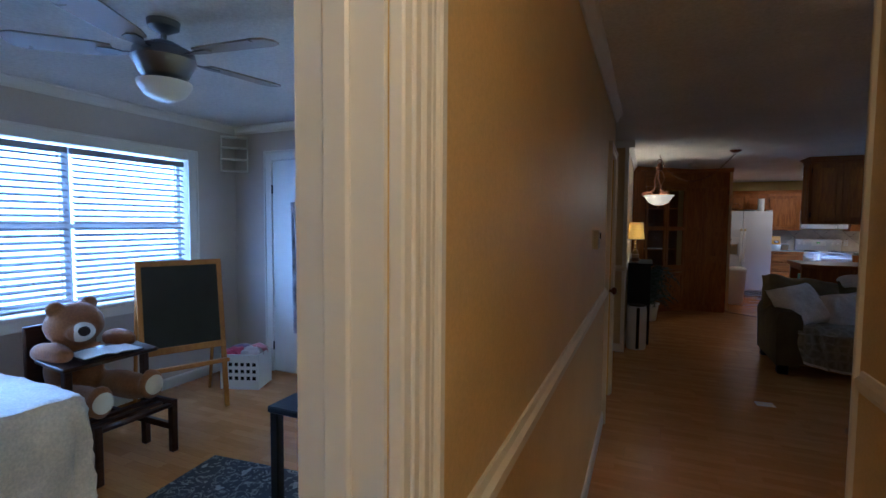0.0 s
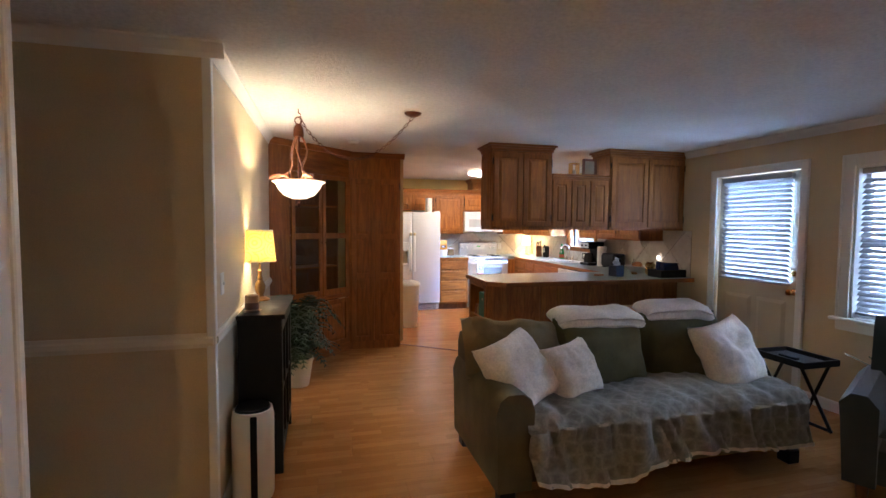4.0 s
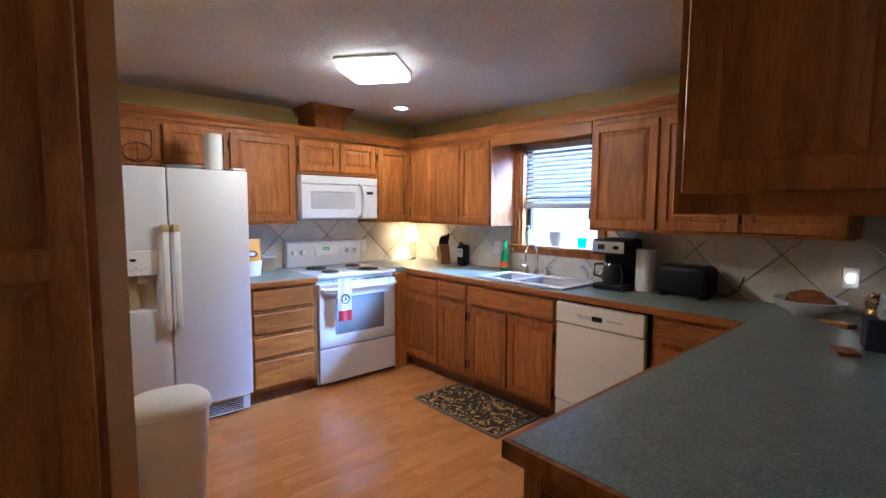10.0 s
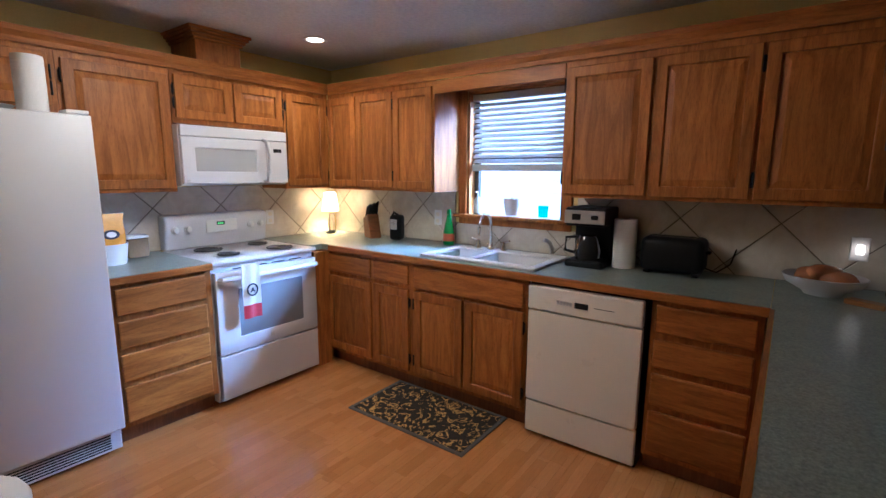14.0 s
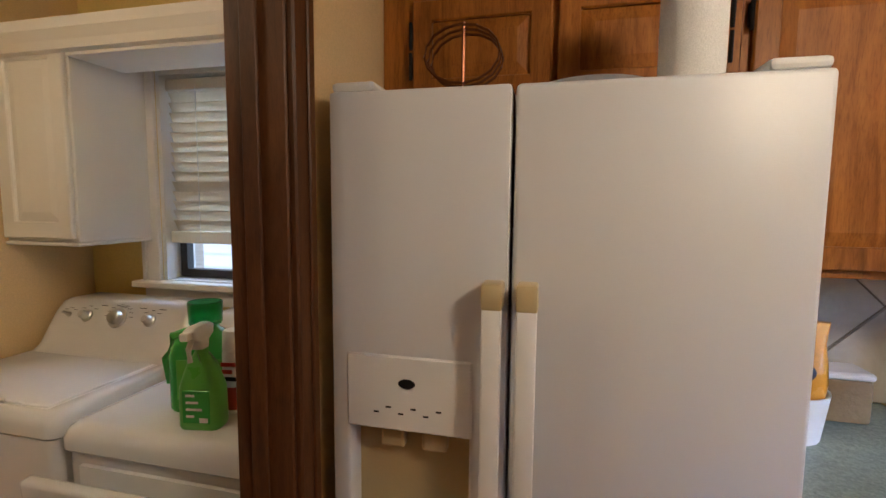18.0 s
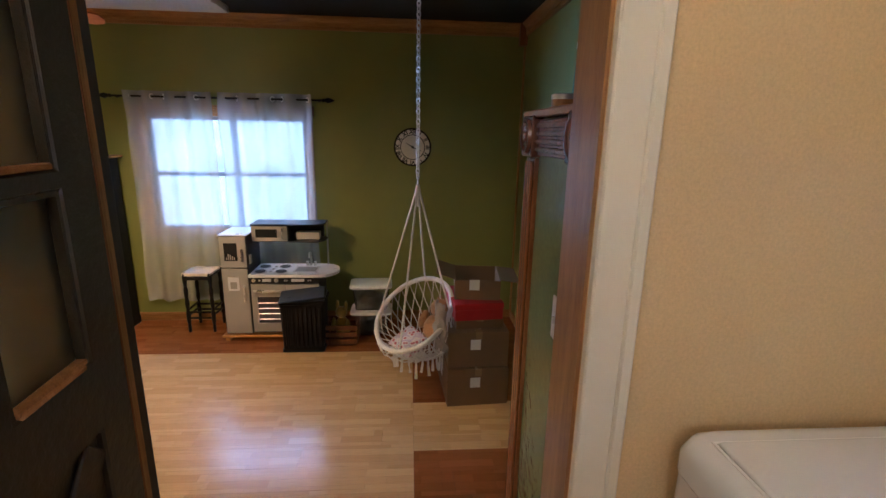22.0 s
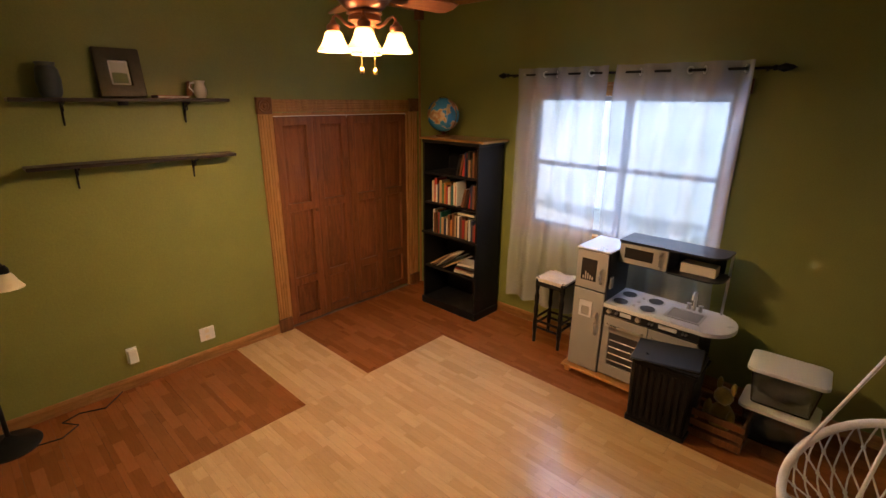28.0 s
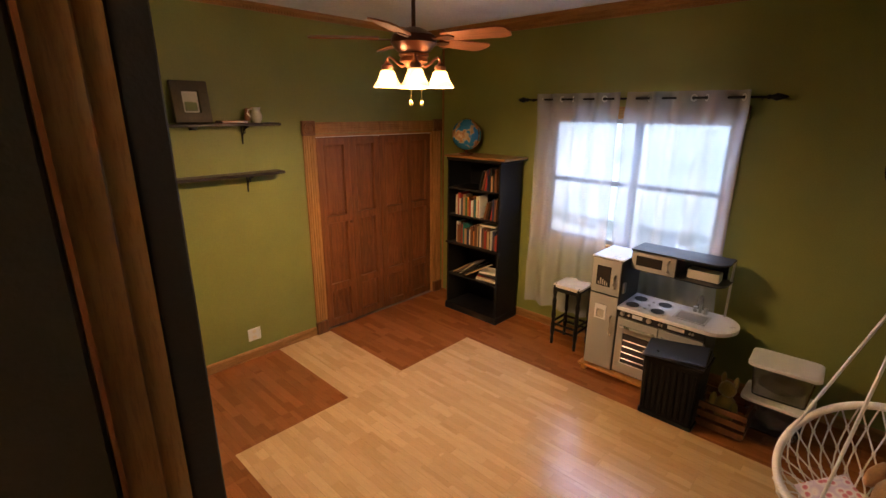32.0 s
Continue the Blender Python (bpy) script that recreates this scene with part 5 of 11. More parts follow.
part("base", box(-0.11, 0.11, -0.13, 0.13, 0, 0.04, 0.012, 2), M_BLACK, coffee)
part("tower", box(-0.11, 0.11, 0.03, 0.13, 0.04, 0.25, 0.008, 2), M_BLACK, coffee)
part("head", box(-0.115, 0.115, -0.13, 0.13, 0.24, 0.345, 0.012, 2), M_BLACK, coffee)
part("control_panel", box(-0.115, 0.115, -0.137, -0.129, 0.255, 0.33, 0.003), M_STEEL, coffee)
part("display", box(-0.07, -0.02, -0.139, -0.136, 0.275, 0.31), M_DARKGLASS, coffee)
part("knob", box(0.04, 0.08, -0.143, -0.136, 0.28, 0.305, 0.003), M_BLACK, coffee)
part("carafe", turned([(0, 0.043), (0.07, 0.043), (0.078, 0.09), (0.06, 0.16), (0.05, 0.18), (0.0, 0.185)], 22, (0.0, -0.05)), M_DARKGLASS, coffee, smooth=True)
part("carafe_handle", tube(bmesh.new(), [(-0.06, -0.06, 0.17), (-0.12, -0.08, 0.165), (-0.125, -0.08, 0.09), (-0.075, -0.06, 0.075)], 0.009, 8), M_BLACK, coffee, smooth=True)


def roll(name, label, x, y, z, k=1.0):
    r = thing(name, label, "paper towel", x, y, z)
    part("paper", turned([(0.02, 0), (0.062, 0), (0.064, 0.01), (0.064, 0.27), (0.062, 0.28), (0.02, 0.28)], 28), M_PAPER, r, smooth=True)
    r.scale = (k, k, k)
    part("core", turned([(0.0195, 0.0), (0.0195, 0.281), (0.017, 0.281), (0.017, 0)], 18), paint("cardboard_core", (0.30, 0.20, 0.11), 0.9), r)
    return r


roll("paper_towel_roll", "white paper towel roll beside the coffee maker", 4.21, 9.12, CT)
roll("paper_towel_roll", "white paper towel roll standing on the fridge", 2.10, 11.18, 1.719, 0.9)
toaster = thing("toaster", "rounded black toaster with trailing cord", "toaster", 4.22, 8.86, CT, -90)
part("body", box(-0.155, 0.155, -0.10, 0.10, 0.015, 0.20, 0.035, 4), M_BLACK, toaster, smooth=True)
for dy in (-0.035, 0.035):
    part("slot", box(-0.11, 0.11, dy - 0.013, dy + 0.013, 0.195, 0.2012), M_DARKGLASS, toaster)
part("lever", box(0.153, 0.178, -0.02, 0.02, 0.12, 0.135, 0.004), M_BLACK, toaster)
for fx in (-0.12, 0.12):
    part("foot", box(fx - 0.015, fx + 0.015, -0.08, 0.08, 0, 0.016), M_BLACK, toaster)
part("cord", tube(bmesh.new(), [(0.14, 0.08, 0.03), (0.2, 0.1, 0.01), (0.26, 0.11, 0.06), (0.28, 0.132, 0.14)], 0.004, 6), M_BLACK, toaster, smooth=True)
bowl = thing("fruit_bowl", "wide white bowl holding bagged bread", "bowl", 4.13, 8.22, CT)
part("bowl", turned([(0, 0), (0.07, 0), (0.075, 0.012), (0.14, 0.05), (0.158, 0.085), (0.152, 0.087), (0.13, 0.055), (0.06, 0.018), (0, 0.015)], 30), M_ENAMEL, bowl, smooth=True)


def blob(rx, ry, rz_, seed, rough=0.12, sub=3):
    bm = bmesh.new()
    bmesh.ops.create_icosphere(bm, subdivisions=sub, radius=1.0)
    for v in bm.verts:
        d = 1 + rough * noise.noise(v.co * 1.7 + Vector((seed, 0, 0))) + rough * 0.4 * noise.noise(v.co * 5 + Vector((seed, 3, 0)))
        v.co = Vector((v.co.x * rx * d, v.co.y * ry * d, v.co.z * rz_ * d))
    return bm


for i, (dx, dy) in enumerate(((-0.035, -0.05), (0.03, 0.04), (0.0, 0.0))):
    bl = solo("bread_loaf", blob(0.06, 0.07, 0.042, i * 3.1), paint("bagged_bread", (0.30, 0.12, 0.05), 0.25, 0.4, 25), "brown bagged bread in the white bowl", "bread", "bread in the bowl", True)
    bl.location = (4.13 + dx, 8.22 + dy, CT + 0.075 + 0.02 * (i == 2))
M_OWL = metal("bronzed_ceramic", (0.36, 0.24, 0.10), 0.28)
owl = thing("owl_ornament", "bronze glazed owl shaped jar", "ornament", 4.11, 7.95, CT, -60)
part("body", turned([(0, 0), (0.05, 0), (0.064, 0.035), (0.06, 0.07), (0.052, 0.085), (0.06, 0.11), (0.055, 0.135), (0.03, 0.15), (0, 0.152)], 24), M_OWL, owl, smooth=True)
for s in (-1, 1):
    ey = part("eye", turned([(0, 0.002), (0.010, 0.004), (0.011, 0.0), (0.020, 0.0), (0.021, 0.006), (0.018, 0.008), (0.012, 0.004), (0, 0.006)], 18), M_OWL, owl, "raised ring eye", True)
    ey.matrix_basis = pose(s * 0.022, -0.054, 0.112, 84, 0, s * 18)
    part("ear_tuft", turned([(0, 0.0), (0.012, 0.0), (0.006, 0.022), (0, 0.03)], 10, (s * 0.034, -0.01)), M_OWL, owl, smooth=True).location = (0, 0, 0.134)
bk_ = part("beak", turned([(0, 0), (0.007, 0.0), (0.004, 0.012), (0, 0.018)], 10), M_OWL, owl, smooth=True)
bk_.matrix_basis = pose(0, -0.057, 0.102, 120, 0, 0)
cards = solo("card_stack", box(-0.05, 0.05, -0.035, 0.035, 0, 0.015, 0.002), M_OAKX, "small wooden tray of cards on the bar", "tray")
cards.matrix_world = pose(3.43, 7.98, CT, 0, 0, 25)
wedge = solo("wooden_coaster", box(-0.07, 0.07, -0.03, 0.03, 0, 0.022, 0.004), M_TRIMX, "small pale wooden block beside the owl", "block")
wedge.matrix_world = pose(3.98, 8.08, CT, 0, 0, 60)
tis = thing("tissue_box", "navy tissue box with white tissue sticking up", "tissue box", 3.60, 7.89, CT, 12)
part("box", box(-0.06, 0.06, -0.06, 0.06, 0, 0.125, 0.003), M_NAVY, tis)
part("tissue", sheet(8, 8, lambda u, v: ((u - 0.5) * 0.09 * (1 - 0.3 * v) + 0.015 * math.sin(6 * v), 0.02 * math.sin(9 * u + 3 * v), 0.12 + 0.085 * v * (0.7 + 0.5 * math.sin(3 * u))), 0.001), M_PAPER, tis, smooth=True)
tray = thing("mail_tray", "black tray filled with navy packets on the bar", "tray", 4.15, 7.72, CT)
part("tray", lattice(bmesh.new(), [-0.17, -0.16, 0.16, 0.17], [-0.11, -0.10, 0.10, 0.11], lambda i, j: not (i == 1 and j == 1), 0.0, 0.085, lambda u, v, w: (u, v, w)), M_BLACK, tray)
part("tray_floor", box(-0.158, 0.158, -0.098, 0.098, 0.001, 0.012), M_BLACK, tray)
for i in range(4):
    pk = solo("packet", box(-0.10, 0.10, -0.012, 0.012, 0, 0.15, 0.005), paint("blue_packet", (0.015, 0.025, 0.09), 0.2, 0.3, 20), "navy foil packet standing in the tray", "packet", "packets in the tray")
    pk.matrix_world = pose(4.17 - 0.01 * i, 7.66 + 0.042 * i, CT + 0.014, -14 + 3 * i, 3 * i, 8 * (i % 2))
bag = thing("dog_food_bag", "crumpled orange pet food bag in a white basket", "bag", 2.44, 11.53, CT)
part("basket", turned([(0, 0), (0.085, 0), (0.10, 0.12), (0.095, 0.12), (0.08, 0.01), (0, 0.01)], 22), M_PLASTIC, bag, smooth=True)
pch = bmesh.new()
rings = []
for i, (w, d, z) in enumerate(((0.060, 0.045, 0.02), (0.080, 0.055, 0.09), (0.086, 0.058, 0.15), (0.082, 0.050, 0.205), (0.088, 0.030, 0.245), (0.094, 0.006, 0.285))):
    rings.append([(x * (1 + 0.10 * noise.noise(Vector((x * 22, y * 22, z * 18)))), y + 0.014 * noise.noise(Vector((x * 30, z * 26, 3.0))), z + 0.014 * noise.noise(Vector((x * 20, y * 20, z * 9)))) for x, y in rrect(w, d, min(d, 0.03) * 0.95, 5)])
part("pouch", loft(pch, rings), paint("orange_foil", (0.66, 0.30, 0.035), 0.28, 0.5, 30, 0.12), bag, smooth=True)
lab_ = part("pouch_label", turned([(0, 0.0), (0.034, 0.0), (0.034, 0.004), (0, 0.005)], 24), M_NAVY, bag, "dark oval mark on the bag", True)
lab_.matrix_basis = pose(0.004, -0.056, 0.175, 82, 0, 0) @ Matrix.Diagonal((1.25, 0.8, 1, 1))
lab_ = part("pouch_mark", turned([(0, 0.004), (0.020, 0.004), (0.020, 0.0065), (0, 0.007)], 20), M_PAPER, bag, "white oval mark on the bag", True)
lab_.matrix_basis = pose(0.004, -0.056, 0.175, 82, 0, 0) @ Matrix.Diagonal((1.25, 0.8, 1, 1))
jar = thing("treat_jar", "clear jar of brown treats with white lid", "jar", 2.63, 11.66, CT)
part("jar", box(-0.06, 0.06, -0.05, 0.05, 0, 0.12, 0.012, 2), paint("treats_in_glass", (0.26, 0.17, 0.09), 0.15, 0.7, 45.0, 0.5), jar, smooth=True)
part("lid", box(-0.062, 0.062, -0.052, 0.052, 0.12, 0.14, 0.006), M_PLASTIC, jar)
dish = solo("shallow_dish", turned([(0, 1.719), (0.07, 1.719), (0.125, 1.75), (0.12, 1.752), (0.06, 1.727), (0, 1.727)], 26, (1.93, 11.26)), M_ENAMEL, "shallow white dish on top of the fridge", "dish", smooth=True)
rack = thing("wine_rack", "small dark wire wine rack on the fridge", "wine rack", 1.66, 11.20, 1.719)
for k, r in enumerate((0.03, 0.07, 0.11)):
    part("wire_ring", tube(bmesh.new(), [(0.08 * math.cos(a * 0.4), -0.02 + 0.03 * k, 0.10 + 0.06 * math.sin(a * 0.4)) for a in range(16)], 0.003, 5, True), M_BRONZE, rack, smooth=True)
part("stem", tube(bmesh.new(), [(0, 0, 0), (0, 0, 0.17)], 0.004, 6), M_BRONZE, rack, smooth=True)
part("foot", turned([(0, 0), (0.03, 0), (0.028, 0.006), (0, 0.008)], 14), M_BRASS, rack, smooth=True)


def outlet(name, axis, out, x, y, z, label="white double wall outlet", w=0.07, h=0.115, toggles=0):
    rz = {("x", 1): 90, ("x", -1): -90, ("y", 1): 180, ("y", -1): 0}[(axis, out)]
    r = thing(name, label, "outlet" if not toggles else "light switch", x, y, z, rz)
    part("plate", box(-w / 2, w / 2, -0.006, 0.0, -h / 2, h / 2, 0.002), M_PLASTIC, r)
    if toggles:
        for k in range(toggles):
            part("toggle", box(-0.005 + 0.04 * (k - (toggles - 1) / 2), 0.005 + 0.04 * (k - (toggles - 1) / 2), -0.016, -0.006, -0.01, 0.01, 0.002), M_PLASTIC, r)
    else:
        for dz in (-0.026, 0.026):
            part("socket", box(-0.016, 0.016, -0.008, -0.006, dz - 0.014, dz + 0.014, 0.001), M_CREAM, r)
    return r


outlet("wall_outlet", "x", -1, EX - 0.0105, 10.58, 1.12)
outlet("wall_outlet", "y", -1, 3.67, NY - 0.0105, 1.10)
nl = thing("night_light", "plug-in night light glowing against the tiles", "night light", EX - 0.0105, 8.09, 1.12, -90)
part("plate", box(-0.035, 0.035, -0.006, 0, -0.057, 0.057, 0.002), M_PLASTIC, nl)
part("shade", turned([(0, -0.022), (0.014, -0.02), (0.017, 0.0), (0.013, 0.022), (0, 0.026)], 14, (0, -0.03)), glow("night_light_glow", (1.0, 0.80, 0.62), 2.6), nl, smooth=True)
cf = thing("ceiling_light", "square white flush ceiling light glowing", "ceiling light", 2.77, 10.2, ZC, 38)
part("base", box(-0.19, 0.19, -0.19, 0.19, -0.02, -0.001, 0.004), M_WHITE, cf)
part("diffuser", box(-0.185, 0.185, -0.185, 0.185, -0.075, -0.021, 0.03, 3), glow("acrylic_diffuser", (1.0, 0.88, 0.68), 5.5), cf, smooth=True)
lamp("ceiling_light_source", "SPOT", 36, (1.0, 0.83, 0.58), pose(2.77, 10.2, ZC - 0.19), 0.14, spread=180, blend=0.02)
rc = thing("recessed_light", "recessed can light glowing in the ceiling", "recessed light", 3.64, 11.10, ZC)
part("trim_ring", turned([(0.055, -0.001), (0.085, -0.001), (0.083, -0.008), (0.055, -0.004)], 24), M_WHITE, rc, smooth=True)
part("lens", turned([(0, -0.003), (0.055, -0.003)], 20), glow("can_bulb", (1.0, 0.85, 0.6), 14.0), rc)
lamp("recessed_light_source", "SPOT", 22, (1.0, 0.80, 0.52), pose(3.64, 11.10, ZC - 0.02), 0.05, spread=125)

# bin, rug, stools, shelf contents
bin_ = thing("trash_can", "tall white plastic trash can with domed lid", "trash can", 1.53, 9.93, 0)
part("bin", loft(bmesh.new(), [[(x, y, z) for x, y in rrect(w, d, min(w, d) * 0.92)] for w, d, z in ((0.115, 0.095, 0), (0.12, 0.10, 0.01), (0.155, 0.125, 0.60), (0.16, 0.13, 0.61))]), M_PLASTIC, bin_, smooth=True)
part("lid", loft(bmesh.new(), [[(x, y, z) for x, y in rrect(w, d, min(w, d) * 0.92)] for w, d, z in ((0.166, 0.137, 0.612), (0.166, 0.137, 0.632), (0.158, 0.13, 0.65), (0.13, 0.105, 0.672), (0.07, 0.055, 0.685))]), M_PLASTIC, bin_, smooth=True)


def rug_mat(name, scale=9.0, ground=(0.045, 0.028, 0.018), petal=(0.60, 0.40, 0.16), heart=(0.16, 0.05, 0.03), leaf=(0.55, 0.35, 0.13), loose=0.3):
    """Woven rug: scattered blossoms with ring petals and curling leaves on a dark ground."""
    m, n, l, b = material(name)
    v = coords(n, l, "Object", (scale, scale, 0.01))
    wob = n.new("ShaderNodeTexNoise")
    wob.inputs["Scale"].default_value = 1.6
    l.new(v, wob.inputs["Vector"])
    av = n.new("ShaderNodeVectorMath")
    av.operation = "ADD"
    l.new(v, av.inputs[0])
    l.new(wob.outputs["Color"], av.inputs[1])
    ch = n.new("ShaderNodeTexVoronoi")
    ch.distance = "MANHATTAN"
    ch.inputs["Scale"].default_value, ch.inputs["Randomness"].default_value = 0.8, loose
    l.new(av.outputs["Vector"], ch.inputs["Vector"])
    c = ramp(n, l, ch.outputs["Distance"], [(0.0, heart), (0.16, heart), (0.19, petal), (0.33, tint(petal, 1.2)), (0.36, tint(ground, 0.8)), (1.0, ground)])
    lf = noise_tex(n, l, v, 2.6, 2.0, 0.5, 2.2)
    mask = ramp(n, l, lf, [(0.545, (0, 0, 0)), (0.565, (1, 1, 1)), (0.62, (1, 1, 1)), (0.64, (0, 0, 0))])
    far = ramp(n, l, ch.outputs["Distance"], [(0.34, (0, 0, 0)), (0.38, (1, 1, 1))])
    c = mix(n, l, c, mix(n, l, c, leaf, mask), far)
    l.new(mix(n, l, c, ramp(n, l, noise_tex(n, l, coords(n, l), 160.0, 3.0), [(0.3, (0.6, 0.58, 0.56)), (0.7, (1.15, 1.15, 1.15))]), 0.7, "MULTIPLY"), b.inputs["Base Color"])
    b.inputs["Roughness"].default_value = 0.95
    bump(n, l, b, noise_tex(n, l, coords(n, l), 320.0, 2.0), 0.5, 0.004)
    return m


rug = thing("kitchen_rug", "patterned floral kitchen rug in front of the sink", "rug", 3.54, 10.05, 0)
part("mat", box(-0.225, 0.225, -0.41, 0.41, 0.002, 0.010, 0.003), rug_mat("floral_rug", 5.2, (0.022, 0.016, 0.010), (0.74, 0.44, 0.11), (0.28, 0.06, 0.025), (0.58, 0.34, 0.10), 0.0), rug)
part("border", lattice(bmesh.new(), [-0.245, -0.222, 0.222, 0.245], [-0.43, -0.407, 0.407, 0.43], lambda i, j: not (i == 1 and j == 1), 0.001, 0.009, lambda u, v, w: (u, v, w)), fabric("dark_rug_binding", (0.06, 0.05, 0.04)), rug)
M_PINE = wood("honey_pine", (0.42, 0.17, 0.035), (0.58, 0.27, 0.062), 0.4)


def bar_stool(x, y, rz):
    s = thing("bar_stool", "round honey-pine bar stool at the breakfast bar", "stool", x, y, 0, rz, "bar stools at the peninsula")
    part("seat", turned([(0, 0.572), (0.15, 0.572), (0.172, 0.582), (0.174, 0.598), (0.165, 0.608), (0.13, 0.604), (0, 0.602)], 32), M_PINE, s, smooth=True)
    top, foot = 0.095, 0.155
    for k in range(4):
        a = radians(45 + 90 * k)
        c, d = math.cos(a), math.sin(a)
        part("leg", tube(bmesh.new(), [(top * c * 1.4, top * d * 1.4, 0.575), (foot * c * 1.4, foot * d * 1.4, 0.0)], 0.0185, 10, taper=0.0155), M_PINE, s, smooth=True)
        for h in ((0.17, 0.33) if k % 2 else (0.22, 0.39)):
            f = (0.575 - h) / 0.575
            r = (top + (foot - top) * f) * 1.4
            b = radians(135 + 90 * k)
            part("rung", tube(bmesh.new(), [(r * c, r * d, h), (r * math.cos(b), r * math.sin(b), h)], 0.0105, 8), M_PINE, s, smooth=True)
    return s


st = bar_stool(3.25, 7.66, 8)
copy_thing(st, pose(3.65, 7.67, 0, 0, 0, -14))
copy_thing(st, pose(4.07, 7.67, 0, 0, 0, 22))
tb = thing("storage_bin", "teal fabric bin on the peninsula shelf", "storage bin", 2.17, 7.99, 0.496)
part("bin", box(-0.17, 0.17, -0.125, 0.125, 0.0, 0.27, 0.008, 2), M_TEAL, tb)
pc_ = part("grommet", turned([(0.008, 0), (0.014, 0), (0.014, 0.003), (0.008, 0.003)], 14), M_STEEL, tb)
pc_.matrix_basis = pose(-0.171, 0, 0.2, 0, -90, 0)
gb = solo("storage_bin", box(2.01, 2.34, 7.87, 8.26, 0.102, 0.38, 0.01, 2), fabric("grey_canvas", (0.33, 0.32, 0.28)), "grey canvas bin on the lower peninsula shelf", "storage bin")
for k, c in enumerate(((0.35, 0.28, 0.14), (0.30, 0.10, 0.05))):
    solo("shelf_jar", turned([(0, 0.496), (0.03, 0.496), (0.032, 0.56), (0.02, 0.58), (0.022, 0.6), (0, 0.602)], 16, (2.03, 8.17 + 0.075 * k)), paint("jar_glaze", c, 0.3), "small ceramic jar on the peninsula shelf", "jar", "jars on the shelf", True)
# ornaments on the low hanging cabinet
pf_ = thing("photo_frame", "small brown framed picture on the hanging cabinet", "picture frame", 3.20, 7.86, 2.067, 0)
part("frame", lattice(bmesh.new(), [-0.085, -0.06, 0.06, 0.085], [0.0, 0.025, 0.165, 0.19], lambda i, j: not (i == 1 and j == 1), -0.01, 0.01, lambda u, v, w: (u, w, v)), M_DARKWOOD, pf_)
part("picture", box(-0.062, 0.062, -0.002, 0.006, 0.023, 0.167), paint("faded_print", (0.34, 0.25, 0.15), 0.5, 0.0, 30.0, 0.5), pf_)
cd = thing("candle_holder", "small lit candle holder on the hanging cabinet", "candle", 3.02, 7.88, 2.067)
part("holder", lattice(bmesh.new(), [-0.045, -0.038, 0.038, 0.045], [0.0, 0.008, 0.13, 0.14], lambda i, j: not (i == 1 and j == 1), -0.04, 0.04, lambda u, v, w: (u, w, v)), M_BRASS, cd)
part("candle", turned([(0, 0.009), (0.022, 0.009), (0.022, 0.06), (0, 0.06)], 16), M_CREAM, cd, smooth=True)
thr = struct("floor_strip", tube(bmesh.new(), [(1.235, 8.93, 0.003), (1.99, 8.38, 0.003)], 0.018, 8), M_DARKWOODX, "brown threshold strip between dining room and kitchen")
thr.scale = (1, 1, 0.5)

# ---- diagonal china hutch and pantry ----
hx, hy, hrz, hl = DX + 0.005, 8.03, 42.8, 1.104
hutch = thing("china_hutch", "built-in oak corner hutch with four-pane glass doors", "china cabinet", hx, hy, 0, hrz)
part("end_panel", box(0.0, 0.243, 0.0, 0.03, 0.0, ZC - 0.002, 0.002), M_OAK, hutch)
part("fascia", box(0.245, hl, 0.002, 0.03, 2.055, ZC - 0.002, 0.002), M_OAKX, hutch)
part("crown", profile_run(bmesh.new(), [(0, 0), (0.02, 0), (0.045, 0.045), (0.045, 0.06), (0, 0.06)], (0.0, 0.0, ZC - 0.062), (hl, 0.0, ZC - 0.062), (0, -1)), M_OAKX, hutch)
part("rail", box(0.245, hl, 0.002, 0.03, 0.655, 0.70, 0.002), M_OAKX, hutch)
part("base", box(0.245, hl, 0.002, 0.03, 0.0, 0.11, 0.002), M_OAKX, hutch)
part("post", box(hl - 0.03, hl, 0.003, 0.029, 0.11, 2.055), M_OAK, hutch)
part("back", box(0.20, 0.95, 0.33, 0.345, 0.0, 2.1), M_DARKWOOD, hutch)
part("side", box(0.20, 0.215, 0.03, 0.33, 0.0, 2.1), M_DARKWOOD, hutch)
part("side", box(0.935, 0.95, 0.03, 0.33, 0.0, 2.1), M_DARKWOOD, hutch)
for z in (0.67, 1.02, 1.37, 1.70, 2.06):
    part("shelf", box(0.216, 0.934, 0.035, 0.33, z, z + 0.018), M_OAKX, hutch)
M_CABGLASS = glass("cabinet_glass", (0.86, 0.88, 0.86), 0.0)
for x0, x1 in ((0.250, 0.668), (0.674, 1.072)):
    gm = lattice(bmesh.new(), [x0, x0 + 0.05, x1 - 0.05, x1], [0.705, 0.775, 1.345, 1.41, 2.0, 2.05], lambda i, j: i != 1 or j % 2 == 0, -0.02, -0.001, lambda u, v, w: (u, w, v))
    gd = part("glass_door", soften(gm, 0.004), M_OAK, hutch)
    for lo, hi in ((0.773, 1.347), (1.408, 2.002)):
        p_ = part("pane", box(x0 + 0.048, x1 - 0.048, -0.011, -0.008, lo, hi), M_CABGLASS, gd)
        p_.visible_shadow = False
    door_front(hutch, x0, x1, 0.115, 0.65, hinge=None)
    pc_ = part("knob", turned([(0, 0), (0.01, 0), (0.013, 0.01), (0, 0.02)], 12), M_BRASS, gd, "small brass knob", True)
    pc_.matrix_basis = pose(x1 - 0.025 if x0 < 0.5 else x0 + 0.025, -0.02, 1.30, 90, 0, 0)
pantry = thing("pantry_cabinet", "tall oak pantry cabinet with six fielded panels", "cabinet", 0.605, 8.82, 0)
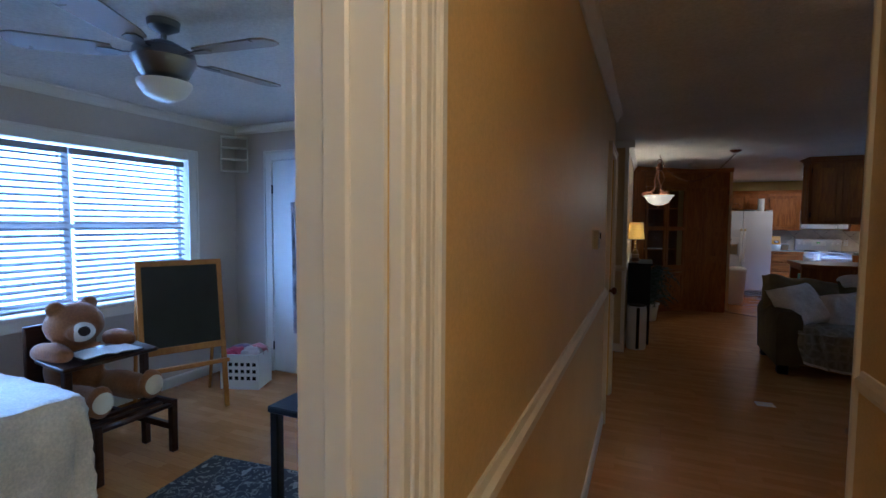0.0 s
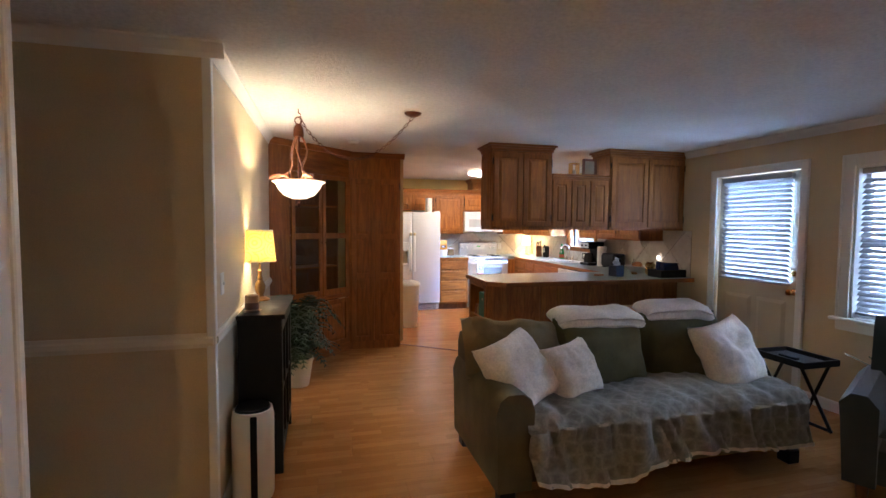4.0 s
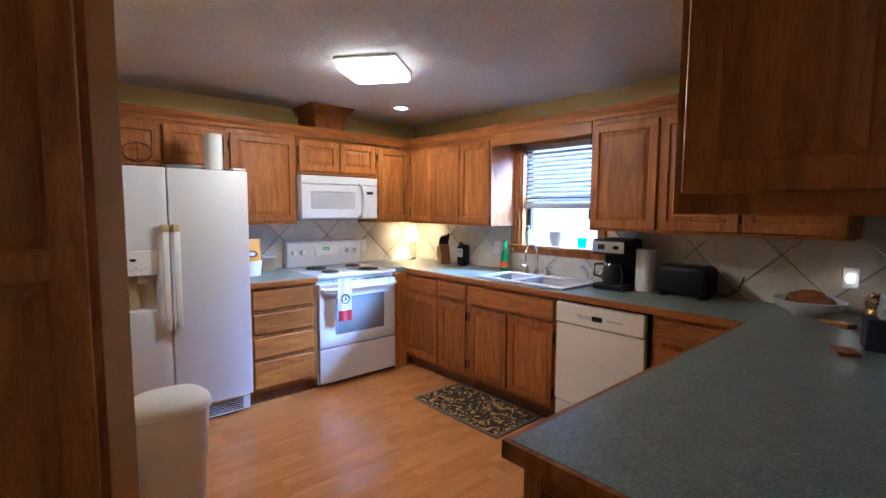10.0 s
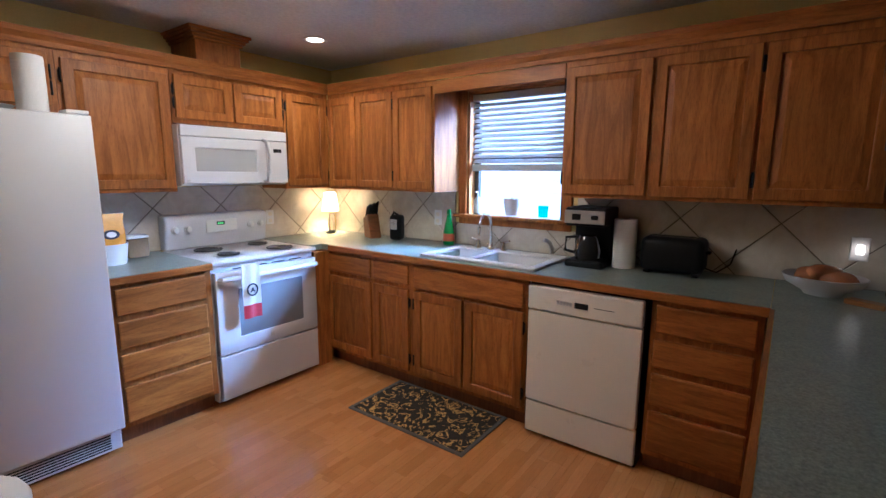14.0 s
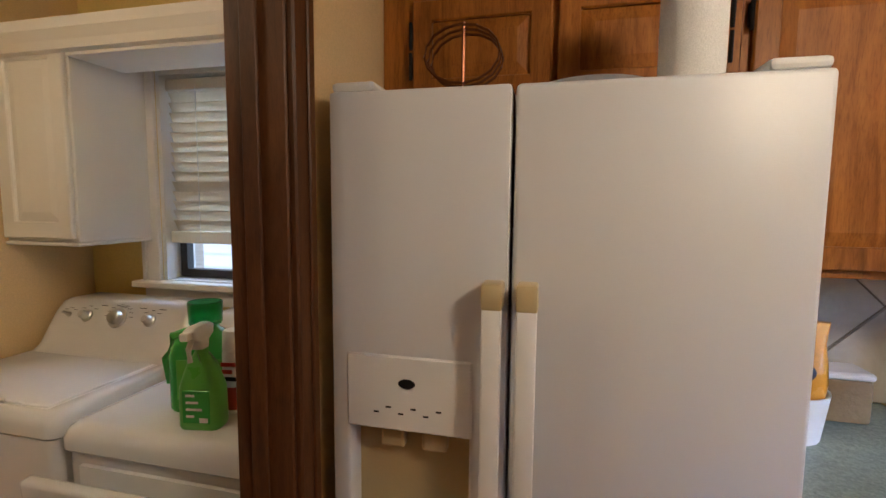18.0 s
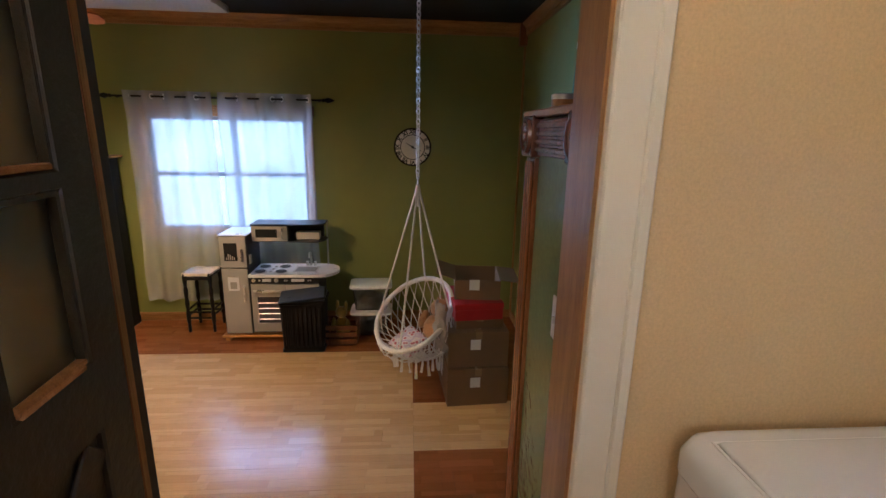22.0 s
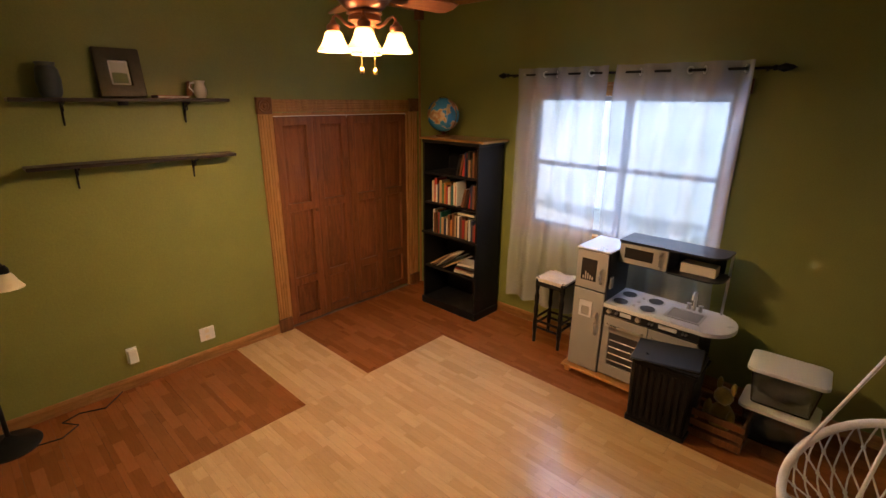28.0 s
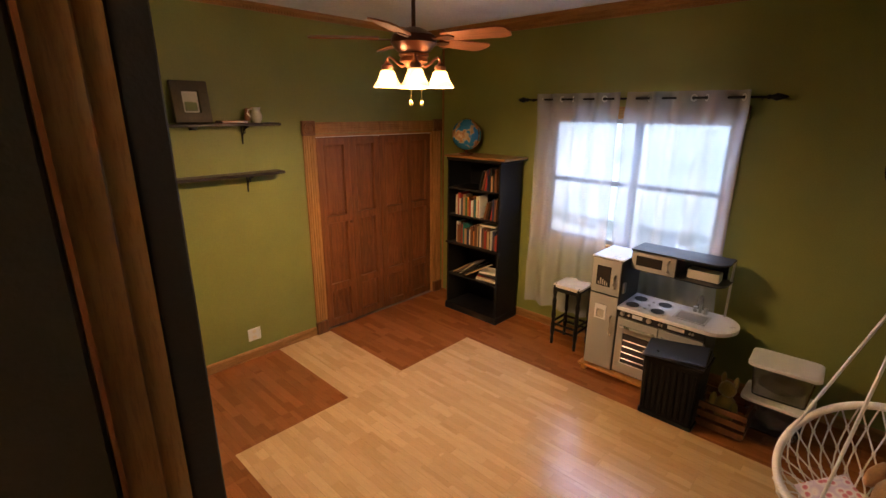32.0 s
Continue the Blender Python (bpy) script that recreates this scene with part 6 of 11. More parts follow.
part("body", box(0, 0.612, 0.0, 0.28, 0.0, ZC - 0.002), M_OAK, pantry)
part("crown", profile_run(bmesh.new(), [(0, 0), (0.02, 0), (0.045, 0.045), (0.045, 0.06), (0, 0.06)], (0.0, 0.0, ZC - 0.062), (0.66, 0.0, ZC - 0.062), (0, -1)), M_OAKX, pantry)
door_front(pantry, 0.02, 0.30, 0.10, 2.05, 0.06, split=(0.895, 1.365), hinge=None)
door_front(pantry, 0.305, 0.595, 0.10, 2.05, 0.06, split=(0.895, 1.365), hinge=1)

# ---- round pan hung on the kitchen side of the hanging cabinets ----
hp = thing("hanging_pan", "dark cast-iron pan hung from the cabinet back", "pan", 3.80, 8.07, 1.72, -6)
hpb = turned([(0, 0.008), (0.13, 0.008), (0.148, 0.022), (0.158, 0.045), (0.164, 0.046), (0.158, 0.02), (0.14, 0.0), (0, 0.0)], 44)
part("dish", hpb, paint("seasoned_iron", (0.15, 0.115, 0.09), 0.38, 0.5, 50.0, 0.35), hp, smooth=True).matrix_basis = pose(0, 0, 0, -90, 0, 0)
part("rim", tube(bmesh.new(), [(0.163 * math.cos(a * math.pi / 20), 0.045, 0.163 * math.sin(a * math.pi / 20)) for a in range(40)], 0.0045, 6, True), M_BLACKPAINT, hp, smooth=True)
part("pan_handle", box(-0.014, 0.014, 0.022, 0.034, 0.158, 0.30, 0.005, 2), M_BLACKPAINT, hp, smooth=True)
part("hook", tube(bmesh.new(), [(0, 0.028, 0.285), (0, 0.01, 0.30), (0, -0.024, 0.30)], 0.004, 6), M_STEEL, hp)
rb2 = thing("round_board", "small pale round board hung behind the pan", "board", 3.88, 8.066, 1.61, -4)
part("disc", turned([(0, 0.0), (0.105, 0.0), (0.11, 0.006), (0.105, 0.012), (0, 0.012)], 36), paint("pale_grey_board", (0.55, 0.50, 0.44), 0.5, 0.2, 40.0, 0.15), rb2, smooth=True).matrix_basis = pose(0, 0, 0, -90, 0, 0)

# ---- hall ----
M_DOORTAN = paint("tan_door_gloss", (0.60, 0.42, 0.20), 0.34, 0.03, 60.0, 0.04)
hd = thing("door_hall_closet", "flat tan gloss painted closet door, closed", "door", WX - 0.02, 3.56, 0)
tagged(hd, kind="structure")
part("leaf", box(-0.035, 0.0, 0.004, 0.556, 0.008, 1.966, 0.003), M_DOORTAN, hd)
pc_ = part("rosette", turned([(0, 0), (0.028, 0), (0.024, 0.008), (0.012, 0.012), (0.012, 0.03), (0, 0.03)], 16), M_BRONZE, hd, smooth=True)
pc_.matrix_basis = pose(0, 0.49, 0.90, 0, 90, 0)
pc_ = part("door_handle", turned([(0, 0.028), (0.012, 0.028), (0.03, 0.045), (0.031, 0.06), (0.018, 0.072), (0, 0.074)], 18), M_BRONZE, hd, "dark bronze door knob", True)
pc_.matrix_basis = pose(0, 0.49, 0.90, 0, 90, 0)
M_AGED = paint("yellowed_cream_plastic", (0.62, 0.54, 0.36), 0.4, 0.06, 120.0, 0.06)
th = thing("thermostat", "yellowed beige wall thermostat with small dark display", "thermostat", WX, 2.63, 1.365, 90)
part("base", box(-0.060, 0.060, -0.006, 0.0, -0.055, 0.055, 0.003), M_AGED, th)
part("case", box(-0.056, 0.056, -0.032, -0.006, -0.051, 0.051, 0.006, 2), M_AGED, th)
part("display", box(0.005, 0.042, -0.0335, -0.031, 0.012, 0.030), M_GREYGLASS, th)
part("display_bezel", lattice(bmesh.new(), [-0.004, 0.004, 0.043, 0.051], [0.005, 0.011, 0.031, 0.038], lambda i, j: not (i == 1 and j == 1), -0.0345, -0.0315, lambda u, v, w: (u, w, v)), M_BLACK, th)
for k in range(4):
    part("vent_slot", box(-0.046, -0.012, -0.0325, -0.0315, -0.040 + 0.012 * k, -0.036 + 0.012 * k), M_BLACK, th)
outlet("light_switch", "x", 1, HX - 0.0005, 1.63, 1.18, "white double light switch on the hall wall", 0.115, 0.115, 2).matrix_world = pose(HX, 1.63, 1.18, 0, 0, -90)
outlet("light_switch", "x", 1, DX, 5.80, 1.20, "cream light switch on the dining wall", 0.07, 0.115, 1)
struct("hall_corner_trim", soften(lattice(bmesh.new(), [HX - 0.015, HX + T + 0.015], [0, ZC - 0.09], lambda i, j: True, HY, HY + 0.018, lambda u, v, w: (u, w, v)), 0.003), M_CREAM, "cream painted trim on the hall corner")
fp = thing("floor_outlet", "white outlet cover plate set in the floor", "outlet", 0.92, 4.43, 0.0, 5)
part("plate", box(-0.065, 0.065, -0.045, 0.045, 0.0005, 0.006, 0.002), M_PLASTIC, fp)
for dx in (-0.03, 0.03):
    part("cover", box(dx - 0.02, dx + 0.02, -0.022, 0.022, 0.006, 0.009, 0.002), M_CREAM, fp)
hl_ = thing("hall_ceiling_light", "round frosted hall ceiling light, lit", "ceiling light", 0.19, -0.15, ZC)
part("base", turned([(0, -0.001), (0.14, -0.001), (0.14, -0.02), (0, -0.02)], 24), M_BRASS, hl_, smooth=True)
part("globe", turned([(0.13, -0.02), (0.13, -0.05), (0.09, -0.1), (0, -0.12)], 24), glow("hall_globe", (1.0, 0.74, 0.40), 4.0), hl_, smooth=True)
lamp("hall_light", "POINT", 16, (1.0, 0.69, 0.33), pose(0.19, -0.15, ZC - 0.29), 0.11)

# ---- table lamp at the end of the hall, with its table ----
et = thing("end_table", "small dark wooden end table beside the hall corner", "table", 0.99, 2.15, 0)
part("top", box(-0.22, 0.22, -0.22, 0.22, 0.60, 0.63, 0.006), M_DARKWOODX, et)
for sx in (-1, 1):
    for sy in (-1, 1):
        part("leg", box(sx * 0.19 - 0.02, sx * 0.19 + 0.02, sy * 0.19 - 0.02, sy * 0.19 + 0.02, 0, 0.60, 0.004), M_DARKWOOD, et)
part("shelf", box(-0.17, 0.17, -0.17, 0.17, 0.2, 0.22, 0.003), M_DARKWOODX, et)


def table_lamp(name, label, x, y, z, base_prof, shade, mat, shade_mat, ribs=0):
    t = thing(name, label, "lamp", x, y, z)
    part("base", turned(base_prof, 28), mat, t, smooth=True)
    part("shade", turned(list(shade) + [(r - 0.003, zz) for r, zz in reversed(shade)], 36), shade_mat, t, smooth=True)
    for (r, zz) in (shade[0], shade[-1]):
        part("shade_trim", tube(bmesh.new(), [(r * math.cos(a * math.pi / 16), r * math.sin(a * math.pi / 16), zz) for a in range(32)], 0.0035, 6, True), M_CREAM, t, smooth=True)
    for k in range(ribs):
        a = 2 * math.pi * k / ribs
        part("shade_rib", tube(bmesh.new(), [((r + 0.001) * math.cos(a), (r + 0.001) * math.sin(a), zz) for r, zz in shade], 0.003, 5), M_CREAM, t)
    return t


LAMP_PROF = [(0, 0), (0.085, 0), (0.087, 0.012), (0.06, 0.03), (0.035, 0.04), (0.03, 0.06), (0.045, 0.10), (0.05, 0.15), (0.035, 0.20), (0.02, 0.22), (0.028, 0.235), (0.018, 0.25), (0.016, 0.30), (0.026, 0.315), (0.012, 0.33), (0.008, 0.42), (0, 0.42)]
table_lamp("table_lamp", "lit table lamp with ribbed cream bell shade", 0.868, 2.095, 0.63, [(r, z * 1.34) for r, z in LAMP_PROF], ((0.17, 0.56), (0.125, 0.61), (0.092, 0.67), (0.068, 0.745), (0.06, 0.80)), M_BRONZE, sheer("cream_shade_cloth", (0.84, 0.76, 0.60), 0.0, 0.45), 8)
lamp("end_table_bulb", "POINT", 7, (1.0, 0.72, 0.36), pose(0.868, 2.095, 1.255), 0.03)

# ---- dining side ----
bc = thing("sideboard", "black painted narrow sideboard along the dining wall", "sideboard", DX + 0.02, 6.065, 0)
bc.scale = (0.96, 0.66, 1.135)
part("top", box(0.0, 0.285, -0.02, 1.14, 0.835, 0.86, 0.004), M_BLACKPAINT, bc)
part("end_panel", box(0.005, 0.265, 0.0, 0.03, 0.0, 0.834, 0.003), M_BLACKPAINT, bc)
part("end_panel", box(0.005, 0.265, 1.09, 1.12, 0.0, 0.834, 0.003), M_BLACKPAINT, bc)
part("back", box(0.002, 0.014, 0.031, 1.089, 0.05, 0.834), M_BLACKPAINT, bc)
for z in (0.08, 0.42):
    part("shelf", box(0.015, 0.26, 0.031, 1.089, z, z + 0.022, 0.002), M_BLACKPAINT, bc)
for y0, y1 in ((0.035, 0.385), (0.735, 1.085)):
    part("door", soften(lattice(bmesh.new(), [y0, y0 + 0.05, y1 - 0.05, y1], [0.10, 0.16, 0.76, 0.82], lambda i, j: not (i == 1 and j == 1), 0.245, 0.266, lambda u, v, w: (w, u, v)), 0.003), M_BLACKPAINT, bc)
    part("door_glass", box(0.252, 0.256, y0 + 0.045, y1 - 0.045, 0.155, 0.765), M_DARKGLASS, bc)
part("rail", box(0.245, 0.266, 0.39, 0.73, 0.76, 0.83, 0.003), M_BLACKPAINT, bc)


def shade_print(name):
    m = sheer(name, (0.90, 0.80, 0.42), 0.0, 0.6)
    n, l = m.node_tree.nodes, m.node_tree.links
    v = coords(n, l, "Object", (9, 9, 9))
    t = n.new("ShaderNodeTexVoronoi")
    t.inputs["Scale"].default_value = 1.0
    l.new(v, t.inputs["Vector"])
    w = n.new("ShaderNodeMath")
    w.operation, w.inputs[1].default_value = "SINE", 0.0
    mu = n.new("ShaderNodeMath")
    mu.operation, mu.inputs[1].default_value = "MULTIPLY", 34.0
    l.new(t.outputs["Distance"], mu.inputs[0])
    l.new(mu.outputs[0], w.inputs[0])
    c = ramp(n, l, w.outputs[0], [(0.35, (0.86, 0.76, 0.44)), (0.75, (0.82, 0.66, 0.26))])
    for node in n:
        if node.type in ("BSDF_DIFFUSE", "BSDF_TRANSLUCENT"):
            l.new(c, node.inputs["Color"])
    return m


tl = table_lamp("table_lamp", "lit brass table lamp with yellow medallion shade", -0.125, 6.63, 0.977, [(r * 0.75, z * 0.66) for r, z in LAMP_PROF], ((0.108, 0.275), (0.088, 0.49)), metal("dark_brass", (0.28, 0.16, 0.06), 0.3), shade_print("yellow_medallion_shade"))
pc_ = part("bulb", turned([(0, 0.31), (0.025, 0.34), (0.03, 0.37), (0.015, 0.41), (0, 0.415)], 12), glow("lamp_bulb", (1.0, 0.75, 0.4), 20.0), tl, smooth=True)
pc_.visible_shadow = False
lamp("table_lamp_light", "POINT", 9.0, (1.0, 0.80, 0.46), pose(-0.125, 6.63, 0.977 + 0.37), 0.03)
ca = thing("candle", "brown two-tone pillar candle on a saucer", "candle", -0.115, 6.17, 0.977)
part("wax", turned([(0, 0.012), (0.04, 0.012), (0.041, 0.10), (0.034, 0.104), (0, 0.098)], 22), paint("tan_wax", (0.36, 0.20, 0.11), 0.5, 0.1, 20, 0.3), ca, smooth=True)
part("band", turned([(0.0415, 0.02), (0.0415, 0.06)], 22), paint("dark_wax", (0.10, 0.035, 0.02), 0.5), ca)
part("saucer", turned([(0, 0), (0.04, 0), (0.055, 0.01), (0.05, 0.012), (0, 0.011)], 22), M_BRONZE, ca, smooth=True)
ap = thing("air_purifier", "white oval air purifier with black front strip", "air purifier", -0.075, 5.86, 0)
part("body", loft(bmesh.new(), [[(x, y, z) for x, y in rrect(w, d, min(w, d) * 0.9, 7)] for w, d, z in ((0.10, 0.10, 0), (0.108, 0.108, 0.02), (0.11, 0.11, 0.45), (0.10, 0.10, 0.50))]), M_PLASTIC, ap, smooth=True)
part("top_grille", loft(bmesh.new(), [[(x, y, z) for x, y in rrect(w, w, w * 0.9, 7)] for w, z in ((0.092, 0.50), (0.085, 0.512), (0.05, 0.505))]), M_BLACK, ap, smooth=True)
part("front_strip", box(0.0, 0.034, -0.116, -0.106, 0.012, 0.49, 0.003), M_BLACK, ap)

# potted fern
fern = thing("potted_fern", "bushy dark green fern in a white pot", "plant", 0.08, 7.66, 0)
part("pot", turned([(0, 0), (0.085, 0), (0.09, 0.01), (0.125, 0.24), (0.135, 0.245), (0.135, 0.265), (0.122, 0.265), (0.11, 0.22), (0, 0.22)], 26), M_CREAM, fern, smooth=True)
part("soil", turned([(0, 0.235), (0.117, 0.232)], 20), paint("potting_soil", (0.03, 0.02, 0.013), 0.95, 0.8, 50), fern)
rng = random.Random(4)
fm, M_FERN = bmesh.new(), paint("fern_green", (0.012, 0.034, 0.013), 0.5, 0.3, 40, 0.5)
for k in range(150):
    a, reach, lift = rng.uniform(0, 6.283), rng.uniform(0.18, 0.44), rng.uniform(0.15, 0.64)
    pts = []
    for i in range(11):
        f = i / 10
        pts.append(Vector((math.cos(a) * reach * f ** 1.2, math.sin(a) * reach * f ** 1.2, 0.24 + lift * math.sin(f * 2.1) * (1.0 if lift > 0.3 else 0.8) - 0.10 * f * f)))
    for i in range(1, 11):
        d = (pts[i] - pts[i - 1]).normalized()
        s = d.cross(Vector((0, 0, 1))).normalized()
        ln = 0.062 * math.sin(math.pi * (0.15 + 0.8 * i / 11)) * rng.uniform(0.8, 1.2)
        for sg in (-1, 1):
            tip = pts[i] + s * sg * ln + d * ln * 0.5 + Vector((0, 0, -0.012))
            w = d * 0.011
            v = [fm.verts.new(p) for p in (pts[i] - w, pts[i] + w, tip + w * 0.4, tip - w * 0.4)]
            fm.faces.new(v)
    tube(fm, pts[::2], 0.0022, 4)
part("fronds", fm, M_FERN, fern)

# pendant on its swagged chain
pend = thing("pendant_light", "bronze bowl pendant hung from a swagged chain", "pendant light", 0.135, 6.78, 1.695, -7)
M_ALAB = glow("alabaster_glass", (1.0, 0.80, 0.50), 0.9, (0.85, 0.80, 0.70))
part("bowl", turned([(0, 0), (0.05, 0.004), (0.11, 0.03), (0.145, 0.07), (0.162, 0.105), (0.182, 0.122), (0.192, 0.126), (0.182, 0.131), (0.155, 0.112), (0.135, 0.078), (0.10, 0.04), (0, 0.016)], 40), M_ALAB, pend, smooth=True)
part("finial", turned([(0, -0.06), (0.008, -0.05), (0.014, -0.03), (0.006, -0.018), (0.012, -0.008), (0.01, 0.002), (0, 0.002)], 14), M_BRONZE, pend, smooth=True)
for az in (187, 307, 67):
    for side in (-1, 1):
        pts = [(0.016, 0.47, 0.7), (0.045, 0.42, 0.8), (0.064, 0.36, 0.75), (0.062, 0.31, 0.5), (0.046, 0.25, 0.1), (0.06, 0.205, -0.1), (0.11, 0.172, -0.14), (0.165, 0.15, -0.1), (0.208, 0.146, 0.0), (0.185, 0.166, 0.08), (0.14, 0.176, 0.14), (0.09, 0.165, 0.2), (0.055, 0.13, 0.3)]
        part("strap", tube(bmesh.new(), [(r * math.cos(radians(az) + side * w), r * math.sin(radians(az) + side * w), z + 0.002 * side) for r, z, w in pts], 0.0055, 7), M_COPPER, pend, smooth=True)
part("stem", tube(bmesh.new(), [(0, 0, 0.02), (0, 0, 0.48)], 0.008, 8), M_BRONZE, pend, smooth=True)
part("cap", turned([(0, 0.455), (0.035, 0.455), (0.038, 0.475), (0.034, 0.52), (0.02, 0.545), (0, 0.55)], 20), M_BRONZE, pend, smooth=True)
part("loop", tube(bmesh.new(), [(0.026 * math.cos(a * 0.4), 0, 0.574 + 0.026 * math.sin(a * 0.4)) for a in range(16)], 0.005, 6, True), M_BRONZE, pend, smooth=True)
part("hook", tube(bmesh.new(), [(0, 0, 0.659), (0, 0, 0.63), (0.015, 0, 0.62), (0.018, 0, 0.605), (0, 0, 0.597)], 0.004, 6), M_BRONZE, pend, smooth=True)
part("canopy", turned([(0, 0.66 - 0.03), (0.03, 0.66 - 0.028), (0.06, 0.66 - 0.012), (0.065, 0.659), (0, 0.659)], 24, (0.84, 0.0)), M_BRONZE, pend, smooth=True)


def link_mesh(length=0.036, width=0.017, r=0.0028):
    pts = [(width / 2 * math.cos(a), 0, (length / 2 - width / 2) * (1 if math.sin(a) >= 0 else -1) + width / 2 * math.sin(a)) for a in [2 * math.pi * (i + 0.5) / 12 for i in range(12)]]
    return tube(bmesh.new(), pts, r, 5, True)


link = mesh_of(link_mesh(), "chain_link", M_BRONZE, True)
n_ = 40
cat_ = [Vector((0.84 * f, 0, 0.60 + 0.03 * f - 0.31 * (1 - (2 * f - 1) ** 2) * (1 + 0.25 * (0.5 - f)))) for f in [i / n_ for i in range(n_ + 1)]]
for i in range(n_):
    d = cat_[i + 1] - cat_[i]
    ob = new("chain_link", link)
    ob.parent = pend
    ob.matrix_basis = Matrix.Translation((cat_[i] + cat_[i + 1]) / 2) @ d.to_track_quat("Z", "Y").to_matrix().to_4x4() @ pose(0, 0, 0, 0, 0, 90 * (i % 2)) @ Matrix.Diagonal((1, 1, d.length / 0.029, 1))
lamp("pendant_bulb", "POINT", 25, (1.0, 0.74, 0.42), pose(0.135, 6.78, 1.735), 0.02)
sd = thing("smoke_detector", "small white ceiling smoke detector", "smoke detector", 0.61, 8.06, ZC)
part("base", turned([(0, -0.001), (0.06, -0.001), (0.058, -0.012), (0, -0.012)], 24), M_WHITE, sd, smooth=True)
part("cover", turned([(0.05, -0.012), (0.046, -0.028), (0.02, -0.036), (0, -0.036)], 24), M_WHITE, sd, smooth=True)

# ---- entry door with half glass and blind ----
ed = thing("door_entry", "cream painted entry door with glazed upper half", "door", EX + 0.03, 6.36, 0)
tagged(ed, kind="structure")
M_DOORCREAM = paint("aged_cream_door_paint", (0.56, 0.50, 0.38), 0.4, 0.1, 50, 0.08)
part("leaf", soften(lattice(bmesh.new(), [0.006, 0.10, 0.80, 0.894], [0.01, 1.02, 1.94, 2.024], lambda i, j: not (i == 1 and j == 1), 0.0, 0.042, lambda u, v, w: (w, u, v)), 0.004), M_DOORCREAM, ed)
for y0, y1 in ((0.12, 0.42), (0.48, 0.78)):
    pmx = bmesh.new()
    raised_panel(pmx, y0, y1, 0.16, 0.84, 0.0)
    bmesh.ops.rotate(pmx, matrix=Matrix.Rotation(radians(-90), 3, "Z"), verts=pmx.verts)
    bmesh.ops.translate(pmx, vec=(-0.001, 0.90, 0), verts=pmx.verts)
    part("panel", pmx, M_DOORCREAM, ed)
pn = part("pane", box(0.018, 0.022, 0.098, 0.802, 1.018, 1.942), M_GLASS, ed)
pn.visible_shadow = False
pc_ = part("door_handle", turned([(0, 0), (0.03, 0), (0.025, 0.01), (0.012, 0.015), (0.012, 0.035), (0.028, 0.048), (0.028, 0.062), (0, 0.07)], 18), M_BRASS, ed, "brass door knob", True)
pc_.matrix_basis = pose(0.0, 0.055, 0.93, 0, -90, 0)
pc_ = part("deadbolt", turned([(0, 0), (0.028, 0), (0.025, 0.012), (0, 0.014)], 18), M_BRASS, ed, "", True)
pc_.matrix_basis = pose(0.0, 0.055, 1.10, 0, -90, 0)
struct("door_sill_entry", box(EX - 0.02, EX + 0.16, 6.36, 7.26, 0.0, 0.02, 0.004), M_DARKWOODX, "dark wooden door sill")
blind("window_blind", "x", EX - 0.01, -1, 6.43, 7.17, 0.985, 2.0, 0.045, 0.052, -46, M_BLIND, "white slatted blind on the entry door")
dm = thing("door_mat", "pale green tiled-look mat inside the entry door", "mat", 3.86, 6.95, 0)
part("mat", box(-0.42, 0.42, -0.30, 0.30, 0.001, 0.008, 0.002), fabric("sage_mat", (0.30, 0.29, 0.20)), dm)

# ---- sofa ----
M_SOFA = fabric("olive_grey_upholstery", (0.118, 0.094, 0.050), 0.9, 180.0, 0.25, 0.04)
M_SOFAC = fabric("moss_green_cushion", (0.108, 0.096, 0.036), 0.9, 180.0, 0.25, 0.04)
M_SLOUCH = fabric("faded_taupe_cushion", (0.20, 0.145, 0.065), 0.9, 180.0, 0.25, 0.04)
M_FLUFF = fabric("white_plush", (0.80, 0.73, 0.65), 1.0, 75.0, 0.16, 0.4)


def quilted(name, colour, line):
    """Plush throw with a pale diamond stitch pattern."""
    m, n, l, b = material(name)
    v = coords(n, l, "Object", (1, 1, 1), (0, 0, radians(45)))
    w = noise_tex(n, l, v, 4.0, 2.0)
    ad = n.new("ShaderNodeVectorMath")
    ad.operation = "MULTIPLY_ADD"
    ad.inputs[1].default_value = (0.02, 0.02, 0.02)
    l.new(w, ad.inputs[0])
    l.new(v, ad.inputs[2])
    ch = n.new("ShaderNodeTexVoronoi")
    ch.feature = "DISTANCE_TO_EDGE"
    ch.inputs["Scale"].default_value, ch.inputs["Randomness"].default_value = 13.0, 0.35
    l.new(ad.outputs["Vector"], ch.inputs["Vector"])
    c = ramp(n, l, ch.outputs["Distance"], [(0.05, line), (0.16, colour), (0.38, tint(colour, 0.8))])
    fine = noise_tex(n, l, v, 70.0, 4.0, 0.7)
    l.new(mix(n, l, c, ramp(n, l, fine, [(0.3, (0.6, 0.6, 0.6)), (0.7, (1.2, 1.2, 1.2))]), 0.7, "MULTIPLY"), b.inputs["Base Color"])
    b.inputs["Roughness"].default_value = 0.95
    b.inputs["Sheen Weight"].default_value = 0.3
    bump(n, l, b, fine, 0.6, 0.008)
    return m


M_THROW = quilted("grey_green_throw", (0.25, 0.245, 0.20), (0.31, 0.305, 0.25))


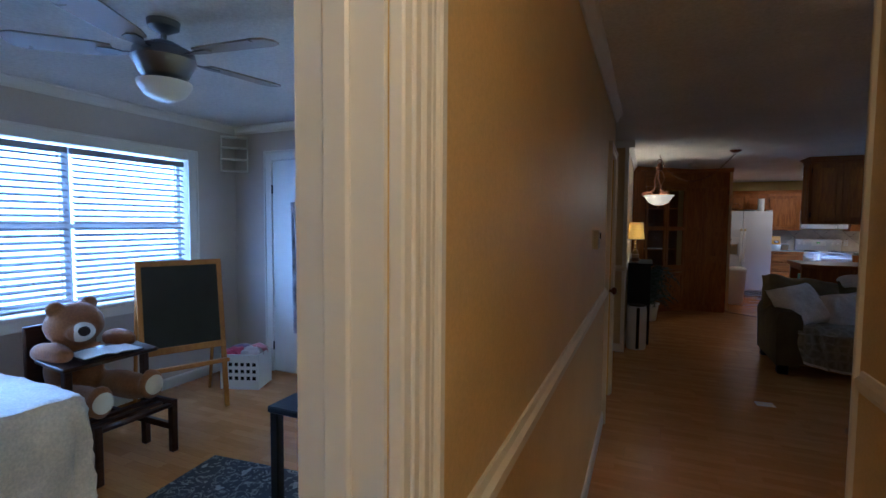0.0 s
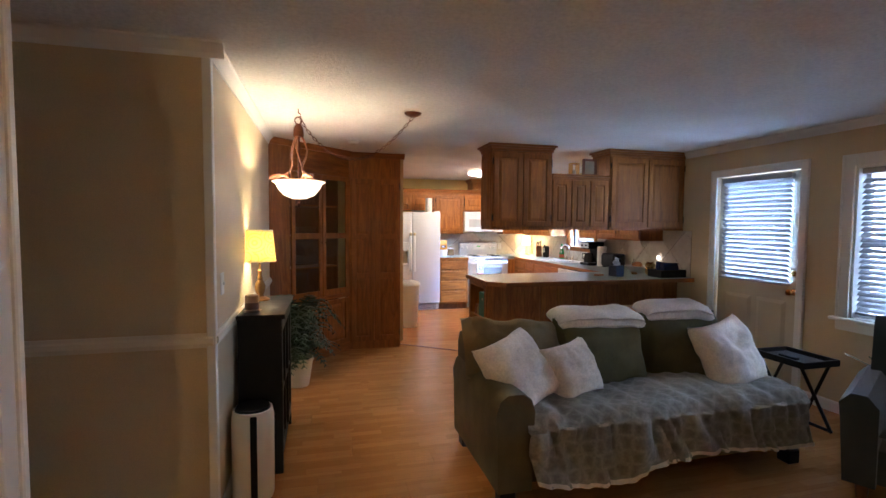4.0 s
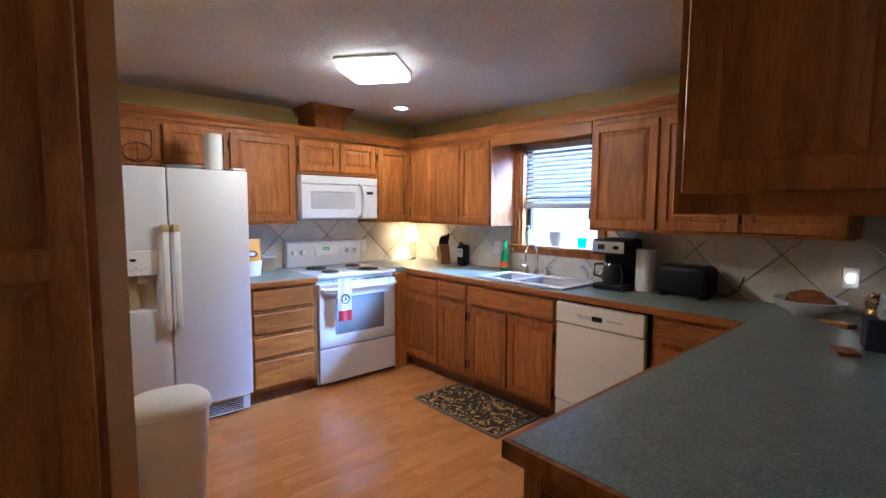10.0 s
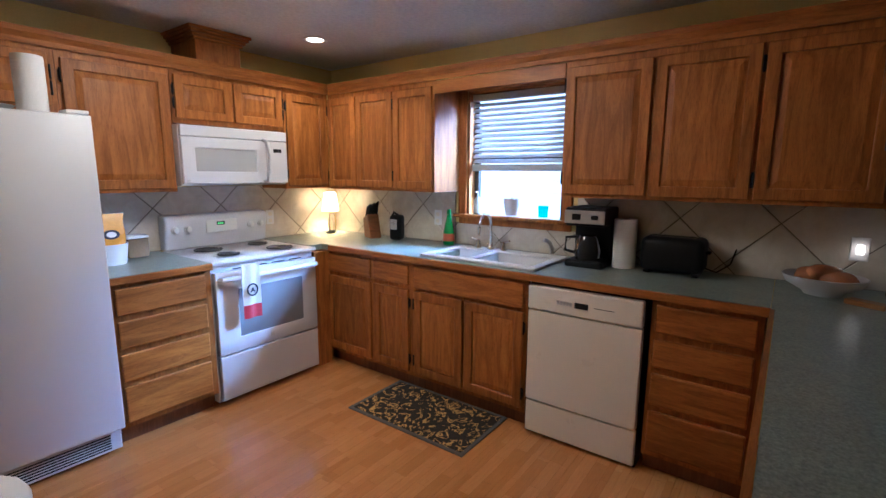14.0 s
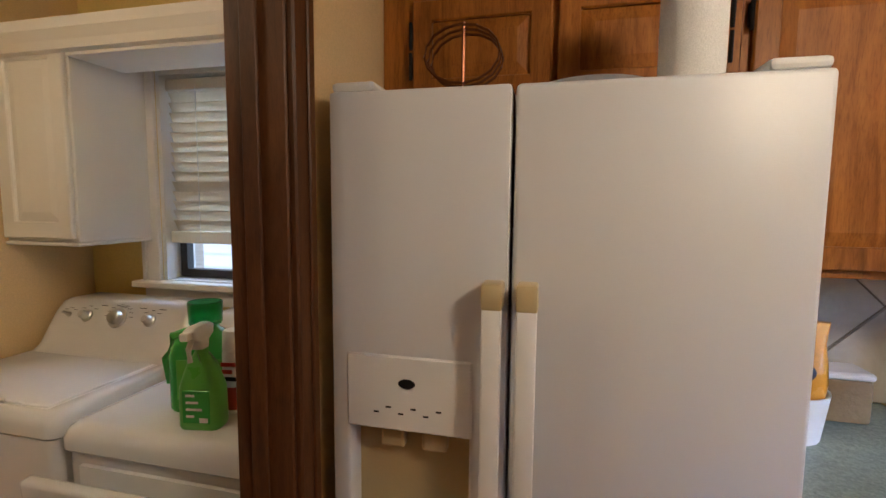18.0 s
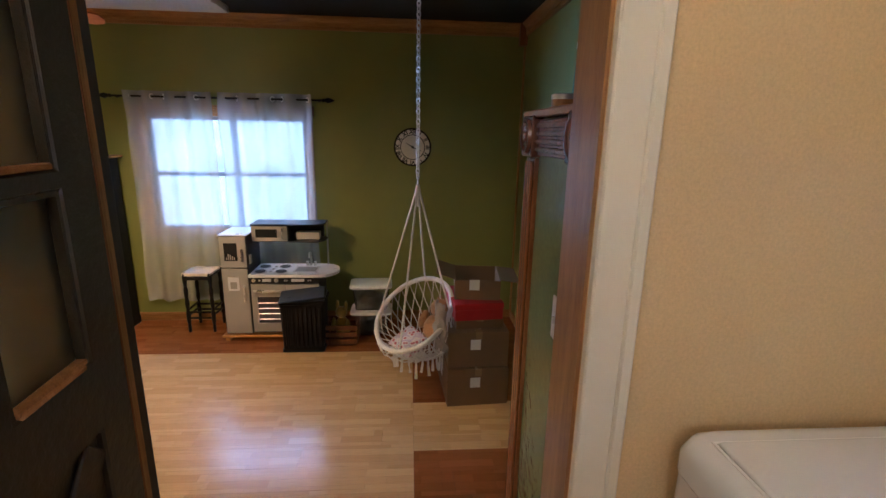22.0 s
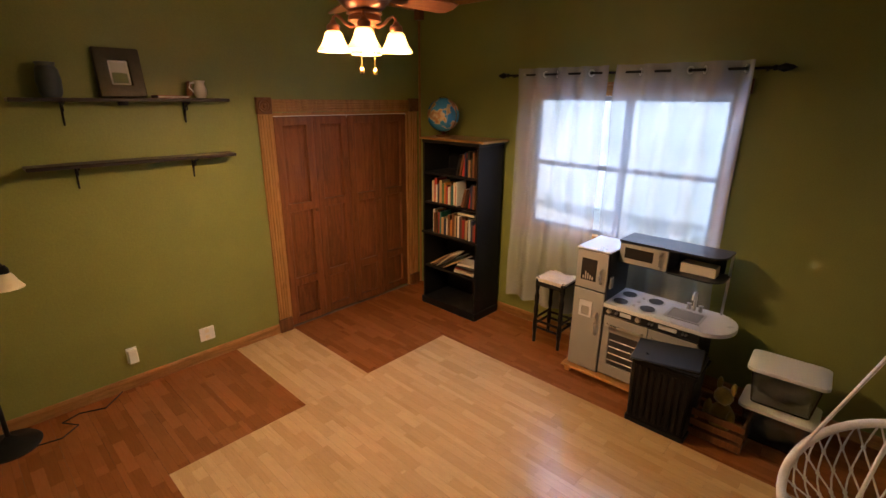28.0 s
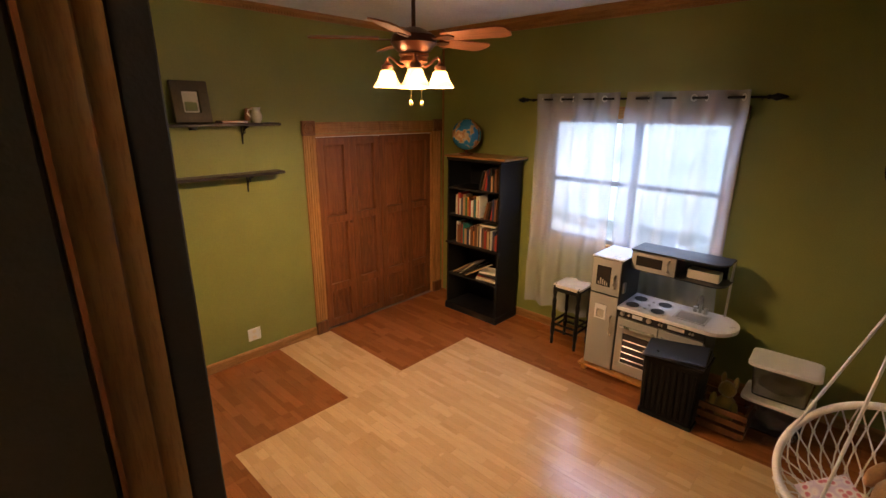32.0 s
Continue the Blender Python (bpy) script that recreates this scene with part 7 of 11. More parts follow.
def cushion(w, d, h, seed=0.0, pinch=0.18, wob=0.02, sub=14):
    """A filled cushion: puffed faces, drawn-in edges with soft corners."""
    bm = bmesh.new()

    def f(u, v, s):
        x, y = 2 * u - 1, 2 * v - 1
        puff = (max(0.0, 1 - abs(x) ** 3.2) * max(0.0, 1 - abs(y) ** 3.2)) ** 0.42
        k = 1 - pinch * 0.35 * (1 - abs(x) ** 2) * abs(y) ** 6
        k2 = 1 - pinch * 0.35 * (1 - abs(y) ** 2) * abs(x) ** 6
        nz = noise.noise(Vector((x * 1.6 + seed, y * 1.6, s))) * wob + noise.noise(Vector((x * 5 + seed, y * 5, s))) * wob * 0.4
        return Vector((x * w / 2 * k2, y * d / 2 * k, s * (h / 2 * puff + nz * puff)))
    for s in (1, -1):
        g = [[bm.verts.new(f(i / sub, j / sub, s)) for j in range(sub + 1)] for i in range(sub + 1)]
        for i in range(sub):
            for j in range(sub):
                q = (g[i][j], g[i + 1][j], g[i + 1][j + 1], g[i][j + 1])
                bm.faces.new(q if s > 0 else q[::-1])
    bmesh.ops.remove_doubles(bm, verts=bm.verts[:], dist=1e-5)
    return bm


sofa = thing("sofa", "olive grey three-seat sofa with one arm and loose back cushions", "sofa", 1.18, 5.40, 0)
SW, SD = 2.12, 0.85
part("base", box(0.19, SW, 0.06, SD - 0.05, 0.09, 0.27, 0.02, 2), M_SOFA, sofa, smooth=True)
for x0, x1 in ((0.0, 0.22),):
    am = loft(bmesh.new(), [[(x, y, z) for x, z in [(x0 + (x1 - x0) * u, v) for u, v in ((0.06, 0.09), (0.94, 0.09), (0.97, 0.40), (1.0, 0.52), (0.9, 0.59), (0.7, 0.62), (0.3, 0.62), (0.1, 0.59), (0.0, 0.52), (0.03, 0.40))]] for y in (0.0, 0.02, SD - 0.04, SD)])
    part("arm", am, M_SOFA, sofa, smooth=True)
bk = loft(bmesh.new(), [[(x, y, z) for y, z in ((SD - 0.22, 0.10), (SD - 0.02, 0.10), (SD + 0.02, 0.70), (SD - 0.02, 0.78), (SD - 0.10, 0.80), (SD - 0.16, 0.76), (SD - 0.20, 0.5))] for x in (0.04, 0.08, SW - 0.08, SW - 0.04)])
part("back_frame", bk, M_SOFA, sofa, smooth=True)
for k in range(2):
    pc_ = part("seat_cushion", cushion(0.93, 0.72, 0.20, k, 0.05, 0.01), M_SOFA, sofa, smooth=True)
    pc_.location = (0.22 + 0.94 * (k + 0.5), 0.38, 0.36)
for k, (cx, cy, cz, w, hh, dd, rx, ry, rz) in enumerate(((0.335, 0.60, 0.69, 0.70, 0.40, 0.30, 58, 5, 3), (0.99, 0.59, 0.615, 0.67, 0.54, 0.24, 74, 0, 0), (1.655, 0.59, 0.625, 0.66, 0.54, 0.24, 74, 0, -3))):
    bm = cushion(w, hh, dd, 3.0 + k * 2, 0.1, 0.03 if k else 0.05, 18)
    if not k:
        for v in bm.verts:
            v.co.z += 0.035 * noise.noise(Vector((v.co.x * 3, v.co.y * 9, 5.0))) + 0.012 * noise.noise(Vector((v.co.x * 14, v.co.y * 10, 2.0)))
            v.co.y += 0.03 * noise.noise(Vector((v.co.x * 5, 1.0, 3.0)))
    pc_ = part("back_cushion", bm, M_SOFAC if k else M_SLOUCH, sofa, "" if k else "slumped taupe back cushion", True)
    pc_.matrix_basis = pose(cx, cy, cz, rx, ry, rz)
for x in (0.08, SW - 0.08):
    for y in (0.06, SD - 0.08):
        part("foot", box(x - 0.045, x + 0.045, y - 0.045, y + 0.045, 0, 0.092, 0.008), M_BLACKPAINT, sofa)


def throw_cover(u, v):
    x = -0.98 + 1.90 * u + 0.03 * math.sin(v * 7)
    fold = 0.044 * noise.noise(Vector((u * 8 + v, v * 1.2, 1.0))) + 0.034 * noise.noise(Vector((u * 21 - 2 * v, v * 2.0, 4.0))) + 0.008 * noise.noise(Vector((u * 34, v * 5, 7.0))) + 0.004 * abs(math.sin(u * 30 + v * 17) * math.sin(u * 30 - v * 17))
    s = v * 1.02 + 0.05 * math.sin(u * 9)
    if s < 0.52:
        return (x, 0.62 - s, 0.475 + fold * 0.6 + 0.012 * math.sin(u * 11))
    if s < 0.60:
        f = (s - 0.52) / 0.08
        return (x, 0.10 - 0.085 * math.sin(f * 1.5708), 0.475 - 0.05 * (1 - math.cos(f * 1.5708)) + fold * 0.6)
    drop = (s - 0.60) * (0.88 + 0.1 * math.sin(u * 6))
    return (x, 0.012 - abs(fold) * 1.6 - 0.015 * drop, 0.425 - 0.76 * drop)


thr_ = solo("sofa_throw", sheet(110, 72, throw_cover, 0.007), M_THROW, "quilted grey-green throw draped over the sofa seat", "throw", smooth=True)
part("hem", sheet(110, 4, lambda u, v: tuple(Vector(throw_cover(u, 0.965 + 0.035 * v)) + Vector((0, -0.009, 0.0)))), M_FLUFF, thr_, "pale stitched hem", True)
thr_.location = (2.36, 5.37, 0.0)
for k, (x, y, z, sz, rx, rz, spin) in enumerate(((1.45, 5.74, 0.635, 0.45, 50, 24, 12), (1.81, 5.75, 0.615, 0.335, 58, 12, 8), (3.03, 5.77, 0.635, 0.46, 62, 6, 9))):
    p_ = solo("throw_pillow", cushion(sz * 1.06, sz * 1.06, 0.21, 11 + k * 3, 0.35, 0.035, 26), M_FLUFF, "fluffy white throw pillow on the sofa", "pillow", "white pillows on the sofa", True)
    p_.matrix_world = pose(x, y, z, rx, 0, rz) @ pose(0, 0, 0, 0, 0, spin)


def folded_heap(w, seed):
    """A thick blanket folded twice: rounded stacked edges, soft creases, ends sagging down."""
    prof = [(0.125, -0.045), (0.145, -0.02), (0.14, 0.012), (0.12, 0.040), (0.06, 0.052), (-0.02, 0.050), (-0.09, 0.048), (-0.13, 0.040), (-0.148, 0.024), (-0.140, 0.008), (-0.112, 0.001), (-0.138, -0.006), (-0.156, -0.024), (-0.146, -0.044), (-0.10, -0.052), (0.0, -0.050)]
    rings, n = [], 34
    for i in range(n + 1):
        f = 2 * i / n - 1
        e = max(0.0, 1 - abs(f) ** 9) ** 0.5 * 0.75 + 0.25
        ring = []
        for y, z in prof:
            p = Vector((f * w / 2, y * (0.88 + 0.12 * e), z * e))
            q = Vector((p.x * 5 + seed, p.y * 8, p.z * 8))
            p.x += 0.014 * noise.noise(q + Vector((3, 0, 0)))
            p.y += 0.020 * noise.noise(Vector((p.x * 6 + seed, p.z * 9, 1.0)))
            p.z += 0.014 * noise.noise(q) + 0.007 * noise.noise(q * 2.7) - 0.05 * max(0.0, abs(f) - 0.62) - max(0.0, abs(y) - 0.10) * 0.25
            ring.append(tuple(p))
        rings.append(ring)
    return loft(bmesh.new(), rings)


for k, (x, w, y, z, rz) in enumerate(((2.17, 0.62, 6.08, 0.885, -6), (2.81, 0.48, 6.07, 0.915, -14))):
    b_ = solo("folded_blanket", folded_heap(w, 7.0 * k + 1), M_FLUFF, "fluffy white blanket folded over the sofa back", "blanket", "white blankets on the sofa back", True)
    b_.matrix_world = pose(x, y, z, 4, 0, rz)

# ---- armchair, side table, plant, ottoman ----
arm = thing("armchair", "dark green upholstered armchair by the window", "armchair", 3.70, 4.88, 0, -62)
M_ARM = fabric("dark_teal_grey_upholstery", (0.040, 0.050, 0.048), 0.9, 300.0, 0.15)
part("base", box(-0.40, 0.40, -0.36, 0.36, 0.10, 0.30, 0.02, 2), M_ARM, arm, smooth=True)
for s in (-1, 1):
    am = loft(bmesh.new(), [[(s * x, y, z) for x, z in ((0.30, 0.10), (0.44, 0.10), (0.46, 0.44), (0.47, 0.54), (0.42, 0.60), (0.35, 0.60), (0.30, 0.54))] for y in (-0.42, -0.39, 0.36, 0.40)])
    part("arm", am, M_ARM, arm, smooth=True)
part("back", loft(bmesh.new(), [[(x, y, z) for y, z in ((0.22, 0.12), (0.42, 0.12), (0.50, 0.84), (0.46, 0.93), (0.38, 0.94), (0.32, 0.88), (0.24, 0.5))] for x in (-0.40, -0.36, 0.36, 0.40)]), M_ARM, arm, smooth=True)
pc_ = part("seat_cushion", cushion(0.60, 0.66, 0.20, 2.0, 0.05, 0.01), M_ARM, arm, smooth=True)
pc_.location = (0, -0.08, 0.39)
pc_ = part("back_cushion", cushion(0.60, 0.50, 0.20, 4.0, 0.1, 0.02), M_ARM, arm, smooth=True)
pc_.matrix_basis = pose(0, 0.24, 0.70, 78, 0, 0)
for sx in (-1, 1):
    for sy in (-1, 1):
        part("foot", turned([(0, 0), (0.025, 0), (0.035, 0.10), (0, 0.10)], 10, (sx * 0.36, sy * 0.34)), M_DARKWOOD, arm, smooth=True)
tt = thing("tray_table", "black folding tray table with crossed legs", "side table", 3.74, 5.86, 0)
tt.scale = (0.85, 0.85, 1.03)
part("top", lattice(bmesh.new(), [-0.20, -0.18, 0.18, 0.20], [-0.24, -0.22, 0.22, 0.24], lambda i, j: not (i == 1 and j == 1), 0.50, 0.545, lambda u, v, w: (u, v, w)), M_BLACKPAINT, tt)
part("tray_floor", box(-0.182, 0.182, -0.222, 0.222, 0.502, 0.515), M_BLACKPAINT, tt)
for y in (-0.19, 0.19):
    for s in (-1, 1):
        part("leg", tube(bmesh.new(), [(s * 0.17, y + 0.012 * s, 0.50), (-s * 0.19, y + 0.012 * s, 0.015)], 0.014, 6), M_BLACKPAINT, tt)
for s in (-1, 1):
    part("stretcher", tube(bmesh.new(), [(s * 0.19, -0.2, 0.02), (s * 0.19, 0.2, 0.02)], 0.012, 6), M_BLACKPAINT, tt)
solo("remote_control", box(3.68, 3.72, 5.80, 5.94, 0.531, 0.550, 0.005), M_BLACK, "black remote control lying on the tray table", "remote control")
pl = thing("potted_plant", "leafy green plant in a clay pot by the window", "plant", 4.17, 5.38, 0)
part("pot", turned([(0, 0), (0.10, 0), (0.13, 0.24), (0.14, 0.25), (0.12, 0.25), (0, 0.22)], 22), paint("clay", (0.28, 0.12, 0.07), 0.8, 0.3, 60), pl, smooth=True)
rng = random.Random(9)
lm = bmesh.new()
for k in range(34):
    a, ln, el = rng.uniform(0, 6.283), rng.uniform(0.3, 0.55), rng.uniform(0.55, 1.35)
    pts = [Vector((math.cos(a) * ln * f * math.cos(el) * (1 + f) * 0.5, math.sin(a) * ln * f * math.cos(el) * (1 + f) * 0.5, 0.24 + ln * 2.1 * f * math.sin(el) - 0.18 * f * f)) for f in (0, 0.25, 0.5, 0.75, 1.0)]
    prev = None
    for i, p in enumerate(pts):
        w = 0.030 * math.sin(math.pi * (0.12 + 0.85 * i / 4))
        s = Vector((-math.sin(a), math.cos(a), 0)) * w
        row = (lm.verts.new(p - s), lm.verts.new(p + Vector((0, 0, 0.008))), lm.verts.new(p + s))
        if prev:
            for q in (0, 1):
                lm.faces.new((prev[q], prev[q + 1], row[q + 1], row[q]))
        prev = row
part("leaves", lm, paint("leaf_green", (0.03, 0.075, 0.025), 0.4, 0.2, 30, 0.3), pl, smooth=True)
ot = thing("ottoman", "tan upholstered ottoman on short dark feet", "ottoman", 3.36, 4.20, 0, 8)
part("body", box(-0.30, 0.30, -0.25, 0.25, 0.08, 0.36, 0.04, 3), fabric("tan_upholstery", (0.33, 0.24, 0.17)), ot, smooth=True)
for sx in (-1, 1):
    for sy in (-1, 1):
        part("foot", turned([(0, 0), (0.02, 0), (0.03, 0.085), (0, 0.085)], 10, (sx * 0.25, sy * 0.2)), M_DARKWOOD, ot, smooth=True)
solo("patterned_towel", sheet(12, 8, lambda u, v: (3.13 + 0.2 * u, 4.08 + 0.25 * v, 0.366 + 0.006 * math.sin(u * 9) * math.cos(v * 7)), 0.008), fabric("black_white_check", (0.25, 0.25, 0.26), 0.95, 40.0, 0.8), "black and white cloth on the ottoman", "cloth")

# ---- bedroom ----
casing("window_trim_bedroom", "x", -3.75, 1, 0.60, 2.92, 0.80, 1.98, 0.09, M_WHITE, "white painted window casing with sill", sill=True)
window("window_bedroom", "x", -3.84, 0.62, 2.90, 0.82, 1.96, M_FRAMEW, "white framed bedroom window", mid=0.58, cross=(1.38,))
for p, q in ((0.63, 1.985), (2.015, 2.89)):
    blind("window_blind", "x", -3.775, 1, p, q, 0.83, 1.96, 0.046, 0.05, 24, M_BLIND, "white slatted bedroom blind lowered")
run("crown_trim", CROWN, (-3.75, -1.5, ZC), (-3.75, 3.45, ZC), (1, 0), M_WHITE, "white painted crown moulding")
run("crown_trim", CROWN, (-3.75, 3.45, ZC), (WX - T, 3.45, ZC), (0, -1), M_WHITE, "white painted crown moulding")
run("baseboard", BASE, (-3.75, -1.5, 0), (-3.75, 3.45, 0), (1, 0), M_WHITE, "white painted baseboard")
run("baseboard", BASE, (-3.75, 3.45, 0), (-3.38, 3.45, 0), (0, -1), M_WHITE, "white painted baseboard")
casing("door_trim_bedroom_closet", "y", 3.45, -1, -3.27, -2.5, 0, 2.02, 0.09, M_WHITE, "white painted door casing")
bcd = thing("door_bedroom_closet", "white bedroom closet door with hinges", "door", -3.27, 3.45, 0)
tagged(bcd, kind="structure")
part("leaf", box(0.003, 0.767, -0.008, -0.001, 0.01, 2.018, 0.001), M_WHITE, bcd)
for z in (0.25, 1.75):
    part("hinge", tube(bmesh.new(), [(0.0, -0.012, z - 0.04), (0.0, -0.012, z + 0.04)], 0.008, 8), M_BLACK, bcd)
robe = solo("hanging_robe", sheet(14, 24, lambda u, v: (-2.98 + 0.30 * u * (0.4 + 0.6 * v), 3.40 - 0.05 * math.sin(u * 3.14) - 0.02 * math.sin(u * 14), 1.62 - 1.2 * v), 0.012), fabric("black_white_print", (0.30, 0.29, 0.30), 0.95, 26.0, 0.9), "black and white robe hanging on the closet door", "robe", smooth=True)
wr_ = thing("wall_rack", "small white wire wall rack in the corner", "shelf", -3.66, 3.36, 1.92, 45)
for z in (0.0, 0.11, 0.22, 0.32):
    part("tier", box(-0.12, 0.12, -0.05, 0.05, z, z + 0.012, 0.003), M_WHITE, wr_)
for x in (-0.115, 0.115):
    part("side", box(x - 0.006, x + 0.006, -0.05, 0.05, 0, 0.33, 0.003), M_WHITE, wr_)
bed = thing("bed", "bed with a white chenille bedspread", "bed", -2.94, 0.38, 0)


def spread(u, v):
    x, y = -0.75 + 1.42 * u, -1.15 + 2.40 * v
    dx, dy = max(0.0, x - 0.36), max(0.0, y - 0.94)
    d = math.hypot(dx, dy)
    bend = min(d, 0.12)
    drop = max(0.0, d - 0.06) * 2.9 + bend * bend * 2.0
    k = (0.055 + 0.25 * bend) / d if d > 0.055 + 0.25 * bend else 1.0
    fold = 0.02 * math.sin((math.atan2(dy, dx + 1e-6) * 0.5 + x + y) * 24) * min(1.0, d * 5)
    z = 0.60 - drop + 0.012 * noise.noise(Vector((x * 4, y * 4, 0))) + 0.005 * noise.noise(Vector((x * 15, y * 15, 3)))
    return (min(x, 0.36) + dx * k + fold * (dx > 0), min(y, 0.94) + dy * k + fold * (dy > 0), max(0.05, z))


part("bedspread", sheet(60, 80, spread, 0.012), M_FLUFF, bed, smooth=True)
part("mattress", box(-0.74, 0.40, -1.15, 0.98, 0.25, 0.575, 0.05, 3), M_LINEN, bed, smooth=True)
part("frame", box(-0.72, 0.38, -1.12, 0.95, 0.0, 0.25, 0.01), M_DARKWOOD, bed)
M_WALNUT = wood("blackened_walnut", (0.022, 0.009, 0.005), (0.055, 0.022, 0.011), 0.4, "X")
sdk = thing("school_desk", "old dark wooden school desk with a low front bench", "desk", -3.03, 1.735, 0, 90)
dt_ = part("desktop", box(-0.27, 0.27, -0.15, 0.13, -0.012, 0.012, 0.005), M_WALNUT, sdk)
dt_.matrix_basis = pose(0, 0, 0.632, 5, 0, 0)
part("seat", box(-0.20, 0.20, 0.06, 0.40, 0.36, 0.385, 0.006), M_WALNUT, sdk)
part("backrest", box(-0.20, 0.20, 0.37, 0.40, 0.40, 0.80, 0.006), M_WALNUT, sdk)
for sx in (-1, 1):
    for y, z1 in ((-0.34, 0.33), (-0.08, 0.615), (0.36, 0.36)):
        part("leg", box(sx * 0.22 - 0.02, sx * 0.22 + 0.02, y - 0.02, y + 0.02, 0, z1, 0.004), M_WALNUT, sdk)
    part("side_rail", box(sx * 0.22 - 0.015, sx * 0.22 + 0.015, -0.32, 0.34, 0.14, 0.18, 0.003), M_WALNUT, sdk)
    part("bench_rail", box(sx * 0.22 - 0.015, sx * 0.22 + 0.015, -0.32, -0.10, 0.29, 0.33, 0.003), M_WALNUT, sdk)
for y in (-0.34, -0.25, -0.16):
    part("bench_slat", box(-0.205, 0.205, y - 0.022, y + 0.022, 0.292, 0.312, 0.004), M_WALNUT, sdk)


def bear_plush(name):
    """Brown plush with a pale muzzle, dark nose and pale foot pads."""
    m, n, l, b = material(name)
    v = coords(n, l)
    fine = noise_tex(n, l, v, 90.0, 3.0, 0.7)
    c = mix(n, l, ramp(n, l, noise_tex(n, l, v, 6.0, 3.0), [(0.3, (0.22, 0.085, 0.028)), (0.7, (0.36, 0.155, 0.055))]), ramp(n, l, fine, [(0.3, (0.65, 0.65, 0.65)), (0.7, (1.1, 1.1, 1.1))]), 0.8, "MULTIPLY")
    for spot, r, col in (((-0.055, -0.185, 0.395), 0.060, (0.75, 0.70, 0.62)), ((-0.072, -0.228, 0.412), 0.034, (0.02, 0.012, 0.01)), ((0.13, -0.52, 0.075), 0.060, (0.72, 0.66, 0.56)), ((-0.14, -0.49, 0.055), 0.060, (0.72, 0.66, 0.56))):
        d = n.new("ShaderNodeVectorMath")
        d.operation, d.inputs[1].default_value = "DISTANCE", spot
        l.new(v, d.inputs[0])
        lt = n.new("ShaderNodeMath")
        lt.operation, lt.inputs[1].default_value = "LESS_THAN", r
        l.new(d.outputs["Value"], lt.inputs[0])
        c = mix(n, l, c, col, lt.outputs[0])
    l.new(c, b.inputs["Base Color"])
    b.inputs["Roughness"].default_value, b.inputs["Sheen Weight"].default_value = 1.0, 0.15
    bump(n, l, b, fine, 0.6, 0.006)
    return m


bear = bmesh.new()
for (x, y, z), (rx, ry, rz_) in (((0, 0, 0.16), (0.15, 0.14, 0.20)), ((-0.01, -0.03, 0.42), (0.15, 0.135, 0.13)), ((0.105, 0.025, 0.525), (0.048, 0.03, 0.045)), ((-0.115, -0.035, 0.525), (0.048, 0.03, 0.045)), ((-0.055, -0.16, 0.395), (0.072, 0.065, 0.055)),
                                 ((0.19, -0.11, 0.30), (0.065, 0.13, 0.06)), ((-0.19, -0.13, 0.30), (0.065, 0.16, 0.06)), ((0.12, -0.26, 0.05), (0.085, 0.25, 0.08)), ((-0.12, -0.24, 0.03), (0.085, 0.24, 0.08)), ((0.13, -0.47, 0.075), (0.07, 0.045, 0.09)), ((-0.14, -0.44, 0.055), (0.07, 0.045, 0.09))):
    s_ = blob(rx, ry, rz_, x * 9 + z, 0.06, 3)
    bmesh.ops.translate(s_, vec=(x, y, z), verts=s_.verts)
    tmp = bpy.data.meshes.new("tmp")
    s_.to_mesh(tmp)
    bear.from_mesh(tmp)
    bpy.data.meshes.remove(tmp)
    s_.free()
bo = solo("teddy_bear", bear, bear_plush("brown_plush"), "large brown plush teddy bear with pale muzzle sitting at the desk", "teddy bear", smooth=True)
rm_ = bo.modifiers.new("fuse", "REMESH")
rm_.mode, rm_.voxel_size, rm_.use_smooth_shade = "VOXEL", 0.014, True
bo.matrix_world = pose(-3.27, 1.73, 0.36, 0, 0, 92) @ Matrix.Diagonal((1.05, 1.05, 1.05, 1))
ob_ = thing("open_book", "open white book lying on the school desk", "book", -2.97, 1.74, 0.648, 84)
for s in (-1, 1):
    part("page_block", sheet(8, 2, lambda u, v, s=s: (s * 0.155 * u, -0.10 + 0.2 * v, 0.006 + 0.012 * math.sin(math.pi * min(1, u * 1.2)) * (1 - u) + 0.004), 0.006), M_PAPER, ob_, smooth=True)
part("cover", box(-0.16, 0.16, -0.105, 0.105, 0.0, 0.004, 0.001), M_BLACKPAINT, ob_)
ez = thing("easel_chalkboard", "child's pine easel with black chalkboard", "easel", -3.09, 2.37, 0, 64)
part("frame", soften(lattice(bmesh.new(), [-0.29, -0.255, 0.255, 0.29], [0.47, 0.52, 1.12, 1.16], lambda i, j: not (i == 1 and j == 1), -0.015, 0.015, lambda u, v, w: (u, w, v)), 0.003), M_PINE, ez)
part("board", box(-0.257, 0.257, -0.006, 0.006, 0.515, 1.125), paint("chalkboard", (0.012, 0.014, 0.013), 0.6, 0.1, 15, 0.6), ez)
for s in (-1, 1):
    part("leg", box(s * 0.272 - 0.018, s * 0.272 + 0.018, -0.014, 0.014, 0, 0.47, 0.003), M_PINE, ez)
    part("back_leg", tube(bmesh.new(), [(s * 0.272, 0.20, 1.12), (s * 0.272, 0.50, 0.012)], 0.014, 6), M_PINE, ez)
part("tray", box(-0.29, 0.29, -0.09, -0.015, 0.35, 0.38, 0.004), M_PINE, ez)
for c_ in ez.children:
    if not c_.name.startswith("back_leg"):
        c_.matrix_basis = pose(0, 0, 0, -9, 0, 0)
lb = thing("laundry_basket", "white plastic basket of folded clothes", "basket", -3.22, 3.05, 0, 20)
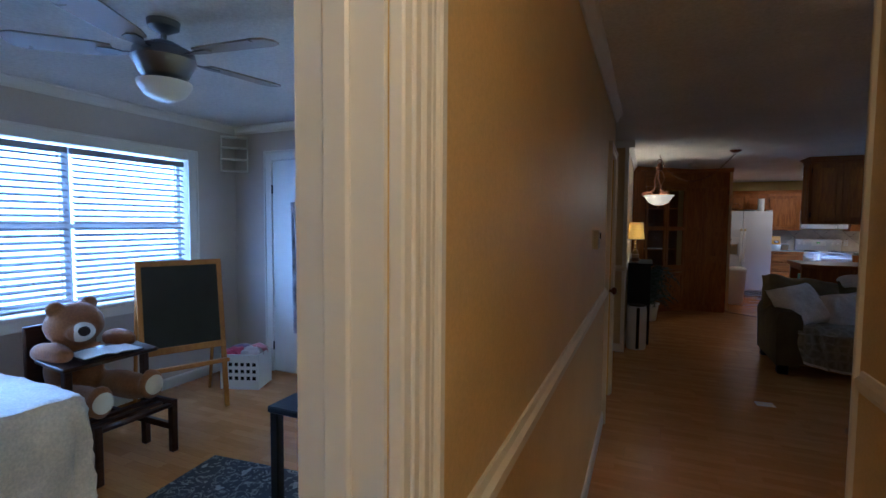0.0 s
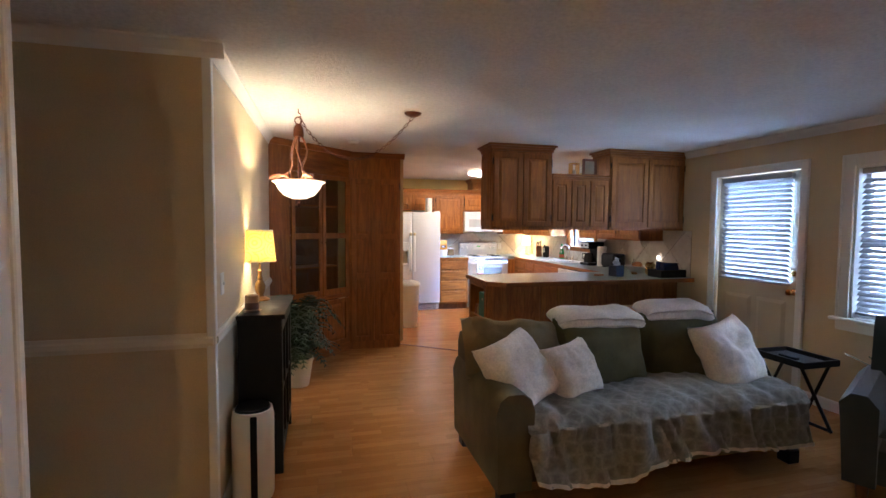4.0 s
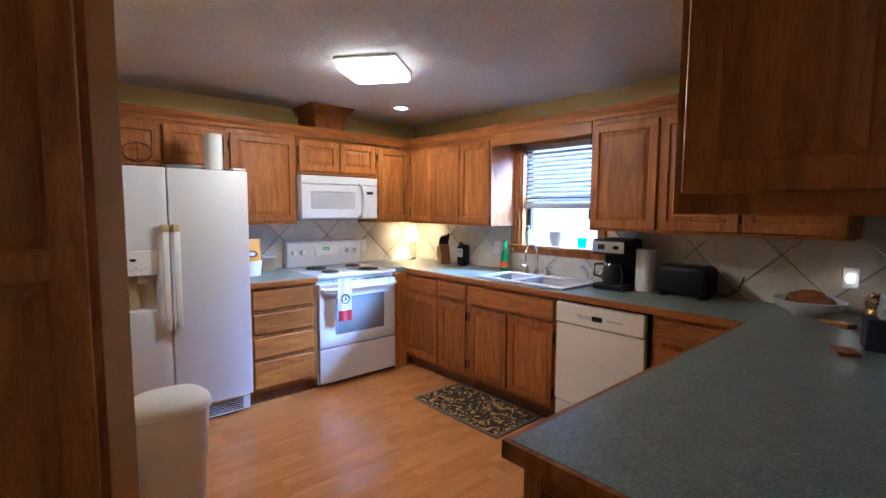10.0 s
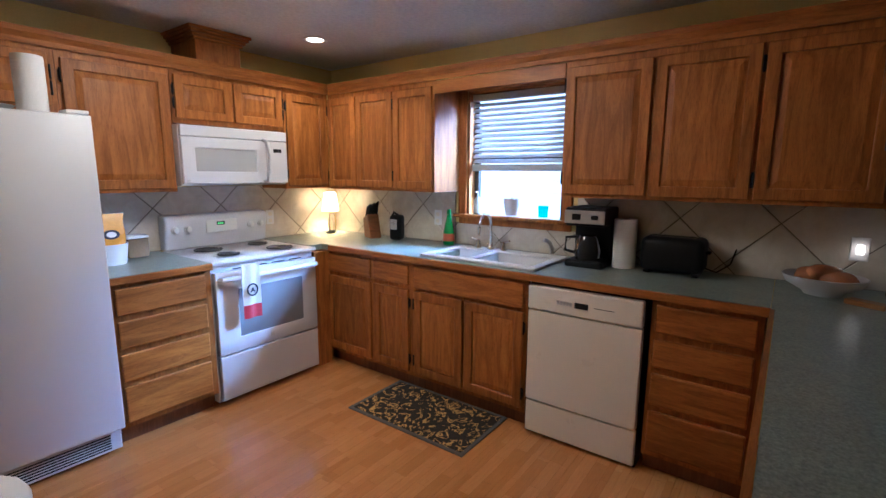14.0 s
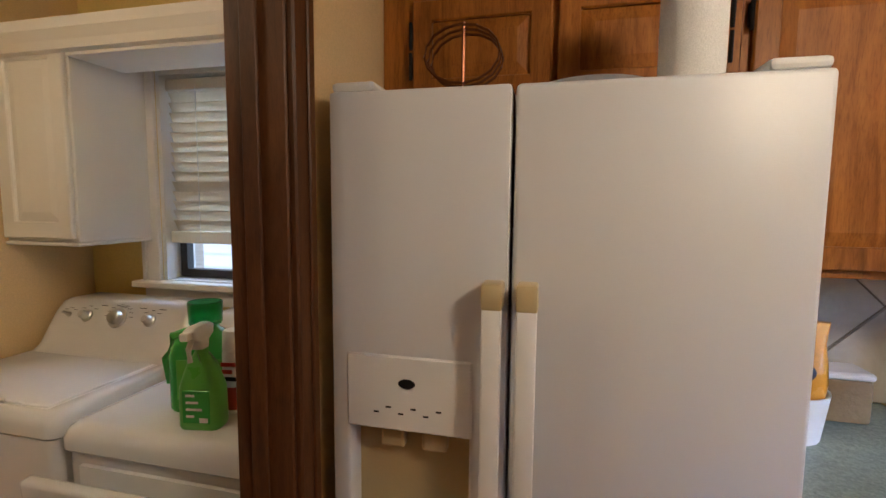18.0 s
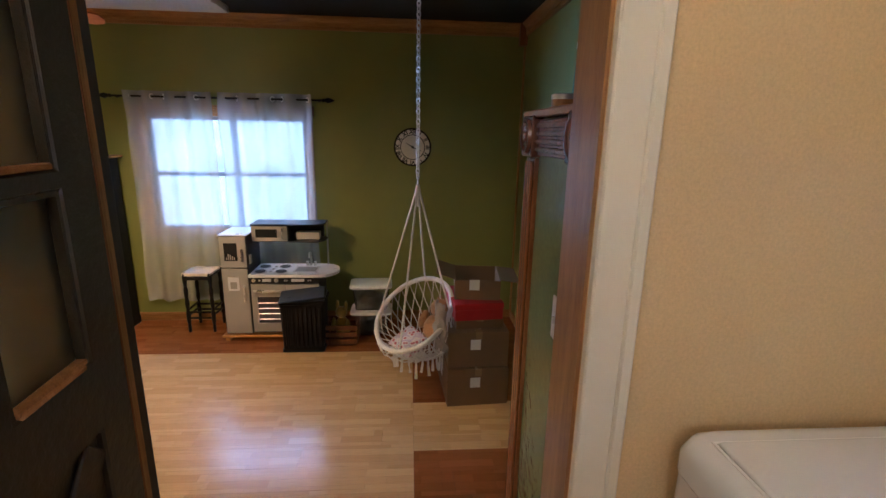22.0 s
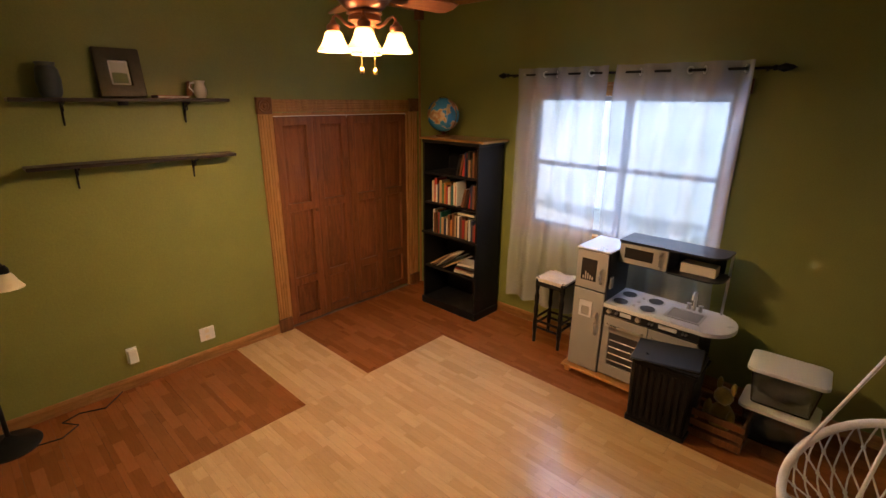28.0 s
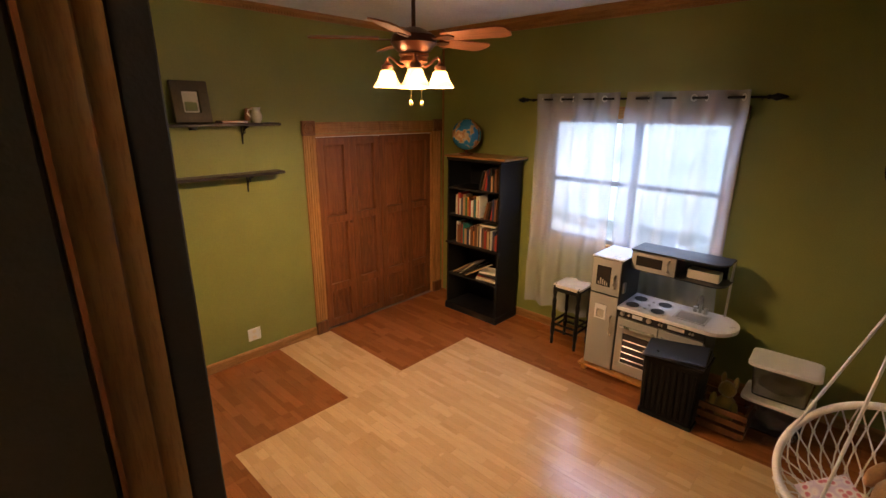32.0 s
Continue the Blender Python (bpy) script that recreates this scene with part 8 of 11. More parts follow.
part("basket", lattice(bmesh.new(), [-0.17, -0.16, 0.16, 0.17], [-0.13, -0.12, 0.12, 0.13], lambda i, j: not (i == 1 and j == 1), 0.0, 0.30, lambda u, v, w: (u, v, w)), M_PLASTIC, lb)
for k in range(6):
    for z in (0.08, 0.14, 0.20):
        part("slot", box(-0.145 + 0.052 * k, -0.115 + 0.052 * k, -0.1315, -0.1295, z, z + 0.03), M_BLACK, lb)
for k, c in enumerate(((0.45, 0.05, 0.10), (0.5, 0.45, 0.42), (0.2, 0.16, 0.25), (0.55, 0.2, 0.22))):
    q = part("clothes", blob(0.09, 0.07, 0.05, k * 5.0, 0.4), fabric("clothes_cloth", c), lb, smooth=True)
    q.location = (-0.07 + 0.14 * (k % 2), -0.05 + 0.1 * (k // 2), 0.30)
pt_ = solo("sill_toy", blob(0.05, 0.03, 0.028, 2.0, 0.2), fabric("pink_plush", (0.55, 0.10, 0.14)), "small pink plush toy lying on the window sill", "plush toy", smooth=True)
pt_.location = (-3.705, 2.01, 0.838)
bt = thing("night_stand", "small black wooden table by the bedroom door", "table", -1.36, 1.79, 0)
part("top", box(-0.20, 0.20, -0.20, 0.20, 0.58, 0.61, 0.005), M_BLACKPAINT, bt)
for sx in (-1, 1):
    for sy in (-1, 1):
        part("leg", box(sx * 0.17 - 0.022, sx * 0.17 + 0.022, sy * 0.17 - 0.022, sy * 0.17 + 0.022, 0, 0.58, 0.004), M_BLACKPAINT, bt)
bru = thing("bedroom_rug", "dark leafy patterned bedroom rug", "rug", -1.80, 1.62, 0, 6)
part("mat", box(-0.55, 0.55, -0.65, 0.45, 0.002, 0.011, 0.003), rug_mat("leafy_rug", 6.0, (0.05, 0.055, 0.07), (0.30, 0.31, 0.30), (0.10, 0.11, 0.13), (0.26, 0.27, 0.25)), bru)


def ceiling_fan(name, label, x, y, z, drop, blade_mat, body_mat, n=5, reach=0.62, turn=0.0, deep=0.175, pitch=9):
    f = thing(name, label, "ceiling fan", x, y, z)
    part("canopy", turned([(0, -0.001), (0.07, -0.001), (0.065, -0.03), (0.02, -0.055), (0, -0.055)], 22), body_mat, f, smooth=True)
    part("rod", tube(bmesh.new(), [(0, 0, -0.05), (0, 0, -drop)], 0.012, 10), body_mat, f, smooth=True)
    part("motor", turned([(0, -drop + 0.01), (0.05, -drop), (0.125, -drop - 0.04), (0.135, -drop - 0.08), (0.10, -drop - deep * 0.86), (0.065, -drop - deep), (0, -drop - deep)], 30), body_mat, f, smooth=True)
    for k in range(n):
        a = turn + 360 * k / n
        q = [(0.20, -0.045), (0.26, -0.06), (reach - 0.06, -0.072), (reach - 0.015, -0.055), (reach, 0.0), (reach - 0.015, 0.055), (reach - 0.06, 0.072), (0.26, 0.06), (0.20, 0.045)]
        bl = part("blade", prism(bmesh.new(), q, -0.004, 0.004), blade_mat, f)
        bl.matrix_basis = pose(0, 0, -drop - 0.055, 0, 0, a) @ pose(0, 0, 0, pitch, 0, 0)
        ir = part("blade_iron", prism(bmesh.new(), [(0.10, -0.02), (0.16, -0.012), (0.20, -0.03), (0.25, -0.03), (0.27, 0.0), (0.25, 0.03), (0.20, 0.03), (0.16, 0.012), (0.10, 0.02)], -0.011, -0.005), body_mat, f)
        ir.matrix_basis = pose(0, 0, -drop - 0.055, 0, 0, a) @ pose(0, 0, 0, pitch, 0, 0)
    return f


bf = ceiling_fan("ceiling_fan", "pewter bedroom ceiling fan with grey-tan blades and a frosted bowl light", -2.06, 1.50, ZC, 0.095, paint("grey_tan_blade", (0.25, 0.21, 0.17), 0.3, 0.1, 60, 0.1), paint("pewter", (0.20, 0.19, 0.18), 0.3, 0.05, 100, 0.05, 0.85), 5, 0.60, 6)
part("light_bowl", turned([(0.09, -0.27), (0.115, -0.275), (0.112, -0.295), (0.085, -0.335), (0.04, -0.355), (0, -0.36)], 26), M_WHITE, bf, smooth=True)

# ---- laundry ----
washer = thing("washing_machine", "white top-loading washing machine with sloped console", "washing machine", -0.072, 11.09, 0)
WW = 0.662
part("body", loft(bmesh.new(), [[(x + WW / 2, y + 0.34, z) for x, y in rrect(WW / 2, 0.335, 0.03, 4)] for z in (0.015, 0.87)]), M_GLOSSW, washer, smooth=True)
part("top_deck", loft(bmesh.new(), [[(x + WW / 2, y + 0.34, z) for x, y in rrect(WW / 2 - e, 0.335 - e, 0.035, 5)] for z, e in ((0.872, 0.0), (0.875, -0.003), (0.905, -0.003), (0.93, 0.006), (0.942, 0.02), (0.944, 0.035))]), M_GLOSSW, washer, smooth=True)
part("lid", box(0.055, WW - 0.055, 0.035, 0.385, 0.940, 0.951, 0.006, 3), M_GLOSSW, washer, smooth=True)
part("lid_seam", lattice(bmesh.new(), [0.049, 0.054, WW - 0.054, WW - 0.049], [0.029, 0.034, 0.386, 0.391], lambda i, j: not (i == 1 and j == 1), 0.9435, 0.9452, lambda u, v, w: (u, v, w)), M_PLASTIC, washer)
part("lid_grip", prism(bmesh.new(), [(0.20, 0.028), (0.46, 0.028), (0.44, 0.046), (0.40, 0.052), (0.26, 0.052), (0.22, 0.046)], 0.9445, 0.9525), M_STEEL, washer, "recessed lid grip")
CON = [(0.355, 0.93), (0.40, 0.948), (0.44, 0.975), (0.475, 1.03), (0.515, 1.095), (0.535, 1.115), (0.56, 1.122), (0.66, 1.122), (0.665, 0.93)]
cb = bmesh.new()
loft(cb, [[(x, y, z - d) for y, z in CON] for x, d in ((0.006, 0.03), (0.03, 0.006), (0.06, 0.0), (WW - 0.06, 0.0), (WW - 0.03, 0.006), (WW - 0.006, 0.03))])
console = part("console", cb, M_GLOSSW, washer, smooth=True)
SLOPE = pose(0, 0, 0, 58.5, 0, 0)
for kx, kr in ((0.188, 0.021), (0.335, 0.034), (0.482, 0.021), (0.10, 0.009)):
    kb = part("knob", turned([(0, 0), (kr * 1.15, 0), (kr * 1.12, 0.006), (kr * 0.8, 0.010), (kr * 0.72, 0.028), (kr * 0.55, 0.032), (0, 0.033)], 24), M_STEEL, console, "silver control dial", True)
    kb.matrix_basis = pose(kx, 0.495, 1.066) @ SLOPE
    for a in range(-4, 5) if kr > 0.03 else (-2, 0, 2):
        mk = part("dial_mark", box(-0.009, 0.009, -0.0008, 0.0008, 0, 0.0006), M_BLACK, console)
        mk.matrix_basis = pose(kx, 0.495, 1.066) @ SLOPE @ pose((kr + 0.024) * math.sin(a * 0.36), (kr + 0.018) * math.cos(a * 0.36), 0.0012)
for k in range(4):
    mk = part("button_mark", box(-0.016, 0.016, -0.0012, 0.0012, 0, 0.0006), M_BLACK, console)
    mk.matrix_basis = pose(0.25 + 0.09 * k, 0.519, 1.104) @ SLOPE @ pose(0, 0, 0.0012)
for fx in (0.05, WW - 0.05):
    for fy in (0.06, 0.62):
        part("foot", turned([(0, 0), (0.022, 0), (0.02, 0.018), (0, 0.018)], 12, (fx, fy)), M_BLACK, washer)

dryer = thing("tumble_dryer", "white front-loading dryer with its door slightly ajar", "dryer", 0.615, 11.09, 0)
part("body", loft(bmesh.new(), [[(x + 0.325, y + 0.35, z) for x, y in rrect(0.325, 0.335, 0.03, 4)] for z in (0.015, 0.855)]), M_GLOSSW, dryer, smooth=True)
part("top_deck", loft(bmesh.new(), [[(x + 0.325, y + 0.345, z) for x, y in rrect(0.325 - e, 0.345 - e, 0.035, 5)] for z, e in ((0.857, 0.0), (0.86, -0.003), (0.888, -0.003), (0.912, 0.006), (0.924, 0.02), (0.926, 0.04))]), M_GLOSSW, dryer, smooth=True)
dd = part("door", box(0.02, 0.62, -0.035, 0.0, 0.12, 0.845, 0.012, 3), M_GLOSSW, dryer, "white door standing ajar", True)
dd.matrix_basis = pose(0, -0.03, 0.0) @ pose(0, 0, 0.12, 4, 0, 0) @ pose(0, 0, -0.12)
part("door_recess", box(0.06, 0.57, 0.002, 0.0145, 0.27, 0.82), M_PLASTIC, dryer)
part("latch", turned([(0, 0), (0.008, 0), (0.01, 0.012), (0.005, 0.02), (0, 0.02)], 10, (0.2, 0.0)), M_PLASTIC, dryer)
cb = bmesh.new()
loft(cb, [[(x, y, z - 0.018 - d) for y, z in CON] for x, d in ((0.006, 0.03), (0.03, 0.006), (0.06, 0.0), (0.59, 0.0), (0.62, 0.006), (0.644, 0.03))])
dcon = part("console", cb, M_GLOSSW, dryer, smooth=True)
for kx, kr in ((0.20, 0.026), (0.34, 0.040), (0.46, 0.026)):
    kb = part("knob", turned([(0, 0), (kr * 1.15, 0), (kr * 1.12, 0.006), (kr * 0.8, 0.010), (kr * 0.72, 0.028), (0, 0.033)], 24), M_CHROME, dcon, "silver control dial", True)
    kb.matrix_basis = pose(kx, 0.495, 1.048) @ SLOPE
for fx in (0.05, 0.60):
    for fy in (0.06, 0.62):
        part("foot", turned([(0, 0), (0.022, 0), (0.02, 0.018), (0, 0.018)], 12, (fx, fy)), M_BLACK, dryer)

# cleaning bottles on the dryer
DT = 0.926
M_JUG = paint("green_jug_plastic", (0.045, 0.36, 0.075), 0.22, 0.05, 200.0, 0.05)
M_SPRAYG = paint("apple_green_label", (0.10, 0.42, 0.06), 0.3, 0.05, 60.0, 0.2)
M_CAPG = glass("green_translucent_cap", (0.10, 0.62, 0.25), 0.2)
M_REDCAN = paint("red_can_print", (0.42, 0.03, 0.02), 0.3)
jug = thing("detergent_jug", "green detergent jug with translucent green cap", "detergent", 0.905, 11.295, DT, 20)
part("body", loft(bmesh.new(), [[(x, y, z) for x, y in rrect(w, d, 0.03, 4)] for w, d, z in ((0.085, 0.05, 0), (0.09, 0.055, 0.01), (0.09, 0.055, 0.16), (0.075, 0.05, 0.20), (0.035, 0.035, 0.225), (0.03, 0.03, 0.24))]), M_JUG, jug, smooth=True)
part("handle", tube(bmesh.new(), [(-0.035, 0, 0.215), (-0.085, 0, 0.20), (-0.105, 0, 0.14), (-0.095, 0, 0.07)], 0.017, 8), M_JUG, jug, smooth=True)
part("cap", turned([(0, 0.238), (0.042, 0.238), (0.044, 0.245), (0.046, 0.30), (0.043, 0.302), (0.041, 0.25), (0, 0.25)], 22), M_CAPG, jug, "translucent green measuring cap", True)
part("label", box(-0.06, 0.06, -0.0575, -0.0545, 0.04, 0.15, 0.001), M_SPRAYG, jug)


def spray_bottle(name, label, x, y, rz, body, lab, h):
    s = thing(name, label, "spray bottle", x, y, DT, rz)
    part("body", loft(bmesh.new(), [[(u, v, z) for u, v in rrect(w, d, 0.02, 4)] for w, d, z in ((0.052, 0.032, 0), (0.055, 0.034, 0.008), (0.054, 0.033, h * 0.5), (0.036, 0.026, h * 0.78), (0.018, 0.018, h * 0.93), (0.015, 0.015, h))]), body, s, smooth=True)
    tr = bmesh.new()
    loft(tr, [[(u, v - 0.01, z) for u, v in rrect(w, d, min(w, d) * 0.6, 3)] for w, d, z in ((0.018, 0.02, h), (0.018, 0.022, h + 0.02), (0.017, 0.045, h + 0.032), (0.016, 0.048, h + 0.052), (0.012, 0.035, h + 0.06))])
    sp = part("sprayer", tr, M_PLASTIC, s, "white trigger sprayer", True)
    part("trigger", tube(bmesh.new(), [(0, -0.035, h + 0.035), (0, -0.055, h + 0.01), (0, -0.05, h - 0.025)], 0.007, 7), M_PLASTIC, sp, smooth=True)
    part("nozzle", box(-0.011, 0.011, -0.075, -0.05, h + 0.033, h + 0.053, 0.003), M_PLASTIC, sp)
    if lab:
        part("label", box(-0.036, 0.036, -0.0355, -0.0335, 0.02, h * 0.5, 0.001), lab, s)
        for k in range(4):
            part("print_bar", box(-0.026, -0.026 + 0.02 + 0.03 * ((k * 37) % 10) / 10, -0.0365, -0.0354, 0.035 + 0.018 * k, 0.041 + 0.018 * k), M_PAPER, s)
        part("barcode", box(0.008, 0.03, -0.0365, -0.0354, 0.022, 0.034), M_PAPER, s)
    return s


spray_bottle("spray_bottle", "green spray bottle with white trigger on the dryer", 0.985, 11.185, 10, M_SPRAYG, M_JUG, 0.21)
spray_bottle("spray_bottle", "white spray bottle behind the red spray can", 1.075, 11.41, -30, M_PLASTIC, None, 0.22)
can = thing("spray_can", "white and red spray can on the dryer", "spray can", 1.005, 11.285, DT, 8)
part("can", turned([(0, 0), (0.031, 0), (0.033, 0.004), (0.033, 0.165), (0.03, 0.175), (0, 0.175)], 24), M_PLASTIC, can, smooth=True)
part("red_band", turned([(0.0335, 0.012), (0.0338, 0.013), (0.0338, 0.075), (0.0335, 0.076)], 24), M_REDCAN, can, smooth=True)
part("cap", turned([(0.031, 0.176), (0.032, 0.178), (0.03, 0.225), (0.026, 0.23), (0, 0.23)], 24), M_PLASTIC, can, smooth=True)
for k in range(3):
    part("print_bar", box(-0.022, 0.022 - 0.012 * (k % 2), -0.0352, -0.033, 0.095 + 0.02 * k, 0.106 + 0.02 * k), M_REDCAN if k else M_BLACK, can)

wc = thing("laundry_cabinet", "white raised-panel wall cabinet over the washer", "cabinet", LX + 0.002, 11.48, 1.36)
part("body", box(0, 0.335, 0.0, 0.317, 0, 0.70, 0.002), M_WHITE, wc)
door_front(wc, 0.008, 0.327, 0.012, 0.69, st=0.06, mat=M_WHITE)
part("bottom_rail", box(-0.0, 0.34, -0.012, 0.318, -0.014, -0.001, 0.004), M_WHITE, wc)
part("crown", profile_run(bmesh.new(), [(0, 0.64), (0.022, 0.645), (0.03, 0.67), (0.05, 0.70), (0.058, 0.73), (0.0, 0.73)], (0, -0.0205, 0), (1.30, -0.0205, 0), (0, -1)), M_WHITE, wc)
part("soffit", box(0.347, 1.30, -0.02, 0.20, 0.63, 0.71, 0.003), M_WHITE, wc, "white valance board over the laundry window")
so = outlet("wall_outlet", "y", -1, 0.28, NY - 0.001, 1.07, "white outlet behind the washing machine")
part("plug", box(-0.02, 0.02, -0.035, -0.0085, -0.045, -0.01, 0.006, 2), M_BLACK, so)
part("cord", tube(bmesh.new(), [(0, -0.03, -0.03), (0.02, -0.05, -0.06), (0.05, -0.04, -0.2), (0.05, -0.03, -0.4)], 0.005, 6), M_BLACK, so, smooth=True)

ll = thing("laundry_ceiling_light", "round flush laundry ceiling light, lit", "ceiling light", 0.55, 10.55, ZC)
part("base", turned([(0, -0.001), (0.15, -0.001), (0.15, -0.02), (0, -0.02)], 26), M_WHITE, ll, smooth=True)
part("globe", turned([(0.145, -0.02), (0.14, -0.05), (0.09, -0.085), (0, -0.095)], 26), glow("laundry_globe", (1.0, 0.78, 0.46), 5.0), ll, smooth=True)
lamp("laundry_light", "POINT", 8.0, (1.0, 0.80, 0.52), pose(0.55, 10.55, ZC - 0.17), 0.10)

# ---- worn dark door between laundry and play room ----
M_OLDGLASS = glass("clouded_old_glass", (0.78, 0.80, 0.66), 0.28)
M_DOORDARK = paint("dark_brown_door_paint", (0.038, 0.030, 0.020), 0.36, 0.35, 45.0, 0.25)
M_ROSEDOOR = wood("reddish_door_edge", (0.16, 0.050, 0.014), (0.27, 0.095, 0.030), 0.45)
M_BARE = wood("splintered_bare_wood", (0.26, 0.11, 0.035), (0.46, 0.22, 0.08), 0.7, bumpy=0.6, coat=0.0)
pd = thing("door_play_room", "dark painted glazed door standing open, splintered round its lock", "door", -0.30, 10.132, 0.008, 5)
tagged(pd, kind="structure")
GXS = [0.0, 0.10, 0.278, 0.312, 0.49, 0.524, 0.702, 0.785]
GZS = [0.0, 0.20, 0.86, 0.992, 1.278, 1.310, 1.585, 1.615, 1.86, 1.955]


def door_solid(i, j):
    if j == 1:
        return i in (0, 6)
    if j in (3, 5, 7):
        return i in (0, 2, 4, 6)
    return True


part("leaf", soften(lattice(bmesh.new(), GXS, GZS, door_solid, -0.041, 0.0, lambda u, v, w: (u, w, v)), 0.004), M_DOORDARK, pd)
for i in (1, 3, 5):
    for j in (3, 5, 7):
        pane = part("pane", box(GXS[i] - 0.004, GXS[i + 1] + 0.004, -0.023, -0.019, GZS[j] - 0.004, GZS[j + 1] + 0.004), M_OLDGLASS, pd)
        pane.visible_shadow = False
        for yy in (-0.010, -0.032):
            part("glazing_bead", lattice(bmesh.new(), [GXS[i], GXS[i] + 0.008, GXS[i + 1] - 0.008, GXS[i + 1]], [GZS[j], GZS[j] + 0.008, GZS[j + 1] - 0.008, GZS[j + 1]], lambda a, b: not (a == 1 and b == 1), yy - 0.008, yy + 0.007, lambda u, v, w: (u, w, v)), M_DOORDARK, pd)
        if j < 7:
            part("bare_sill", box(GXS[i] + 0.009, GXS[i + 1] - 0.009, -0.0175, 0.001, GZS[j] + 0.0005, GZS[j] + 0.0105, 0.002), M_BARE, pd, "paint worn to bare wood")
part("lower_panel", box(0.096, 0.706, -0.028, -0.013, 0.196, 0.864), M_DOORDARK, pd)
for s in (1, -1):
    br = part("crossbuck", box(-0.42, 0.42, -0.010, -0.001, -0.035, 0.035, 0.003), M_DOORDARK, pd)
    br.matrix_basis = pose(0.401, -0.001 if s > 0 else -0.003, 0.53, 0, s * 47.6, 0)
part("edge_strip", box(-0.0045, -0.0005, -0.040, -0.001, 0.0, 1.955), M_ROSEDOOR, pd, "reddish brown edge of the door")
part("edge_strip", box(0.7855, 0.7895, -0.040, -0.001, 0.0, 1.955), M_ROSEDOOR, pd, "reddish brown edge of the door")
rs = random.Random(4)
for k in range(60):
    on_bar = k % 3
    x0 = (0.492 if k % 2 else 0.522) + rs.uniform(-0.003, 0.003) if on_bar else rs.uniform(0.53, 0.74)
    z0 = rs.uniform(1.02, 1.27) if on_bar else rs.uniform(0.945, 1.0)
    sp = bmesh.new()
    w, h = (0.003 + 0.004 * rs.random(), 0.02 + 0.05 * rs.random()) if on_bar else (0.004 + 0.008 * rs.random(), 0.012 + 0.022 * rs.random())
    prism(sp, [(-w, -h), (w * 0.3, -h * 0.9), (w, -h * 0.2), (w * 0.5, h), (-w * 0.4, h * 0.7), (-w * 0.9, h * 0.1)], 0, 0.002 + 0.003 * rs.random())
    o = part("splinter", sp, M_BARE, pd, "bare splintered wood round the lock")
    o.matrix_basis = pose(x0, 0.0005, z0, -90, 0, 0) @ pose(0, 0, 0, 0, 0, rs.uniform(-14, 14) if on_bar else rs.uniform(50, 110))
for k in range(3):
    o = part("splinter", box(-0.075, 0.075, -0.006, 0.003, -0.006, 0.006, 0.003), M_BARE, pd)
    o.matrix_basis = pose(0.19 + 0.21 * k, 0.0, 0.992, 0, rs.uniform(-3, 3), 0)
for side, face in ((1, 0.0), (-1, -0.041)):
    M_ = pose(0.700, face, 0.838, -90 * side, 0, 0)
    kb = part("door_handle", turned([(0, 0), (0.032, 0), (0.03, 0.006), (0.014, 0.012), (0.012, 0.035), (0.024, 0.045), (0.03, 0.058), (0.027, 0.072), (0.012, 0.08), (0, 0.081)], 24), M_BRASS, pd, "worn brass door knob", True)
    kb.matrix_basis = M_
    db = part("deadbolt", turned([(0, 0), (0.034, 0), (0.034, 0.006), (0.029, 0.010), (0.028, 0.034), (0.024, 0.040), (0, 0.041)], 24), M_BRASS, pd, "brass deadbolt", True)
    db.matrix_basis = pose(0.700, face, 1.066, -90 * side, 0, 0)
for hz in (0.2, 1.0, 1.75):
    part("hinge", turned([(0, hz - 0.045), (0.007, hz - 0.045), (0.007, hz + 0.045), (0, hz + 0.045)], 10, (-0.008, -0.045)), M_BRASS, pd)

for hz, rr in ((1.066, 0.014), (0.838, 0.017)):
    o = part("bolt_hole", turned([(0, 0.0), (rr, 0.0), (rr, 0.002), (0, 0.002)], 18), M_BLACK, pd, "dark bolt hole in the door edge")
    o.matrix_basis = pose(0.7892, -0.0205, hz, 0, 90, 0)

# ---- play room: trim ----
M_ROSE = wood("dark_rosette_wood", (0.10, 0.040, 0.016), (0.20, 0.085, 0.034), 0.4)


def fluted(bm, x0, x1, z0, z1, y, out, upright=True, t=0.018, n=4):
    """A board with rounded flutes on its face, lying in a wall across y."""
    a, b = sorted((y, y + out * t))
    bx(bm, x0, x1, a, b, z0, z1, 0.003)
    c, d = sorted((y + out * (t - 0.001), y + out * (t + 0.009)))
    for k in range(n):
        if upright:
            w = (x1 - x0) / (n + 0.6)
            u = x0 + w * (k + 0.3)
            bx(bm, u + w * 0.15, u + w * 0.85, c, d, z0 + 0.01, z1 - 0.01, 0.005, 2)
        else:
            w = (z1 - z0) / (n + 0.6)
            u = z0 + w * (k + 0.3)
            bx(bm, x0 + 0.004, x1 - 0.004, c, d, u + w * 0.15, u + w * 0.85, 0.005, 2)
    return bm


def rosette(name, x, y, z, size, out, mat):
    r = struct(name, box(-size / 2, size / 2, -0.034, 0.0, -size / 2, size / 2, 0.004), mat, "square carved rosette block")
    r.matrix_world = pose(x, y, z, 0, 0, 180 if out > 0 else 0)
    q = part("rosette", turned([(size * 0.44, 0), (size * 0.42, 0.010), (size * 0.36, 0.010), (size * 0.31, 0.003), (size * 0.24, 0.008), (size * 0.14, 0.004), (size * 0.10, 0.011), (0, 0.013)], 28), mat, r, smooth=True)
    q.matrix_basis = pose(0, -0.033, 0, 90, 0, 0)
    return r


PCROWN = [(0, -0.115), (0.012, -0.115), (0.014, -0.085), (0.022, -0.08), (0.024, -0.05), (0.05, -0.025), (0.06, -0.01), (0.06, 0.0), (0, 0.0)]


